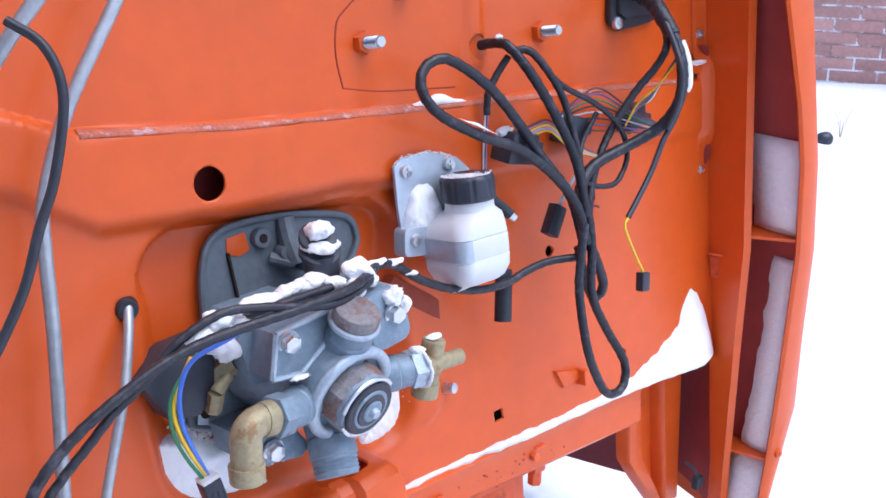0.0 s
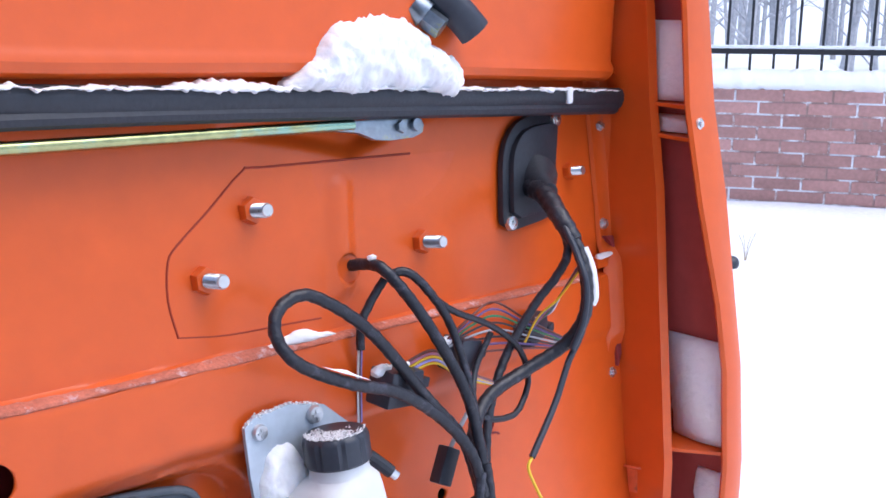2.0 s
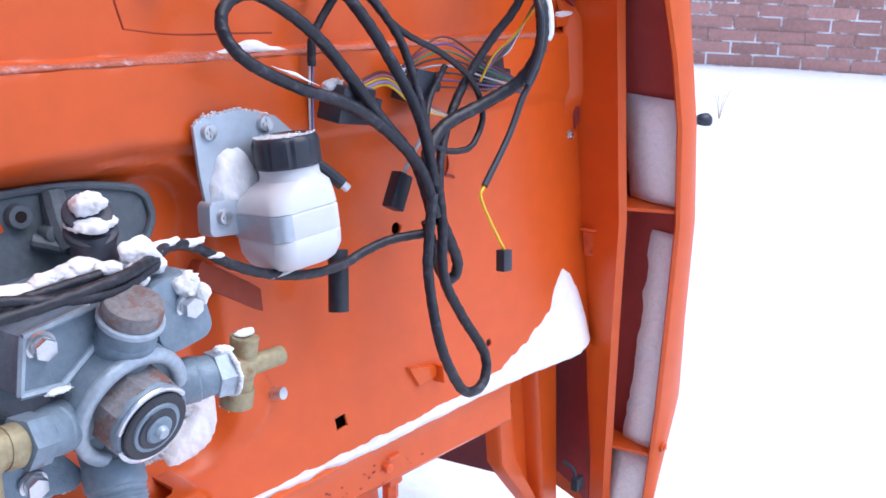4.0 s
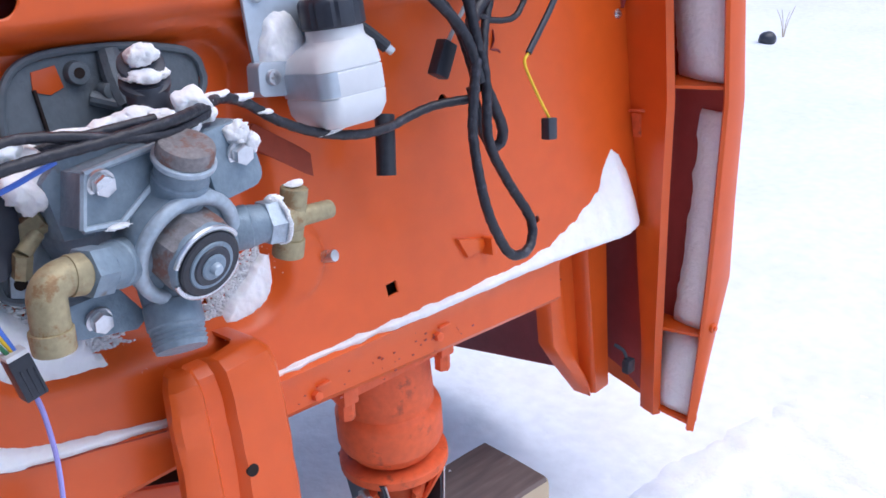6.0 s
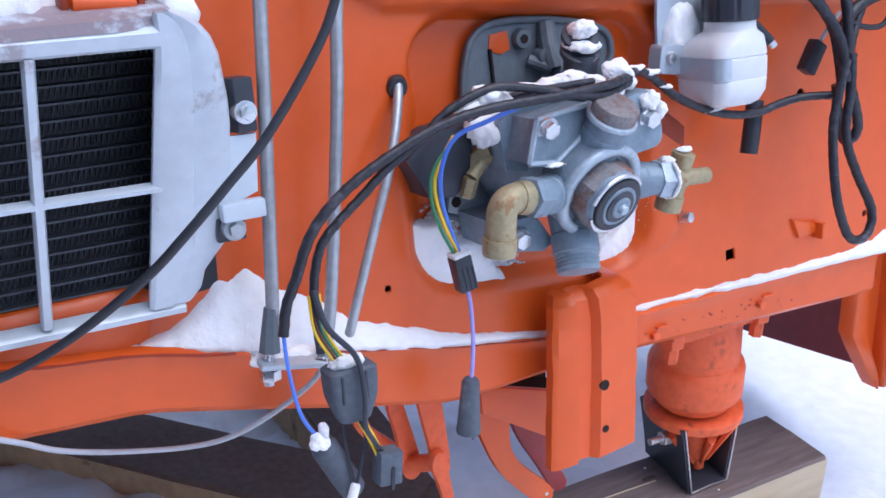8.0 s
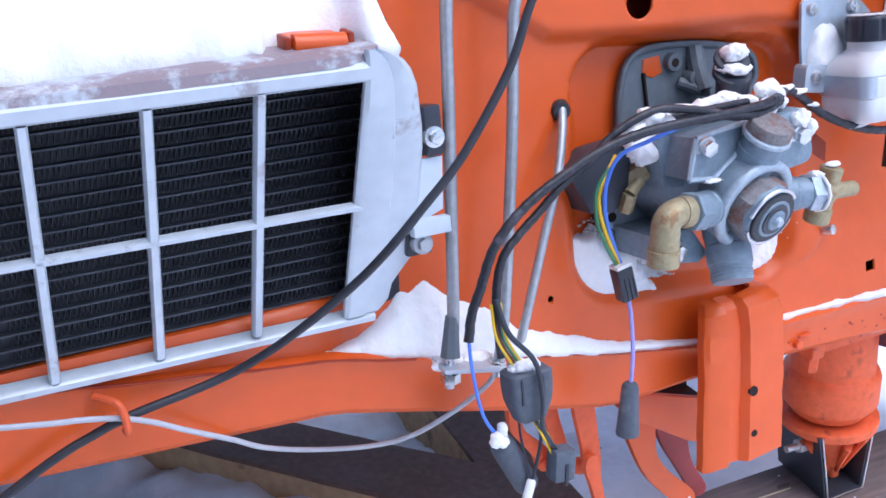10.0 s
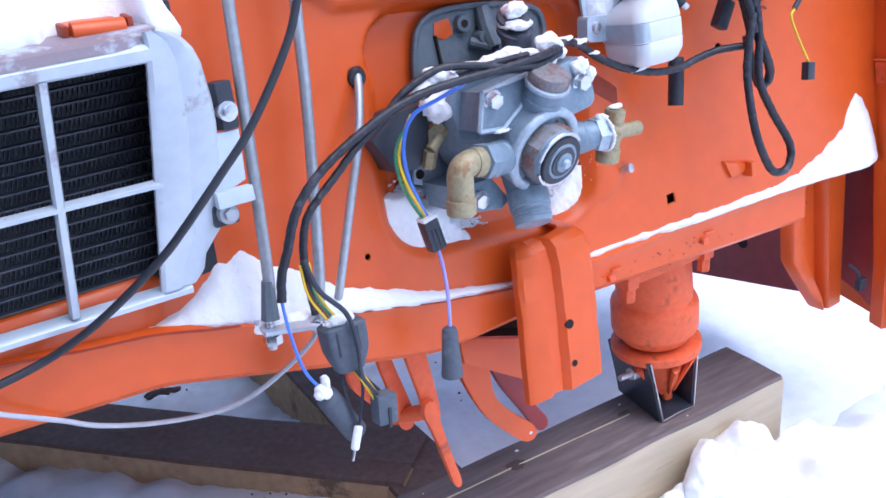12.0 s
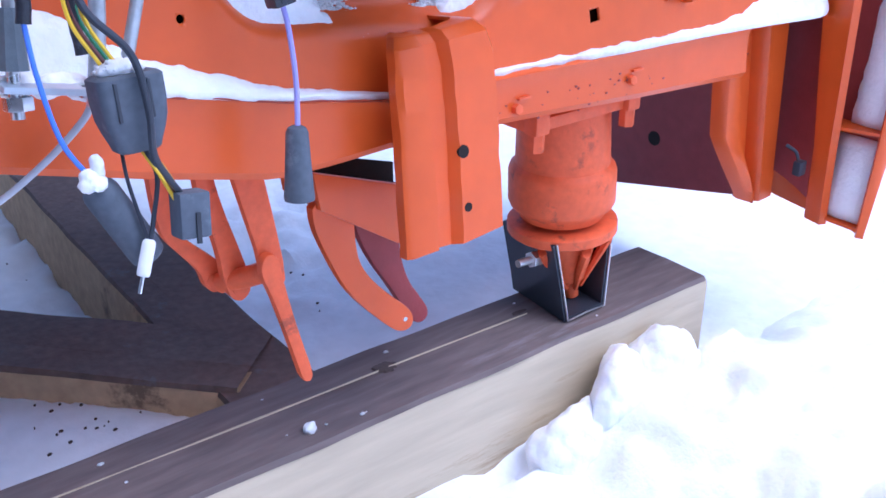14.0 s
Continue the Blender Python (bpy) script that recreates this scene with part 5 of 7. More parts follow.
rings(bm, (0.4555, 0.6885, 0.1155), (0.456, 0.6935, 0.1185), [(0, 0.0225), (0.3, 0.0238), (0.8, 0.0238), (1.0, 0.0225)], 28)
part("port_lip", bm, CASTLIGHT, body, "bright rim of the top port")
bm = B()
rings(bm, (0.456, 0.6935, 0.1185), (0.457, 0.704, 0.1245), [(0, 0.0215), (0.75, 0.0215), (0.92, 0.0205), (1.0, 0.0185)], 24)
part("port_plug", bm, CASTRUST, valve, "rust-spotted screw plug")
part("bottom_port", port((0.448, 0.612, 0.06), (0.433, 0.545, 0.092), 0.0215, 4), CAST, body)
part("left_port", port((0.436, 0.622, 0.075), (0.380, 0.630, 0.108), 0.0175, 1), CAST, body)
part("right_port", port((0.466, 0.622, 0.075), (0.526, 0.621, 0.098), 0.0170, 1), CAST, body)
bm = B()
cyl(bm, (0.382, 0.630, 0.108), (0.364, 0.633, 0.1135), 0.0190, seg=6, bev=0.001)
part("union_nut", bm, CAST, valve)
elbow = B()
tube(elbow, [(0.372, 0.632, 0.112), (0.354, 0.635, 0.115), (0.343, 0.634, 0.117), (0.336, 0.628, 0.118), (0.334, 0.616, 0.118), (0.333, 0.597, 0.116), (0.3325, 0.590, 0.115)], 0.0135, 18, 5)
cyl(elbow, (0.364, 0.633, 0.1135), (0.353, 0.635, 0.115), 0.0152, 0.0148, 20, 0.001)
cyl(elbow, (0.333, 0.604, 0.1165), (0.3325, 0.588, 0.115), 0.0155, 0.0150, 24, 0.001)
part("brass_elbow", elbow, BRASS, valve, "old brass elbow fitting")
bm = B()
cyl(bm, (0.522, 0.621, 0.097), (0.538, 0.620, 0.099), 0.0190, seg=6, bev=0.001)
part("union_nut", bm, CASTLIGHT, valve)
tee = B()
cyl(tee, (0.556, 0.642, 0.100), (0.546, 0.584, 0.086), 0.0115, seg=18, bev=0.001)
cyl(tee, (0.540, 0.619, 0.097), (0.555, 0.616, 0.096), 0.0125, seg=18)
cyl(tee, (0.556, 0.616, 0.096), (0.592, 0.613, 0.093), 0.0085, 0.008, 18, 0.001)
cyl(tee, (0.5485, 0.600, 0.090), (0.5462, 0.585, 0.0865), 0.0135, seg=18, bev=0.001)
part("brass_tee", tee, BRASS, valve, "old brass tee fitting")
bm = B()
cyl(bm, (0.634, 0.543, -0.004), (0.640, 0.546, 0.020), 0.0065, 0.006, 14, 0.001)
solo("threaded_pin", bm, STEEL, "short bright steel pin standing out of the panel", "pin")

# ---- fluid reservoir on its bracket ----
tank = thing("fluid_reservoir", at(0.65, 0.665, 0.0), "milky plastic fluid bottle with black ribbed cap on galvanised bracket", "reservoir")
bm = B()
prism(bm, [(0.589, 0.801), (0.599, 0.807), (0.637, 0.808), (0.673, 0.797), (0.702, 0.769), (0.702, 0.700), (0.632, 0.700), (0.618, 0.708), (0.594, 0.713), (0.589, 0.735), (0.588, 0.76)], 0.021, 0.025, 0.001)
part("bracket", bm, BRACKET, tank, "frosty galvanised sheet bracket")
bm = B()
prism(bm, rounded(0.600, 0.722, 0.034, 0.030, 0.006, 4, -8), 0.018, 0.036, 0.002)
part("bracket_lug", bm, BRACKET, tank)
for u, v, w, r in ((0.660, 0.792, 0.025, 0.0085), (0.602, 0.794, 0.025, 0.0075), (0.597, 0.724, 0.036, 0.0075)):
    bm = B()
    cyl(bm, (u, v, w), (u, v, w + 0.005), r, r * 0.85, 18, 0.001)
    box(bm, (u, v, w + 0.0055), (r * 1.1, r * 0.3, 0.001))
    box(bm, (u, v, w + 0.0055), (r * 0.3, r * 1.1, 0.001))
    part("screw", bm, STEEL, tank, "cross-head steel screw")
BX, BW = 0.653, 0.060


def bottle_ring(v, h, r):
    s = step(0.748, 0.728, v)
    return [(x, v, z) for x, z in rounded(BX - 0.008 * s, BW - 0.002 * s, 2 * h, 2 * h, r, 6)]


bm = B()
prof = [(0.674, 0.016, 0.010), (0.674, 0.025, 0.012), (0.678, 0.030, 0.013), (0.688, 0.0345, 0.014), (0.700, 0.0352, 0.014), (0.7012, 0.0345, 0.014), (0.7025, 0.0352, 0.014), (0.7215, 0.0352, 0.014), (0.7228, 0.0338, 0.014), (0.724, 0.0350, 0.014), (0.733, 0.0345, 0.018), (0.742, 0.0310, 0.022), (0.7475, 0.0265, 0.0262), (0.751, 0.0255, 0.0252), (0.763, 0.0255, 0.0252)]
loops = [[bm.verts.new(p) for p in bottle_ring(*s)] for s in prof]
for a, b in zip(loops, loops[1:]):
    for k in range(len(a)):
        bm.faces.new((a[k], a[(k + 1) % len(a)], b[(k + 1) % len(a)], b[k]))
bm.faces.new(loops[0][::-1])
bm.faces.new(loops[-1])
part("bottle", bm, MILKY, tank, "milky translucent plastic bottle")
bm = B()
la, lb = bottle_ring(0.7025, 0.0362, 0.014), bottle_ring(0.7235, 0.0362, 0.014)
n = len(la)
half = sorted(range(n), key=lambda k: (math.atan2(la[k][2] - BW + 0.002, la[k][0] - BX + 0.008) - radians(-60)) % (2 * math.pi))
half = [k for k in half if (math.degrees(math.atan2(la[k][2] - BW + 0.002, la[k][0] - BX + 0.008)) % 360) > 112 or (math.degrees(math.atan2(la[k][2] - BW + 0.002, la[k][0] - BX + 0.008)) % 360) < 20]
order = sorted(half, key=lambda k: (math.degrees(math.atan2(la[k][2] - BW + 0.002, la[k][0] - BX + 0.008)) - 112) % 360)
loft(bm, [[la[k] for k in order], [lb[k] for k in order]])
thicken(bm, 0.0015)
part("clamp_band", bm, BRACKET, tank, "grey clamp band round the bottle")
bm = B()
rows = []
capn = 54
for v, r, rib in ((0.7575, 0.0272, 0), (0.7595, 0.0290, 1), (0.778, 0.0288, 1), (0.7815, 0.0276, 0.6), (0.7835, 0.0255, 0), (0.784, 0.022, 0), (0.783, 0.018, 0), (0.784, 0.0, 0)):
    rows.append([(BX + (r + (-0.0022 * rib if k % 6 == 0 else 0)) * math.cos(2 * math.pi * k / capn), v, BW + (r + (-0.0022 * rib if k % 6 == 0 else 0)) * math.sin(2 * math.pi * k / capn)) for k in range(capn + 1)])
loft(bm, rows)
bmesh.ops.remove_doubles(bm, verts=bm.verts, dist=0.00005)
part("cap", bm, PLASTIC, tank, "black ribbed screw cap dusted with snow")
bm = B()
tube(bm, [(0.706, 0.668, 0.045), (0.700, 0.645, 0.048), (0.693, 0.613, 0.050)], 0.0095, 14, 4)
part("outlet_hose", bm, BLACK, tank, "black rubber outlet stub")
bm = B()
tube(bm, [(0.676, 0.762, 0.050), (0.690, 0.748, 0.058), (0.704, 0.731, 0.066)], 0.006, 10, 4)
part("vent_hose", bm, BLACK, tank)
bm = B()
cyl(bm, (0.703, 0.732, 0.066), (0.708, 0.726, 0.068), 0.0042, seg=10)
part("vent_tip", bm, STEEL, tank)
bm = B()
rnd = random.Random(3)
spots = []
for k in range(1600):
    a, r = rnd.uniform(0, 6.28), 0.0262 * math.sqrt(rnd.random())
    if rnd.random() < 0.30 + 0.6 * math.cos(a - 2.6) + 0.5 * noise.noise(Vector((a * 2, r * 90, 0))):
        spots.append((BX + r * math.cos(a), 0.7842, BW + r * math.sin(a)))
grains(bm, spots, 0.0003, 0.0009, 8)
slab(bm, 0.594, 0.645, [(0.594, 0.735), (0.61, 0.722), (0.645, 0.715)], [(0.594, 0.75), (0.606, 0.770), (0.618, 0.779), (0.632, 0.776), (0.645, 0.752)], 0.024, 0.014, 4.0, 0.003, 40)
edge = []
for k in range(260):
    u = rnd.uniform(0.590, 0.668)
    edge.append((u, lerp(u, [(0.589, 0.801), (0.599, 0.807), (0.637, 0.808), (0.673, 0.797)]) + rnd.gauss(0, 0.0009), 0.023 + rnd.uniform(-0.002, 0.002)))
grains(bm, edge, 0.0004, 0.0011, 9)
solo("snow_on_reservoir", bm, SNOW, "snow dust on the cap and clumps on the bracket", "snow", kind="stuff")

# ---- wiring ----
gasket = thing("cable_grommet", at(1.0, 0.905, 0.0), "black rubber cable grommet plate with two screws", "grommet")
GO = [(0.951, 0.912), (0.955, 0.945), (0.962, 0.982), (0.975, 1.004), (0.996, 1.018), (1.031, 1.023), (1.061, 1.021), (1.062, 1.005), (1.052, 0.965), (1.044, 0.920), (1.030, 0.907), (0.99, 0.903), (0.958, 0.902)]
GO = [(p.x, p.y) for p in spline([(*p, 0) for p in GO[-2:] + GO + GO[:2]], 3)[6:-6]][:-1]
bm = B()
prism(bm, GO, 0.0045, 0.012, 0.003)
plate = part("grommet_plate", bm, BLACK, gasket)
gc = Vector((1.006, 0.962, 0))
for s, w0, w1 in ((0.80, 0.010, 0.019), (0.62, 0.016, 0.015)):
    bm = B()
    pts = [gc + (Vector((x, y, 0)) - gc) * s for x, y in GO]
    prism(bm, [(p.x, p.y) for p in pts], w0 - 0.006, max(w0, w1), 0.004)
    part("raised_rim", bm, BLACK, gasket)
bm = B()
rings(bm, (1.008, 0.952, 0.012), (0.982, 0.940, 0.052), [(0, 0.028), (0.4, 0.017), (0.7, 0.013), (1.0, 0.010)], 20)
part("sleeve", bm, BLACK, gasket)
for u, v in ((1.056, 1.013), (0.962, 0.911)):
    bm = B()
    cyl(bm, (u, v, 0.010), (u, v, 0.016), 0.0085, 0.0075, 18, 0.001)
    cyl(bm, (u, v, 0.0155), (u, v, 0.0175), 0.003, 0.002, 10)
    part("screw", bm, STEEL, gasket)

harness = thing("wiring_harness", at(0.82, 0.51, 0.0), "tangled black taped wiring harness hanging on the orange panel", "wiring harness")


def cable(name, pts, r, mt, parent, label="", wob=0.06, seg=10, r2=None):
    bm = B()
    tape = mt is TAPE
    if tape:
        r *= 0.9
        long = sum((Vector(b) - Vector(a)).length for a, b in zip(pts, pts[1:]))
        fine = max(8, min(40, int(long / 0.0028 / max(1, len(pts) - 1))))
        tube(bm, pts, r, 14, fine, r2, wob * 0.5, wrap=0.13)
    else:
        tube(bm, pts, r, seg, 7, r2, wob * 0.5)
    return part(name, bm, mt, parent, label)


cable("main_cable", [(0.993, 0.946, 0.020), (0.978, 0.938, 0.050), (0.961, 0.916, 0.080), (0.959, 0.886, 0.100), (0.952, 0.852, 0.112), (0.945, 0.818, 0.110), (0.934, 0.790, 0.090), (0.900, 0.773, 0.070), (0.857, 0.761, 0.060), (0.831, 0.747, 0.060), (0.807, 0.726, 0.070), (0.80, 0.70, 0.08)], 0.0075, TAPE, harness, "thick black taped main cable")
cable("cable_sleeve", [(0.993, 0.946, 0.020), (0.978, 0.938, 0.050), (0.961, 0.916, 0.080), (0.9585, 0.892, 0.097)], 0.0135, TAPE, harness, "thick taped cable sleeve at the grommet", 0.04, 14, 0.0090)
cable("cable", [(0.972, 0.930, 0.062), (0.954, 0.908, 0.090), (0.949, 0.880, 0.106), (0.943, 0.850, 0.118), (0.938, 0.815, 0.114), (0.928, 0.788, 0.104)], 0.0036, PLASTIC, harness, "smooth dark sheathed lead", 0.02)
cable("cable", [(0.742, 0.906, -0.01), (0.745, 0.908, 0.025), (0.747, 0.901, 0.045), (0.763, 0.867, 0.060), (0.783, 0.821, 0.070), (0.796, 0.775, 0.080), (0.800, 0.724, 0.085), (0.797, 0.687, 0.090), (0.806, 0.655, 0.092), (0.815, 0.632, 0.09), (0.815, 0.618, 0.085), (0.806, 0.616, 0.080), (0.794, 0.647, 0.080), (0.788, 0.678, 0.082)], 0.0062, TAPE, harness)
cable("looped_cable", [(0.800, 0.672, 0.080), (0.789, 0.733, 0.075), (0.755, 0.783, 0.070), (0.707, 0.856, 0.060), (0.662, 0.896, 0.050), (0.637, 0.900, 0.046), (0.619, 0.888, 0.047), (0.616, 0.868, 0.052), (0.630, 0.846, 0.060), (0.673, 0.820, 0.065), (0.722, 0.798, 0.070), (0.761, 0.764, 0.078), (0.783, 0.727, 0.088), (0.791, 0.682, 0.092)], 0.0062, TAPE, harness, "black cable bent in a wide loop")
cable("hanging_loop", [(0.790, 0.705, 0.092), (0.776, 0.668, 0.095), (0.764, 0.633, 0.100), (0.754, 0.573, 0.115), (0.769, 0.526, 0.118), (0.785, 0.513, 0.119), (0.806, 0.517, 0.117), (0.815, 0.541, 0.113), (0.797, 0.585, 0.105), (0.784, 0.627, 0.100), (0.795, 0.675, 0.095), (0.80, 0.71, 0.09)], 0.0056, TAPE, harness, "narrow hanging loop of taped cable")
cable("cross_cable", [(0.784, 0.668, 0.085), (0.751, 0.668, 0.068), (0.720, 0.664, 0.064), (0.692, 0.660, 0.066), (0.654, 0.662, 0.068), (0.613, 0.673, 0.066), (0.578, 0.691, 0.062), (0.548, 0.713, 0.062), (0.520, 0.722, 0.074), (0.492, 0.721, 0.094), (0.454, 0.719, 0.112), (0.400, 0.717, 0.116), (0.362, 0.716, 0.114), (0.316, 0.712, 0.109), (0.278, 0.702, 0.104), (0.236, 0.684, 0.101), (0.206, 0.668, 0.100), (0.182, 0.650, 0.100), (0.165, 0.630, 0.100), (0.152, 0.602, 0.100), (0.141, 0.580, 0.100), (0.136, 0.557, 0.100)], 0.0050, TAPE, harness, "black cable running across the valve")
cable("cross_cable", [(0.50, 0.716, 0.09), (0.452, 0.711, 0.112), (0.415, 0.716, 0.116), (0.375, 0.726, 0.112), (0.338, 0.730, 0.106), (0.300, 0.716, 0.100), (0.268, 0.691, 0.096), (0.240, 0.675, 0.096), (0.217, 0.657, 0.096), (0.195, 0.641, 0.097), (0.177, 0.624, 0.098), (0.167, 0.598, 0.100), (0.165, 0.565, 0.100), (0.166, 0.535, 0.100)], 0.0044, TAPE, harness)
cable("cable", [(0.45, 0.722, 0.098), (0.40, 0.722, 0.102), (0.36, 0.719, 0.100), (0.320, 0.706, 0.095)], 0.0040, TAPE, harness)
cable("cable", [(0.968, 0.905, 0.085), (0.965, 0.88, 0.098), (0.957, 0.849, 0.112), (0.947, 0.804, 0.105), (0.925, 0.775, 0.10), (0.897, 0.740, 0.100), (0.854, 0.699, 0.100)], 0.0034, PLASTIC, harness, "smooth dark sheathed lead", 0.02)
cable("wire", [(0.854, 0.699, 0.100), (0.846, 0.690, 0.101), (0.856, 0.662, 0.102), (0.872, 0.628, 0.103)], 0.0016, YELLOW, harness, "bare yellow wire end", 0)
cable("cable", [(0.752, 0.897, 0.040), (0.767, 0.897, 0.050), (0.783, 0.879, 0.056), (0.799, 0.845, 0.064), (0.803, 0.80, 0.074), (0.801, 0.75, 0.084)], 0.0050, TAPE, harness, r2=0.0042)
cable("thin_loop", [(0.783, 0.876, 0.056), (0.810, 0.852, 0.060), (0.858, 0.826, 0.062), (0.892, 0.796, 0.064), (0.903, 0.762, 0.064), (0.888, 0.738, 0.064), (0.868, 0.731, 0.065), (0.840, 0.737, 0.060), (0.824, 0.756, 0.060), (0.842, 0.785, 0.050), (0.870, 0.815, 0.05)], 0.0036, TAPE, harness)
cable("cable", [(0.962, 0.915, 0.082), (0.955, 0.882, 0.090), (0.945, 0.858, 0.080), (0.925, 0.834, 0.066), (0.891, 0.796, 0.055), (0.863, 0.764, 0.055), (0.839, 0.729, 0.060), (0.817, 0.681, 0.070)], 0.0052, TAPE, harness)
cable("cable", [(0.752, 0.893, 0.035), (0.738, 0.876, 0.030), (0.724, 0.857, 0.028), (0.721, 0.834, 0.026)], 0.0045, TAPE, harness)
for k, mt in enumerate((WHITE, BROWN, LILAC)):
    o = 0.0018 * (k - 1)
    cable("wire", [(0.721 + o, 0.838, 0.026), (0.720 + o, 0.806, 0.020), (0.717 + o, 0.765, 0.016)], 0.0011, mt, harness, "", 0, 6)
rainbow = (YELLOW, PURPLE, PINK, BROWN, GREEN, PURPLE, WHITE)
for k, mt in enumerate(rainbow):
    o = 0.0035 * (k - 3)
    cable("wire", [(0.966, 0.868 + o * 0.3, 0.098), (0.955 + o, 0.835, 0.080 - 0.002 * k), (0.942 + o, 0.818, 0.062), (0.930 + o, 0.803 + o, 0.050)], 0.0012, mt, harness, "", 0, 6)
for k, mt in enumerate((BROWN, PURPLE, PLASTIC, GREYW, PLASTIC, GREEN, PURPLE, BROWN)):
    o = 0.0042 * (k - 3.5)
    cable("wire", [(0.815, 0.811 + 0.3 * o, 0.035), (0.850, 0.819 + 1.4 * o, 0.036 + 0.002 * k), (0.895, 0.815 + 1.7 * o, 0.038), (0.935, 0.797 + o, 0.045), (0.968, 0.780 + 0.4 * o, 0.065)], 0.0012, mt, harness, "", 0, 6)
for k, mt in enumerate((YELLOW, LILAC, YELLOW, PINK, BROWN)):
    o = 0.003 * (k - 2)
    cable("wire", [(0.755, 0.808 + o, 0.045), (0.782, 0.814 + o, 0.055), (0.814, 0.794 + o, 0.050), (0.838, 0.778 + o * 0.6, 0.050), (0.856, 0.768 + o * 0.3, 0.058)], 0.0013, mt, harness, "", 0, 6)
cable("white_tape", [(0.9625, 0.884, 0.104), (0.9610, 0.862, 0.112), (0.9565, 0.838, 0.1155), (0.9525, 0.829, 0.1135)], 0.0056, WHITE, harness, "white tape band", 0)
for c, s, a in (((0.740, 0.797, 0.045), (0.046, 0.034, 0.028), -0.2), ((0.840, 0.800, 0.033), (0.034, 0.034, 0.026), -0.25), ((0.955, 0.797, 0.030), (0.040, 0.026, 0.022), 0.25)):
    bm = B()
    box(bm, c, s, Euler((0.2, 0.15, a)).to_matrix(), 0.003)
    con = part("connector", bm, PLASTIC, harness, "black multi-pin connector")
    bm = B()
    box(bm, Vector(c) + Vector((0.03 if s[0] > 0.04 else 0.024, -0.004, 0.004)), (0.012, 0.010, 0.01), Euler((0.2, 0.15, a)).to_matrix(), 0.002)
    part("latch", bm, PLASTIC, con)
bm = B()
box(bm, (0.785, 0.706, 0.05), (0.018, 0.036, 0.014), Euler((0, 0, -0.55)).to_matrix(), 0.002)
part("connector", bm, PLASTIC, harness, "small black plug")
cable("wire", [(0.793, 0.718, 0.05), (0.803, 0.735, 0.055), (0.815, 0.752, 0.06)], 0.0022, GREYW, harness, "", 0, 8)
bm = B()
box(bm, (0.869, 0.620, 0.103), (0.013, 0.022, 0.011), Euler((0, 0, -0.15)).to_matrix(), 0.0015)
part("connector", bm, PLASTIC, harness, "small black wire terminal")

# relay sitting on the base casting
relay = thing("relay", at(0.47, 0.72, 0.02), "small black relay with snow between its rings", "relay")
for v0, v1, r in ((0.712, 0.742, 0.0165), (0.741, 0.747, 0.0195), (0.755, 0.7595, 0.0180)):
    bm = B()
    rings(bm, (0.472, v0, 0.050), (0.471, v1, 0.054), [(0, r * 0.9), (0.15, r), (0.85, r), (1.0, r * 0.9)], 20)
    part("body", bm, PLASTIC, relay)

# drop leads with their plugs, left of the valve
leads = thing("lead_bundle", at(0.2, 0.40, 0.08), "loose coloured leads with rubber plugs hanging down", "wiring")
cable("wire", [(0.375, 0.708, 0.09), (0.351, 0.698, 0.078), (0.322, 0.687, 0.070), (0.309, 0.662, 0.065), (0.308, 0.632, 0.062), (0.316, 0.602, 0.060), (0.325, 0.575, 0.060)], 0.0022, BLUE, leads, "blue wire", 0, 8)
cable("wire", [(0.331, 0.684, 0.050), (0.310, 0.659, 0.055), (0.303, 0.638, 0.060), (0.310, 0.608, 0.060), (0.324, 0.576, 0.060)], 0.0019, YELLOW, leads, "", 0, 8)
cable("wire", [(0.338, 0.686, 0.050), (0.307, 0.660, 0.055), (0.299, 0.633, 0.060), (0.306, 0.605, 0.060), (0.321, 0.574, 0.060)], 0.0017, GREEN, leads, "", 0, 8)
cable("wire", [(0.334, 0.684, 0.047), (0.312, 0.659, 0.052), (0.305, 0.636, 0.057), (0.312, 0.606, 0.058), (0.325, 0.574, 0.058)], 0.0015, BROWN, leads, "", 0, 8)


def plug(a, b, r, mt, label, ribs=0):
    bm = B()
    prof = [(0, r * 0.55), (0.06, r * 0.9), (0.12, r)]
    for k in range(ribs):
        prof += [(0.2 + 0.6 * k / ribs, r), (0.2 + 0.6 * (k + 0.3) / ribs, r * 0.9), (0.2 + 0.6 * (k + 0.6) / ribs, r)]
    prof += [(0.9, r), (0.97, r * 0.95), (1.0, r * 0.8)]
    rings(bm, a, b, prof, 18)
    return part("plug", bm, mt, leads, label)


bm = B()
turn = Euler((0, 0, 0.19)).to_matrix()
box(bm, (0.3255, 0.560, 0.061), (0.0175, 0.034, 0.016), turn, 0.002)
for o in (-0.0045, 0.0005, 0.0055):
    box(bm, (0.3275 + o, 0.556, 0.0693), (0.0014, 0.022, 0.0012), turn, 0.0003)
connector = part("plug", bm, PLASTIC, leads, "black ribbed square plug")
bm = B()
box(bm, (0.3220, 0.5785, 0.061), (0.0165, 0.004, 0.015), turn, 0.001)
part("collar", bm, WHITE, connector, "pale frosted collar")
cable("wire", [(0.328, 0.548, 0.062), (0.331, 0.525, 0.062), (0.331, 0.488, 0.062), (0.327, 0.450, 0.061)], 0.0021, LILAC, leads, "lilac wire", 0, 8)
bm = B()
rings(bm, (0.327, 0.456, 0.061), (0.322, 0.398, 0.058), [(0, 0.004), (0.03, 0.007), (0.09, 0.0086), (0.5, 0.0100), (0.85, 0.0114), (0.94, 0.0120), (0.985, 0.0115), (1.0, 0.009)], 20)
part("plug", bm, PLUGGREY, leads, "flared grey rubber plug sleeve")
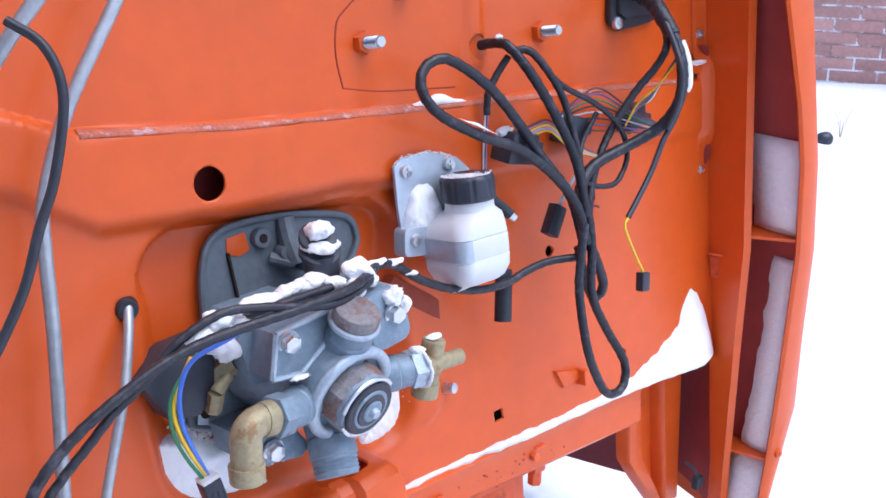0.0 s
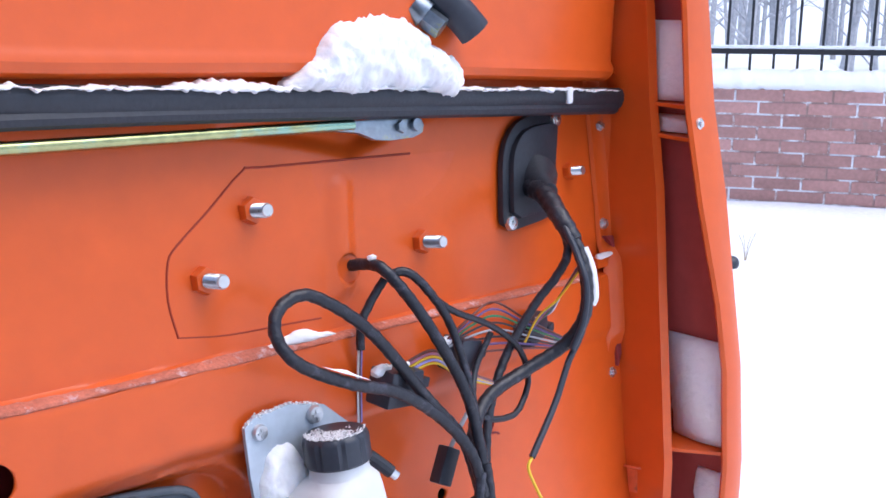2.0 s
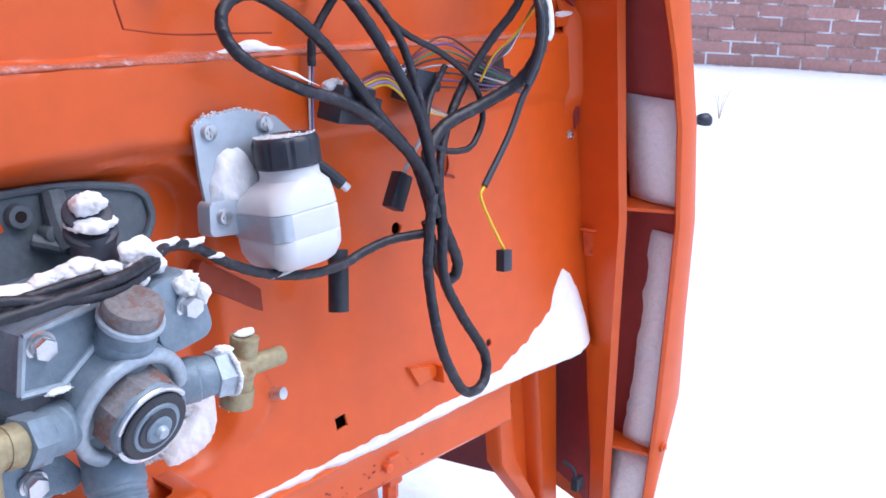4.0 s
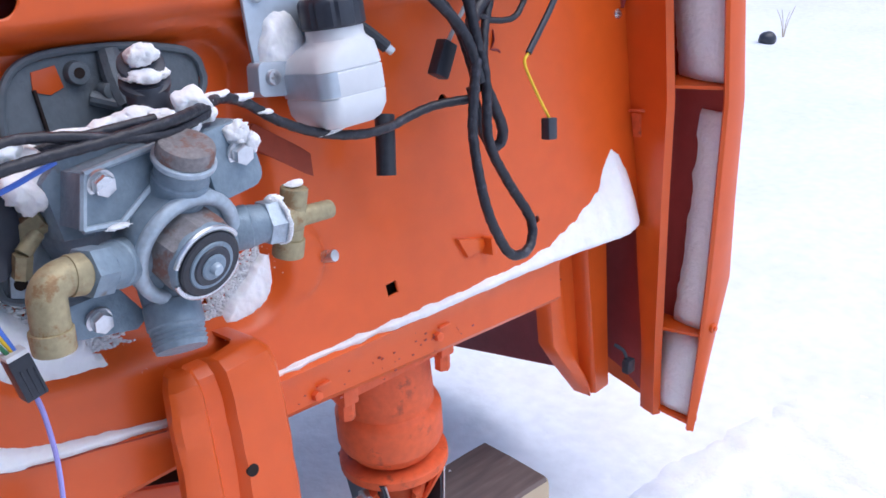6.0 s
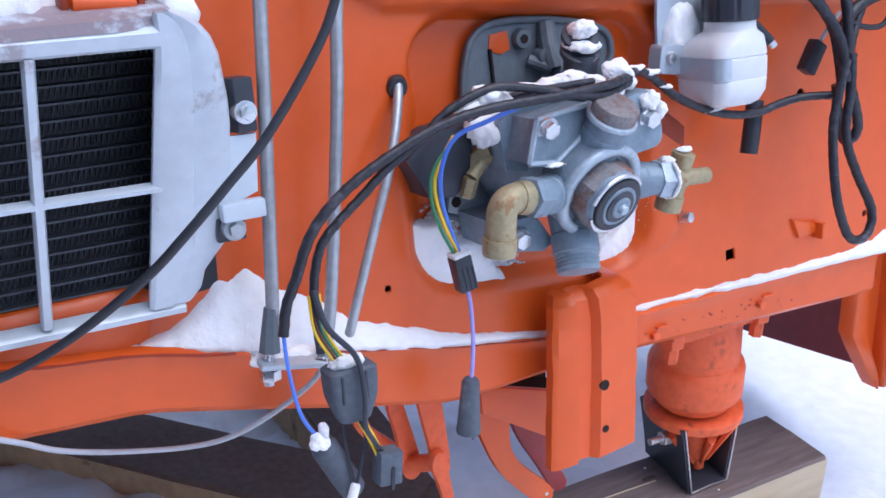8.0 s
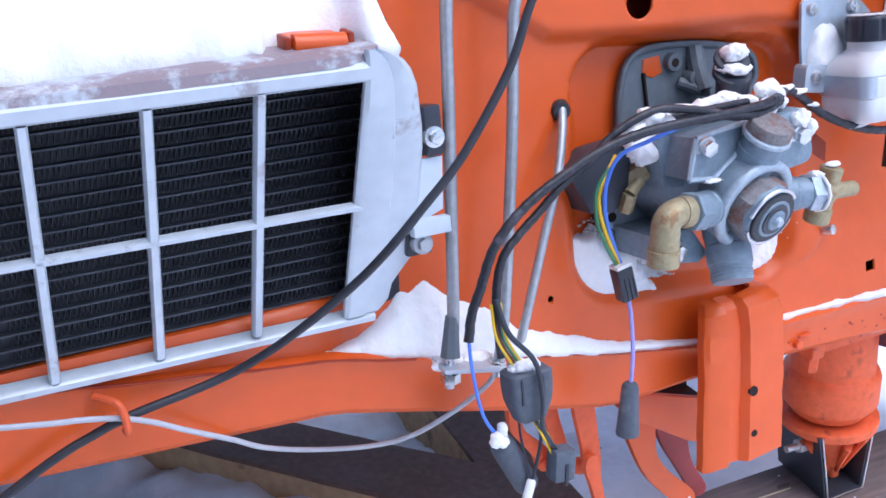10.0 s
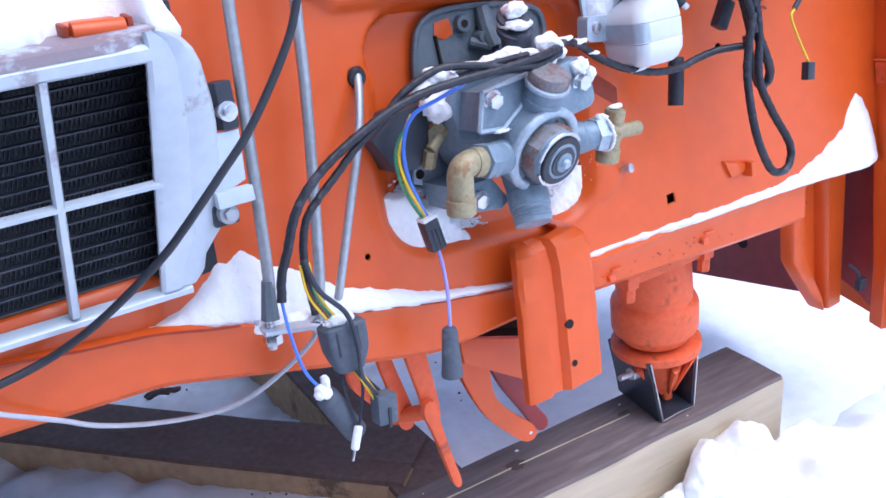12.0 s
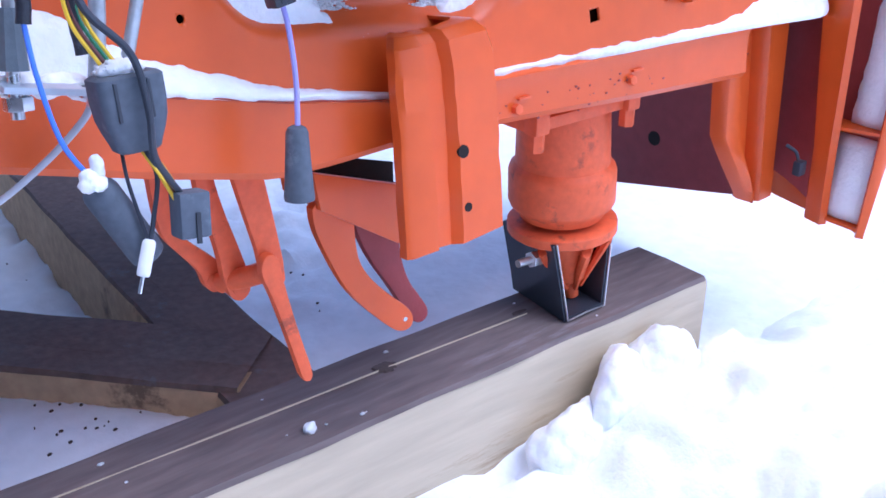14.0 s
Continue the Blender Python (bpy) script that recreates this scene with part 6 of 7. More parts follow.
cable("wire", [(0.136, 0.560, 0.100), (0.137, 0.526, 0.100), (0.143, 0.486, 0.100), (0.156, 0.460, 0.100)], 0.0017, BLUE, leads, "blue wire", 0, 8)
plug((0.158, 0.456, 0.097), (0.185, 0.400, 0.094), 0.0120, PLUGGREY, "dark plug body")
cable("wire", [(0.190, 0.474, 0.108), (0.193, 0.455, 0.112), (0.186, 0.43, 0.112), (0.180, 0.413, 0.112)], 0.0017, PLASTIC, leads, "", 0, 8)
cable("wire", [(0.178, 0.474, 0.100), (0.176, 0.455, 0.106), (0.178, 0.43, 0.110), (0.180, 0.413, 0.112)], 0.0013, PLASTIC, leads, "", 0, 8)
plug((0.1805, 0.4165, 0.112), (0.1715, 0.3940, 0.112), 0.0044, WHITE, "white insulated terminal")
cable("wire", [(0.1716, 0.3945, 0.112), (0.1672, 0.3835, 0.112)], 0.0013, STEEL, leads, "", 0, 6)
bm = B()
lofted = [(0.521, 0.038, 0.024), (0.519, 0.0425, 0.028), (0.505, 0.0425, 0.028), (0.494, 0.0405, 0.027), (0.486, 0.036, 0.025), (0.479, 0.031, 0.022), (0.474, 0.028, 0.020), (0.4725, 0.024, 0.018)]
loops = [[bm.verts.new((x, v, z)) for x, z in rounded(0.1865, 0.105, w2, h2, 0.0055, 4)] for v, w2, h2 in lofted]
for a, b in zip(loops, loops[1:]):
    for k in range(len(a)):
        bm.faces.new((a[k], a[(k + 1) % len(a)], b[(k + 1) % len(a)], b[k]))
bm.faces.new(loops[0][::-1])
bm.faces.new(loops[-1])
big_plug = part("plug", bm, PLUGGREY, leads, "large dark grey multi-pole plug")
for u in (0.1745, 0.1955):
    bm = B()
    box(bm, (u, 0.505, 0.1190), (0.0022, 0.024, 0.0025), bev=0.0006)
    part("rib", bm, PLASTIC, big_plug)
for k, mt in enumerate((YELLOW, BROWN, GREEN, YELLOW)):
    o = 0.003 * (k - 1.5)
    cable("wire", [(0.165 + o, 0.585, 0.100), (0.166 + o, 0.555, 0.103), (0.178 + o, 0.528, 0.105)], 0.0014, mt, leads, "", 0, 6)
    cable("wire", [(0.190 + o * 0.6, 0.475, 0.105), (0.197 + o * 0.6, 0.455, 0.114), (0.203 + o * 0.7, 0.436, 0.12)], 0.0013, mt, leads, "", 0, 6)
cable("cable", [(0.164, 0.590, 0.103), (0.169, 0.560, 0.112), (0.187, 0.533, 0.122), (0.190, 0.500, 0.126), (0.189, 0.472, 0.124), (0.196, 0.455, 0.122), (0.203, 0.443, 0.12)], 0.0027, PLASTIC, leads, "", 0.03, 10, 0.0020)
bm = B()
box(bm, (0.207, 0.428, 0.12), (0.021, 0.030, 0.018), Euler((0, 0, -0.12)).to_matrix(), 0.002)
plg = part("plug", bm, PLUGGREY, leads, "small dark block plug")
bm = B()
box(bm, (0.207, 0.420, 0.1295), (0.003, 0.02, 0.002), Euler((0, 0, -0.12)).to_matrix())
part("key_slot", bm, BLACK, plg)

# ---- rods, hose and cable on the left ----
rod1 = thing("shift_rod", at(0.14, 0.50, 0.05), "dull steel rod ending in a grey sleeve and stud", "rod", "rods before the panel")
cable("rod", [(0.26, 1.00, 0.09), (0.215, 0.95, 0.08), (0.180, 0.895, 0.06), (0.169, 0.849, 0.050), (0.160, 0.74, 0.050), (0.146, 0.565, 0.050), (0.140, 0.535, 0.050)], 0.0058, ROD, rod1, "", 0.02, 12)
cable("sleeve", [(0.1445, 0.565, 0.050), (0.1415, 0.545, 0.050), (0.139, 0.527, 0.050)], 0.0064, BASEGREY, rod1, "grey crimped sleeve", 0.03, 8, 0.0098)
bm = B()
cyl(bm, (0.138, 0.528, 0.05), (0.135, 0.497, 0.05), 0.0045, seg=12)
cyl(bm, (0.1375, 0.511, 0.05), (0.1367, 0.502, 0.05), 0.0095, seg=6, bev=0.001)
part("nut", bm, STEEL, rod1)
rod2 = thing("shift_rod", at(0.19, 0.50, 0.05), "long dull steel rod bent near its top", "rod", "rods before the panel")
cable("rod", [(0.335, 1.01, 0.045), (0.320, 0.982, 0.050), (0.267, 0.906, 0.050), (0.236, 0.84, 0.050), (0.229, 0.80, 0.050), (0.223, 0.735, 0.050), (0.212, 0.65, 0.050), (0.199, 0.56, 0.050), (0.188, 0.508, 0.050)], 0.0056, ROD, rod2, "", 0.02, 12)
bm = B()
cyl(bm, (0.186, 0.514, 0.05), (0.184, 0.496, 0.05), 0.0045, seg=12)
cyl(bm, (0.1855, 0.511, 0.05), (0.1845, 0.502, 0.05), 0.0095, seg=6, bev=0.001)
part("nut", bm, STEEL, rod2)
rod3 = thing("shift_rod", at(0.22, 0.53, 0.03), "thin steel rod coming out of a hole in the panel", "rod", "rods before the panel")
cable("rod", [(0.310, 0.745, -0.03), (0.302, 0.728, 0.005), (0.278, 0.672, 0.030), (0.250, 0.61, 0.040), (0.217, 0.535, 0.050), (0.213, 0.525, 0.05)], 0.0045, ROD, rod3, "", 0.02, 12)
bm = B()
rings(bm, (0.302, 0.728, -0.004), (0.3015, 0.7265, 0.007), [(0, 0.0105), (0.5, 0.0115), (1.0, 0.009)], 16)
part("grommet", bm, BLACK, rod3, "black rubber grommet")
bm = B()
box(bm, (0.160, 0.513, 0.045), (0.066, 0.005, 0.032), Euler((0.15, 0, -0.2)).to_matrix(), 0.002)
solo("clamp_plate", bm, BRACKET, "small frosted steel plate holding the rods", "plate")
hose = thing("black_hose", at(0.0, 0.56, 0.1), "black rubber hose slung across the radiator grille", "hose")
cable("hose", [(0.218, 0.972, 0.10), (0.235, 0.952, 0.115), (0.238, 0.918, 0.125), (0.222, 0.865, 0.125), (0.204, 0.83, 0.125), (0.182, 0.785, 0.125), (0.136, 0.725, 0.125), (0.098, 0.688, 0.122), (0.0665, 0.657, 0.115), (0.0459, 0.6289, 0.09), (0.0164, 0.6009, 0.067), (-0.0136, 0.5762, 0.045), (-0.0437, 0.5576, 0.028), (-0.0785, 0.546, 0.020), (-0.1425, 0.536, 0.020), (-0.1764, 0.5265, 0.020), (-0.21, 0.514, 0.020), (-0.30, 0.47, 0.015), (-0.45, 0.42, 0.01)], 0.0036, BLACK, hose, "", 0.02, 14, 0.0040)
gcab = thing("grey_cable", at(0.0, 0.47, 0.08), "grey sheathed cable sagging below the cross member", "cable")
cable("cable", [(-0.5, 0.59, 0.03), (-0.3, 0.566, 0.03), (-0.2065, 0.5502, 0.03), (-0.1823, 0.5466, 0.03), (-0.1525, 0.5398, 0.03), (-0.1265, 0.5275, 0.026), (-0.0995, 0.510, 0.02), (-0.062, 0.4866, 0.010), (-0.030, 0.463, -0.005), (0.023, 0.433, -0.035), (0.079, 0.4225, -0.03), (0.115, 0.431, -0.01), (0.149, 0.458, 0.02), (0.177, 0.488, 0.045), (0.185, 0.505, 0.05)], 0.0025, GREYW, gcab, "", 0.02, 12)
bm = B()
tube(bm, [(-0.148, 0.520, 0.010), (-0.148, 0.528, 0.034), (-0.149, 0.545, 0.037), (-0.153, 0.555, 0.034), (-0.168, 0.557, 0.012)], 0.0033, 8, 4)
part("cable_hook", bm, RUSTY, gcab, "bent orange hook")

# ---- radiator and its grille ----
def gp(x, z, out=0.0):
    """A point of the leaning grille plane."""
    return Vector((x, 0.669 + 0.235 * (0.797 - z) - out, z))


grille = thing("radiator_grille", (-0.3, 0.70, 0.56), "silver-grey pressed radiator grille with rectangular openings", "grille")
BARS = [0.0660 - 0.0835 * k for k in range(11)]


def strip(a, b, width, depth, side):
    """A flat bar with rounded front edges between two points of the grille."""
    bm = B()
    d = (b - a).normalized()
    nrm = d.cross(side).normalized()
    if nrm.y > 0:
        nrm = -nrm
    rows = []
    for p in (a, a.lerp(b, 0.5), b):
        rows.append([p + side * (-width / 2) - nrm * depth, p + side * (-width / 2) + nrm * 0.0, p + side * (-width * 0.3) + nrm * 0.003, p + side * (width * 0.3) + nrm * 0.003, p + side * (width / 2), p + side * (width / 2) - nrm * depth])
    loft(bm, rows)
    return bm


for k, x in enumerate(BARS[1:-1]):
    a, b = gp(x - 0.0005 * 0, 0.800), gp(x - 0.010, 0.576)
    part("vertical_bar", strip(a, b, 0.0088, 0.005, Vector((1, 0, 0))), GRILLE, grille, m=ONE)
up = (gp(0, 0.8) - gp(0, 0.7)).normalized()
part("cross_bar", strip(gp(-0.77, 0.699), gp(0.066, 0.6855), 0.0062, 0.005, up), GRILLE, grille, m=ONE)
part("top_rail", strip(gp(-0.77, 0.812), gp(0.070, 0.8052), 0.016, 0.008, up), GRILLE, grille, "silver top rail", m=ONE)
part("bottom_rail", strip(gp(-0.77, 0.579), gp(0.082, 0.5665), 0.0095, 0.012, up), GRILLE, grille, m=ONE)
# right cheek, folded back and rounded at the top corner
bm = B()
rows = []
CHEEK = [(0.572, 0.089), (0.583, 0.098), (0.599, 0.101), (0.614, 0.112), (0.627, 0.122), (0.73, 0.122), (0.751, 0.120), (0.767, 0.117), (0.788, 0.113), (0.802, 0.107), (0.811, 0.100), (0.818, 0.090), (0.8235, 0.077)]
for z in (0.572, 0.583, 0.599, 0.614, 0.627, 0.64, 0.68, 0.73, 0.751, 0.767, 0.778, 0.788, 0.796, 0.802, 0.807, 0.811, 0.815, 0.818, 0.821, 0.8235):
    e = lerp(z, CHEEK)
    i = 0.066 - 0.06 * (0.797 - min(z, 0.797))
    d = e - i
    rows.append([gp(i, z, -0.005), gp(i, z, 0.0), gp(i + 0.08 * d, z, 0.003), gp(i + 0.50 * d, z, 0.003), gp(i + 0.54 * d, z, -0.001), gp(i + 0.66 * d, z, 0.0), gp(e - 0.16 * d, z, 0.001), gp(e - 0.06 * d, z, -0.001), gp(e, z, -0.006), gp(e + 0.006, z - 0.002, -0.04), gp(e + 0.007, z - 0.003, -0.07)])
loft(bm, rows)
part("cheek", bm, GRILLE, grille, "silver cheek with a folded edge", m=ONE)
bm = B()
rows = []
for x in list(np.arange(-0.77, 0.0501, 0.03)) + [0.056, 0.064, 0.072, 0.080]:
    o = 0.004 * step(0.05, 0.066, x)
    rows.append([gp(x, 0.812, 0.002 - o), gp(x, 0.820, -0.002 - o), gp(x, 0.8235, -0.012), gp(x, 0.8235, -0.04), gp(x, 0.8215, -0.075)])
loft(bm, rows)
part("top_flange", bm, DIRTY, grille, "frosted top flange", m=ONE)

radiator = thing("radiator", (-0.35, 0.775, 0.56), "black finned radiator core behind the grille", "radiator")
bm = B()
box(bm, (-0.35, 0.775, 0.675), (0.94, 0.05, 0.31), bev=0.003)
part("core", bm, CORE, radiator, m=ONE)
for k in range(17):
    bm = B()
    z = 0.8065 - k * 0.0133
    rows = []
    pts = []
    for i in range(150):
        x = -0.22 + i * 0.0021
        pts.append((x, z + (0.0047 if i % 2 else -0.0047)))
    fin = [(x, 0.7485, zz) for x, zz in pts]
    loft(bm, [[(x, 0.7455, zz + 0.0006) for x, zz in pts], [(x, 0.7500, zz + 0.0006) for x, zz in pts]])
    loft(bm, [[(x, 0.7455, zz - 0.0006) for x, zz in pts], [(x, 0.7455, zz + 0.0006) for x, zz in pts]])
    part("fin", bm, FIN, radiator, m=ONE)
    bm = B()
    box(bm, (-0.35, 0.7480, z - 0.00665), (0.9, 0.010, 0.0019), bev=0.0006)
    part("cooling_tube", bm, FIN, radiator, m=ONE)
bm = B()
rows = []
for x in np.arange(-0.8, 0.1201, 0.02):
    e = 0.022 * step(0.02, 0.09, x)
    rows.append([(x, 0.735 + e, 0.505 - 0.03 * x), (x, 0.7345 + e, 0.560 - 0.01 * x), (x, 0.7365 + e, 0.575), (x, 0.741 + e, 0.5830), (x, 0.747 + e, 0.5865 + 0.02 * x), (x, 0.790 + e, 0.5865 + 0.02 * x)])
loft(bm, rows)
thicken(bm, 0.003)
part("radiator_sill", bm, ORANGE, cab, "orange sill below the radiator", m=ONE)
bm = B()
cyl(bm, (0.019, 0.698, 0.8265), (0.062, 0.698, 0.8235), 0.0085, seg=20, bev=0.001)
box(bm, (0.040, 0.716, 0.824), (0.046, 0.03, 0.012), Euler((0, 0.07, 0)).to_matrix(), 0.003)
hinge = part("hinge", bm, ORANGE, cab, "orange hinge barrel over the grille", m=ONE)
for x, z in ((0.0145, 0.822), (0.0668, 0.8205)):
    bm = B()
    box(bm, (x, 0.706, z), (0.005, 0.022, 0.022), bev=0.002)
    part("hinge_ear", bm, STRAP, hinge, "dull brown-orange ear", m=ONE)
# grille brackets and bolts on the right edge
brs = thing("grille_bracket", at(0.135, 0.64, 0.04), "black and white sheet brackets holding the grille edge", "bracket")
bm = B()
box(bm, (0.139, 0.737, 0.050), (0.018, 0.044, 0.02), Euler((0, 0.2, 0)).to_matrix(), 0.003)
part("black_bracket", bm, PLASTIC, brs, "black bracket capped with snow")
bm = B()
prism(bm, [(0.118, 0.714), (0.148, 0.714), (0.144, 0.667), (0.112, 0.655)], 0.052, 0.056, 0.001)
part("white_plate", bm, GRILLE, brs)
bm = B()
box(bm, (0.128, 0.655, 0.060), (0.036, 0.015, 0.012), bev=0.002)
part("foot", bm, GRILLE, brs)
for u, v, w in ((0.139, 0.732, 0.060), (0.120, 0.640, 0.056)):
    bm = B()
    cyl(bm, (u, v, w - 0.008), (u, v, w + 0.004), 0.0095, seg=18, bev=0.001)
    cyl(bm, (u, v, w + 0.004), (u, v, w + 0.010), 0.0062, seg=6, bev=0.001)
    part("bolt", bm, STEEL if v > 0.7 else ROD, brs)
bm = B()
box(bm, (0.120, 0.640, 0.046), (0.024, 0.024, 0.008), bev=0.002)
part("pad", bm, PLASTIC, brs)
# wiper linkage rod under the seal
wip = thing("wiper_link", at(0.6, 1.025, 0.02), "yellow-zinc wiper linkage rod with a bolted fork end", "wiper linkage")
cable("link_rod", [(-0.3, 1.075, 0.03), (0.2, 1.058, 0.030), (0.473, 1.046, 0.030), (0.659, 1.0385, 0.030), (0.742, 1.035, 0.030)], 0.0052, YZINC, wip, "", 0, 12)
bm = B()
prism(bm, [(0.722, 1.0405), (0.752, 1.038), (0.785, 1.0375), (0.815, 1.0375), (0.827, 1.034), (0.830, 1.027), (0.827, 1.020), (0.815, 1.0165), (0.785, 1.0165), (0.766, 1.019), (0.748, 1.027), (0.722, 1.031)], 0.026, 0.032, 0.001)
part("fork_end", bm, FORGED, wip)
for u in (0.798, 0.817):
    bm = B()
    cyl(bm, (u, 1.028, 0.030), (u, 1.028, 0.037), 0.0062, seg=6 if u < 0.81 else 16, bev=0.001)
    part("nut", bm, FORGED, wip)
bm = B()
prism(bm, [(0.762, 1.044), (0.80, 1.050), (0.832, 1.044), (0.83, 1.030), (0.79, 1.028)], 0.018, 0.028, 0.002)
part("crank", bm, PLASTIC, wip)
# hatch catch above the seal
catch = thing("hatch_catch", at(0.82, 1.10, 0.04), "dark rubber hatch catch with a steel nut", "catch")
bm = B()
tube(bm, [(0.842, 1.148, 0.055), (0.860, 1.126, 0.065), (0.874, 1.107, 0.07)], 0.016, 12, 4, flat=0.8)
part("rubber_block", bm, PLASTIC, catch)
bm = B()
cyl(bm, (0.826, 1.128, 0.05), (0.836, 1.112, 0.064), 0.011, seg=6, bev=0.001)
cyl(bm, (0.820, 1.137, 0.045), (0.828, 1.126, 0.052), 0.014, seg=18, bev=0.001)
part("nut", bm, FORGED, catch)

# ---- snow caught on the cab ----
def bank(us, high, front, seed):
    """Snow resting on the ledge and packed against the panel."""
    bm = B()
    rows = []
    for u in us:
        b = lerp(u, LEDGE)
        n1 = noise.noise(Vector((u * 30, seed, 0))) + 0.5 * noise.noise(Vector((u * 90, seed, 2)))
        h = lerp(u, high) * (1 + 0.10 * n1) + 0.0012 * n1
        f = lerp(u, front) + 0.003 * n1
        pw = max(-0.008, panel_w(u, b + 0.03))
        row = []
        for j in range(15):
            s = j / 14
            v = b + 0.002 + h * (1 - s) ** 1.15
            w = -0.006 + (f + 0.006) * (s ** 0.8)
            d = 0.0022 * noise.noise(Vector((u * 55, v * 55, seed))) + 0.0012 * noise.noise(Vector((u * 160, v * 160, seed)))
            row.append((u, v + d * 0.4, pw + w + d + 0.004 * math.sin(math.pi * s)))
        row.append((u, b - 0.003, pw + f - 0.002))
        row.append((u, b - 0.003, -0.006))
        rows.append(row)
    loft(bm, rows)
    return bm


solo("snow_on_ledge", bank(np.arange(0.545, 1.120, 0.004), [(0.545, 0.004), (0.62, 0.006), (0.70, 0.0075), (0.80, 0.008), (0.90, 0.011), (0.93, 0.017), (0.975, 0.031), (1.02, 0.051), (1.05, 0.070), (1.066, 0.098), (1.078, 0.130), (1.086, 0.134), (1.098, 0.116), (1.110, 0.094), (1.120, 0.050)], [(0.545, 0.006), (0.9, 0.008), (1.0, 0.014), (1.08, 0.026), (1.10, 0.018), (1.120, 0.008)], 2.0), SNOW, "strip of snow along the lower panel ledge", "snow", PM, kind="stuff")
solo("snow_drift", bank(np.arange(0.020, 0.46, 0.004), [(0.020, 0.0005), (0.05, 0.002), (0.072, 0.014), (0.085, 0.025), (0.096, 0.037), (0.1116, 0.057), (0.1257, 0.068), (0.145, 0.076), (0.163, 0.074), (0.182, 0.068), (0.193, 0.064), (0.211, 0.051), (0.225, 0.038), (0.2365, 0.030), (0.257, 0.028), (0.29, 0.021), (0.324, 0.013), (0.369, 0.008), (0.42, 0.006), (0.46, 0.003)], [(0.020, 0.003), (0.06, 0.010), (0.1, 0.018), (0.2, 0.018), (0.46, 0.008)], 5.0), SNOW, "rounded snow drift on the ledge behind the rods", "snow", PM, kind="stuff")


def fill(outer, inner, w, seed):
    """Flat snow filling a corner of the pressed recess."""
    a, b = spline([(*p, 0) for p in outer], 12), spline([(*p, 0) for p in inner], 12)
    bm = B()
    rows = []
    for i in range(len(a)):
        p, q = a[i], b[min(i, len(b) - 1)]
        row = []
        for j in range(21):
            s = j / 20
            r = p.lerp(q, s * (1 + 0.22 * noise.noise(p * 60 + Vector((seed, 0, 0))) + 0.05 * noise.noise(p * 160 + Vector((0, seed, 0)))))
            r += Vector((noise.noise(r * 130), noise.noise(r * 130 + Vector((5, 0, 0))), 0)) * 0.0022 * s
            h = w + 0.002 * noise.noise(r * 60 + Vector((0, seed, 0))) + 0.0012 * noise.noise(r * 190)
            row.append((r.x, r.y, h - 0.018 * step(0.72, 1.0, s) - 0.002 * step(0.08, 0.0, s)))
        rows.append(row)
    loft(bm, rows)
    return bm


solo("snow_in_recess", fill([(0.305, 0.594), (0.302, 0.565), (0.307, 0.540), (0.325, 0.524), (0.36, 0.517), (0.412, 0.512)], [(0.312, 0.597), (0.336, 0.594), (0.366, 0.583), (0.392, 0.566), (0.404, 0.546), (0.414, 0.522)], -0.006, 1.0), SNOW, "snow lying in the pressed recess under the valve", "snow", PM, kind="stuff")
solo("snow_in_recess", fill([(0.588, 0.560), (0.586, 0.535), (0.578, 0.514), (0.562, 0.504), (0.53, 0.505)], [(0.582, 0.561), (0.566, 0.556), (0.548, 0.545), (0.534, 0.530), (0.524, 0.509)], -0.010, 4.0), SNOW, "snow lying in the pressed recess below the valve port", "snow", PM, kind="stuff")
bm = B()
rnd = random.Random(5)
for k in range(220):
    u = rnd.uniform(0.39, 0.55)
    lump(bm, at(u, (vv := 0.512 + abs(rnd.gauss(0, 0.016))), panel_w(u, vv) + 0.0005), (rnd.uniform(0.001, 0.003), 0.002, rnd.uniform(0.001, 0.003)), 0.5, k, 200, 1)
spots = []
for line, spread in (([(0.336, 0.594), (0.366, 0.583), (0.392, 0.566), (0.404, 0.546), (0.414, 0.522), (0.430, 0.512)], 0.010), ([(0.592, 0.562), (0.570, 0.556), (0.545, 0.545), (0.528, 0.530), (0.512, 0.508)], 0.008)):
    path = spline([(*p, 0) for p in line], 10)
    for k in range(1100):
        q = rnd.choice(path) + Vector((rnd.gauss(0.002, spread), rnd.gauss(0, spread), 0))
        spots.append(at(q.x, q.y, max(-0.020, panel_w(q.x, q.y)) + 0.0008))
grains(bm, spots, 0.0006, 0.0022, 6)
solo("snow_grains", bm, SNOW, "scattered snow grains in the recess", "snow", ONE, kind="stuff")
bm = B()
rows = []
for u in np.arange(0.285, 1.104, 0.004):
    b = lerp(u, BEAD)
    base_w = panel_w(u, b + 0.012)
    low_w = panel_w(u, b - 0.012)
    j = 0.0006 * noise.noise(Vector((u * 120, 0, 0)))
    t = 0.6 + 0.4 * max(0.0, min(1.0, 0.5 + noise.noise(Vector((u * 9, 4, 0)))))
    rows.append([(u, b + 0.0062 * t + j, base_w - 0.002), (u, b + 0.0048 * t + j, base_w * 0.6 + low_w * 0.4 + 0.003), (u, b + 0.0015 + j, base_w * 0.3 + low_w * 0.7 + 0.0036), (u, b - 0.0015 + j, low_w + 0.0036), (u, b - 0.0032 * t - j, low_w + 0.0022), (u, b - 0.0045 * t + 2 * j, low_w - 0.002)])
loft(bm, rows)
bm.transform(PM)
solo("frost_on_bead", bm, FROST, "thin dirty frost along the panel bead", "frost", ONE, kind="stuff")
bm = B()
crumble(bm, at(1.122, 0.846, 0.014), (0.020, 0.006, 0.004), 24, 3)
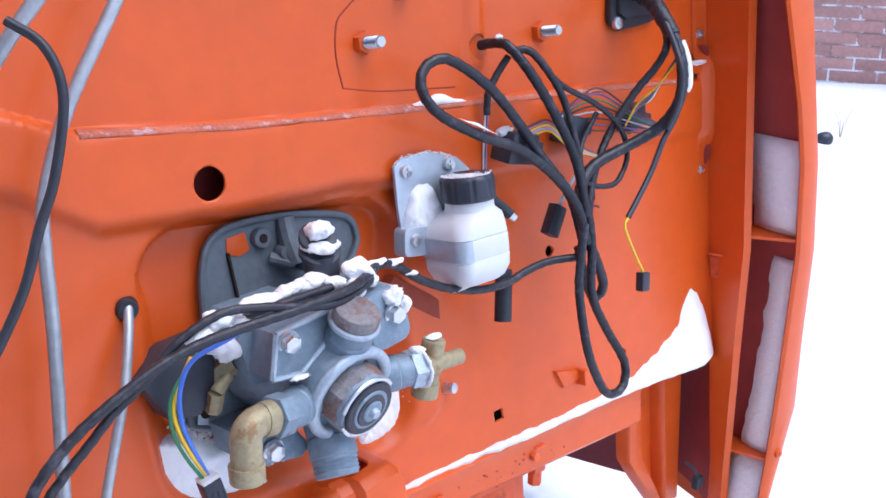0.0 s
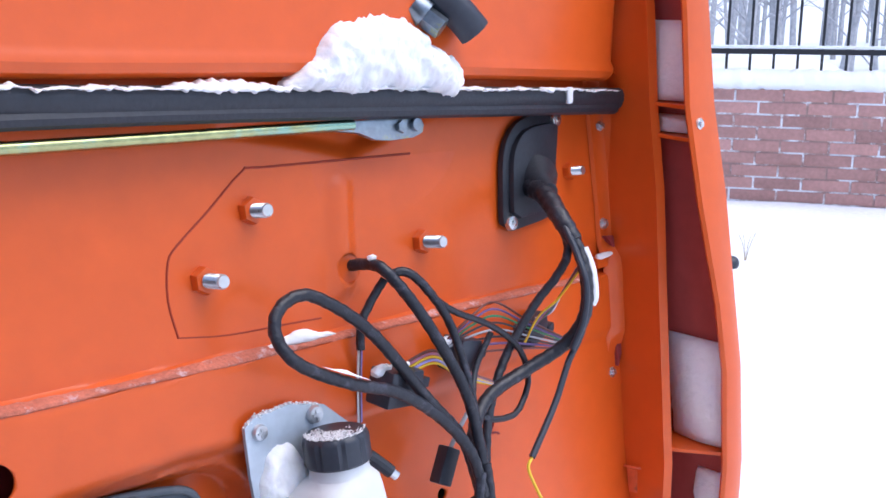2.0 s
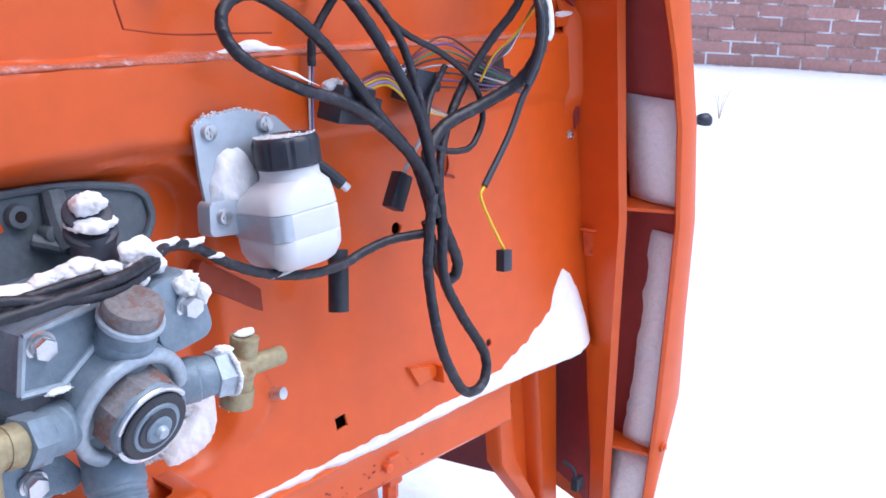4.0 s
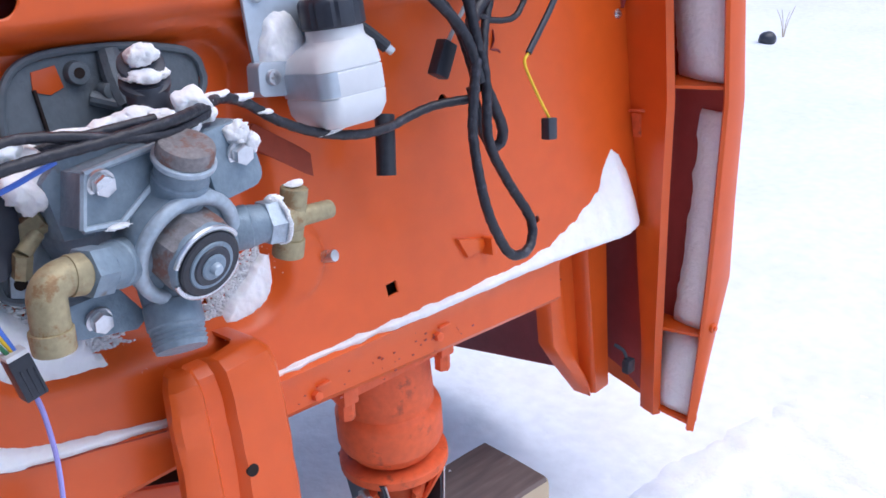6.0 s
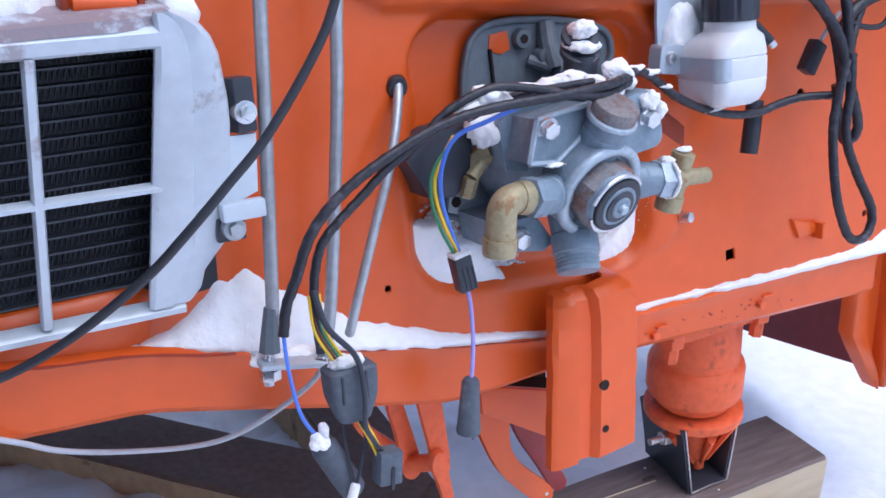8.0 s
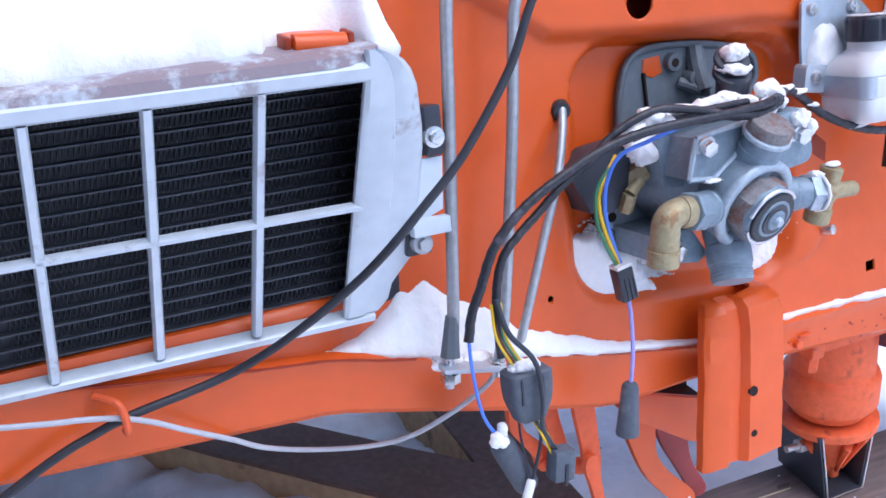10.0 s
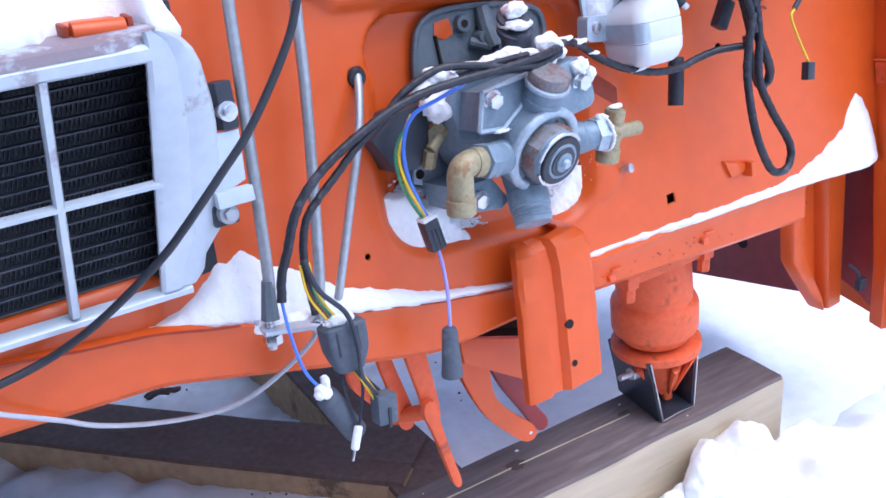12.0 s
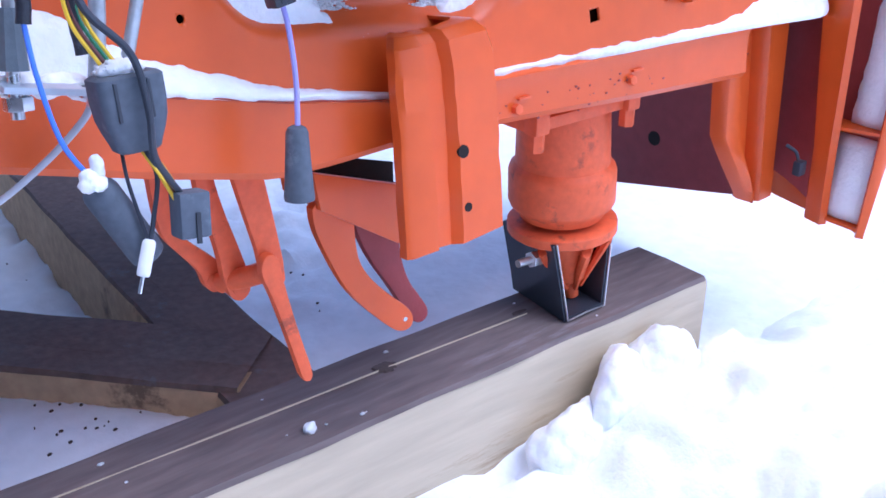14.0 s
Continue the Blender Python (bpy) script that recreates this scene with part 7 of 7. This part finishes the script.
heap(bm, [at(u, lerp(u, BEAD) + 0.003, 0.006) for u in (0.62, 0.65, 0.68, 0.71)], [(0, 0.003), (0.5, 0.006), (1, 0.003)], [(0, 0.001), (0.5, 0.007), (1, 0.001)], rough=1.2, seed=21, grain=0.0015)
solo("snow_on_bead", bm, SNOW, "small clump of snow on the panel bead", "snow", ONE, kind="stuff")
# snow on the seal
bm = B()
rows = []
for u in np.arange(-0.5, 1.135, 0.0022):
    n1 = noise.noise(Vector((u * 9, 6, 0)))
    n2 = noise.noise(Vector((u * 45, 2, 0)))
    n3 = noise.noise(Vector((u * 190, 4, 0)))
    top = 0.0022 + 0.008 * max(0.0, n1) + 0.0035 * n2 + 0.0030 * n3
    top *= step(1.135, 1.06, u) * (1.0 if u < 0.9 else 0.75)
    low = 0.0010 + 0.0035 * noise.noise(Vector((u * 60, 9, 0))) + 0.0030 * noise.noise(Vector((u * 210, 3, 0))) + 0.003 * max(0.0, n1)
    v0 = lerp(u, SEALV) + 0.0095
    top = max(top, 0.0006 - low)
    row = []
    for j in range(9):
        k = j / 8
        v = v0 - low + (top + low) * k
        b = math.sin(math.pi * k) ** 0.6
        row.append((u, v, 0.040 + 0.008 * (1 - k) + 0.004 * b + 0.0016 * noise.noise(Vector((u * 150, v * 150, 1)))))
    rows.append([(u, v0 - low + 0.001, 0.036)] + row + [(u, v0 + top - 0.001, 0.030)])
loft(bm, rows)
bm.transform(PM)
solo("snow_on_seal", bm, SNOW, "ragged snow along the rubber seal", "snow", ONE, kind="stuff")
bm = B()
LOW = [(0.662, 1.069), (0.714, 1.063), (0.734, 1.058), (0.76, 1.060), (0.797, 1.059), (0.83, 1.055), (0.859, 1.048), (0.879, 1.057), (0.886, 1.066)]
HIGH = [(0.662, 1.072), (0.682, 1.087), (0.70, 1.102), (0.711, 1.117), (0.726, 1.128), (0.76, 1.134), (0.80, 1.131), (0.822, 1.118), (0.834, 1.101), (0.868, 1.092), (0.886, 1.068)]
slab(bm, 0.662, 0.886, LOW, HIGH, 0.030, 0.042, 3.0, 0.004, 150)
solo("snow_lump", bm, SNOW, "big lump of snow sitting on the seal", "snow", PM, kind="stuff")
bm = B()
box(bm, at(1.042, 1.038, 0.046), (0.008, 0.006, 0.018), bev=0.002)
solo("snow_fleck", bm, SNOW, "white fleck stuck to the rubber seal", "snow", ONE)
# snow on the valve and cables
bm = B()
crumble(bm, at(0.471, 0.764, 0.056), (0.013, 0.012, 0.009), 60, 1, 0.9)
crumble(bm, at(0.471, 0.750, 0.055), (0.0185, 0.017, 0.0052), 70, 2, 0.9)
lump(bm, at(0.372, 0.684, 0.040), (0.020, 0.014, 0.016), 0.8, 3.0, 70, 4)
lump(bm, at(0.394, 0.690, 0.044), (0.017, 0.012, 0.016), 0.8, 8.0, 70, 4)
crumble(bm, at(0.512, 0.697, 0.100), (0.012, 0.012, 0.012), 36, 4)
crumble(bm, at(0.522, 0.688, 0.106), (0.006, 0.006, 0.010), 20, 5)
crumble(bm, at(0.534, 0.638, 0.100), (0.008, 0.008, 0.005), 20, 6)
crumble(bm, at(0.556, 0.645, 0.100), (0.009, 0.006, 0.003), 16, 7)
crumble(bm, at(0.400, 0.655, 0.106), (0.014, 0.006, 0.003), 20, 8, 0.6)
for c, size, sd in (((0.398, 0.7215, 0.070), (0.022, 0.010, 0.0032), 1), ((0.424, 0.722, 0.068), (0.017, 0.012, 0.0055), 2), ((0.448, 0.7235, 0.068), (0.017, 0.012, 0.0070), 3), ((0.466, 0.721, 0.082), (0.010, 0.009, 0.005), 4),
                    ((0.322, 0.715, 0.098), (0.012, 0.009, 0.008), 5), ((0.337, 0.720, 0.098), (0.013, 0.010, 0.011), 6), ((0.352, 0.716, 0.098), (0.011, 0.009, 0.008), 7),
                    ((0.486, 0.726, 0.086), (0.012, 0.012, 0.008), 8), ((0.498, 0.720, 0.084), (0.010, 0.012, 0.010), 9), ((0.482, 0.712, 0.090), (0.009, 0.010, 0.008), 10), ((0.515, 0.7245, 0.076), (0.015, 0.006, 0.0035), 11),
                    ((0.545, 0.7175, 0.064), (0.014, 0.005, 0.003), 12), ((0.566, 0.7015, 0.064), (0.009, 0.004, 0.0022), 13), ((0.628, 0.6715, 0.068), (0.014, 0.003, 0.0016), 14)):
    lump(bm, at(*c), size, 0.75, sd * 3.7, 0.9 / max(size), 4, Euler((0, 0.12 * math.sin(sd * 2.1), 0)).to_matrix())
solo("snow_on_valve", bm, SNOW, "clumps of snow on the valve and its cables", "snow", ONE, kind="stuff")
bm = B()
for k in range(46):
    a = k * 2 * math.pi / 46
    lump(bm, at(0.535, 0.620 + 0.0185 * math.cos(a), 0.0985 + 0.0185 * math.sin(a)), (0.0022, 0.0022, 0.0022), 0.6, k, 200, 2)
solo("frost_ring", bm, SNOW, "ring of frost on the valve union nut", "frost", ONE, kind="stuff")
bm = B()
for c, s, n in (((0.722, 0.817, 0.05), (0.014, 0.006, 0.006), 24), ((0.748, 0.815, 0.05), (0.009, 0.006, 0.004), 16), ((0.822, 0.818, 0.035), (0.010, 0.006, 0.005), 18), ((0.745, 0.914, 0.03), (0.006, 0.004, 0.004), 14), ((0.184, 0.524, 0.106), (0.019, 0.012, 0.008), 40)):
    crumble(bm, at(*c), s, n, int(c[0] * 100), 0.75)
lump(bm, at(0.157, 0.459, 0.101), (0.0075, 0.009, 0.0085), 0.8, 5.0, 90, 4)
lump(bm, at(0.1615, 0.466, 0.100), (0.0045, 0.006, 0.007), 0.8, 9.0, 100, 4)
for c, size, sd in (((0.144, 0.517, 0.038), (0.018, 0.010, 0.007), 3), ((0.168, 0.512, 0.036), (0.020, 0.010, 0.007), 6), ((0.186, 0.507, 0.038), (0.012, 0.010, 0.006), 8)):
    lump(bm, at(*c), size, 0.7, sd * 2.3, 70, 4)
heap(bm, [at(*p) for p in ((0.646, 0.842, 0.066), (0.660, 0.834, 0.068), (0.676, 0.826, 0.070), (0.69, 0.819, 0.072))], [(0, 0.001), (0.5, 0.0026), (1, 0.001)], [(0, 0.0005), (0.5, 0.0020), (1, 0.0005)], rough=1.2, seed=2.0, grain=0.001)
solo("snow_on_wiring", bm, SNOW, "flecks of snow on connectors and cables", "snow", ONE, kind="stuff")
# snow above the grille, leaning on the cab
bm = B()
rows = []
for i in range(110):
    x = -0.80 + 0.906 * (1 - (1 - i / 109) ** 1.6)
    end = max(0.0, 1 - (max(0.0, x - 0.050) / 0.056) ** 2.4) ** 0.5
    hole = step(0.014, 0.0, abs(x - 0.041) - 0.030)
    row = []
    for j in range(30):
        s = j / 29
        q = Vector((x, s * 0.16, 0.3))
        y = 0.690 + 0.034 * hole + (0.16 - 0.034 * hole) * s + 0.010 * noise.noise(q * 30) * (1 - s)
        z = 0.814 + end * (0.012 + 0.026 * min(1.0, s / 0.12) ** 0.6 + 0.115 * s ** 0.9) - 0.012 * hole * step(0.3, 0.0, s)
        z += end * (0.010 * noise.noise(q * 18) + 0.006 * noise.noise(q * 50) + 0.002 * noise.noise(q * 150))
        row.append((x + 0.006 * noise.noise(q * 35 + Vector((0, 0, 4))), y, z))
    rows.append([(x, row[0][1] + 0.004, 0.808)] + row)
loft(bm, rows)
solo("snow_over_grille", bm, SNOW, "deep snow heaped on top of the radiator grille", "snow", ONE, kind="stuff")
# snow packed in the pillar channel
for z0, z1, share in ((0.293, 0.58, 0.55), (0.62, 0.745, 0.95), (0.167, 0.275, 0.9), (0.987, 1.005, 0.9), (1.022, 1.11, 0.9)):
    bm = B()
    rows = []
    n = max(6, int((z1 - z0) / 0.008))
    for i in range(n + 1):
        z = z0 + (z1 - z0) * i / n
        c, mx, my, rx, ry, ox = pil(z)
        bx = max(mx, rx) + 0.026
        f = step(1.0, 0.86, i / n)
        wid = share * (1 - (0.35 * i / n if share < 0.6 else 0.0))
        y1 = ry + 0.006
        y2 = y1 + (my + 0.02 - y1) * (0.35 + 0.65 * wid) + 0.005 * noise.noise(Vector((z * 60, share, 0)))
        dep = (0.004 + 0.012 * share * (1 - 0.5 * i / n)) * (0.4 + 0.6 * f)
        rows.append([(bx, y1, z), (bx - dep, y1 + 0.001, z), (bx - dep * 1.1 - 0.002 * noise.noise(Vector((z * 80, 0, 3))), (y1 + y2) / 2, z), (bx - dep * 0.8, y2 - 0.003, z), (bx, y2, z)])
    loft(bm, rows)
    vs = list(bm.verts)
    bm.faces.new(vs[:5])
    bm.faces.new(vs[-5:])
    solo("snow_in_channel", bm, SNOW, "packed snow inside the pillar channel", "snow", ONE, kind="stuff")

# ---- bricks of the far wall, last ----
brick_full = None
rnd = random.Random(2)
for r in range(9):
    z = COURSE * (r + 0.5)
    s = -1.6 + (0.13 if r % 2 else 0.0)
    while s < 4.6:
        if brick_full is None:
            bb = B()
            box(bb, (0, 0, 0), (0.248, 0.02, 0.060), WROT, 0.003)
            brick_full = mesh_of("brick", bb, BRICK, ONE)
        ob = new("brick", brick_full)
        ob.parent = wall
        ob.location = onwall(s, rnd.uniform(-0.003, 0.002), z) - WO
        s += 0.26
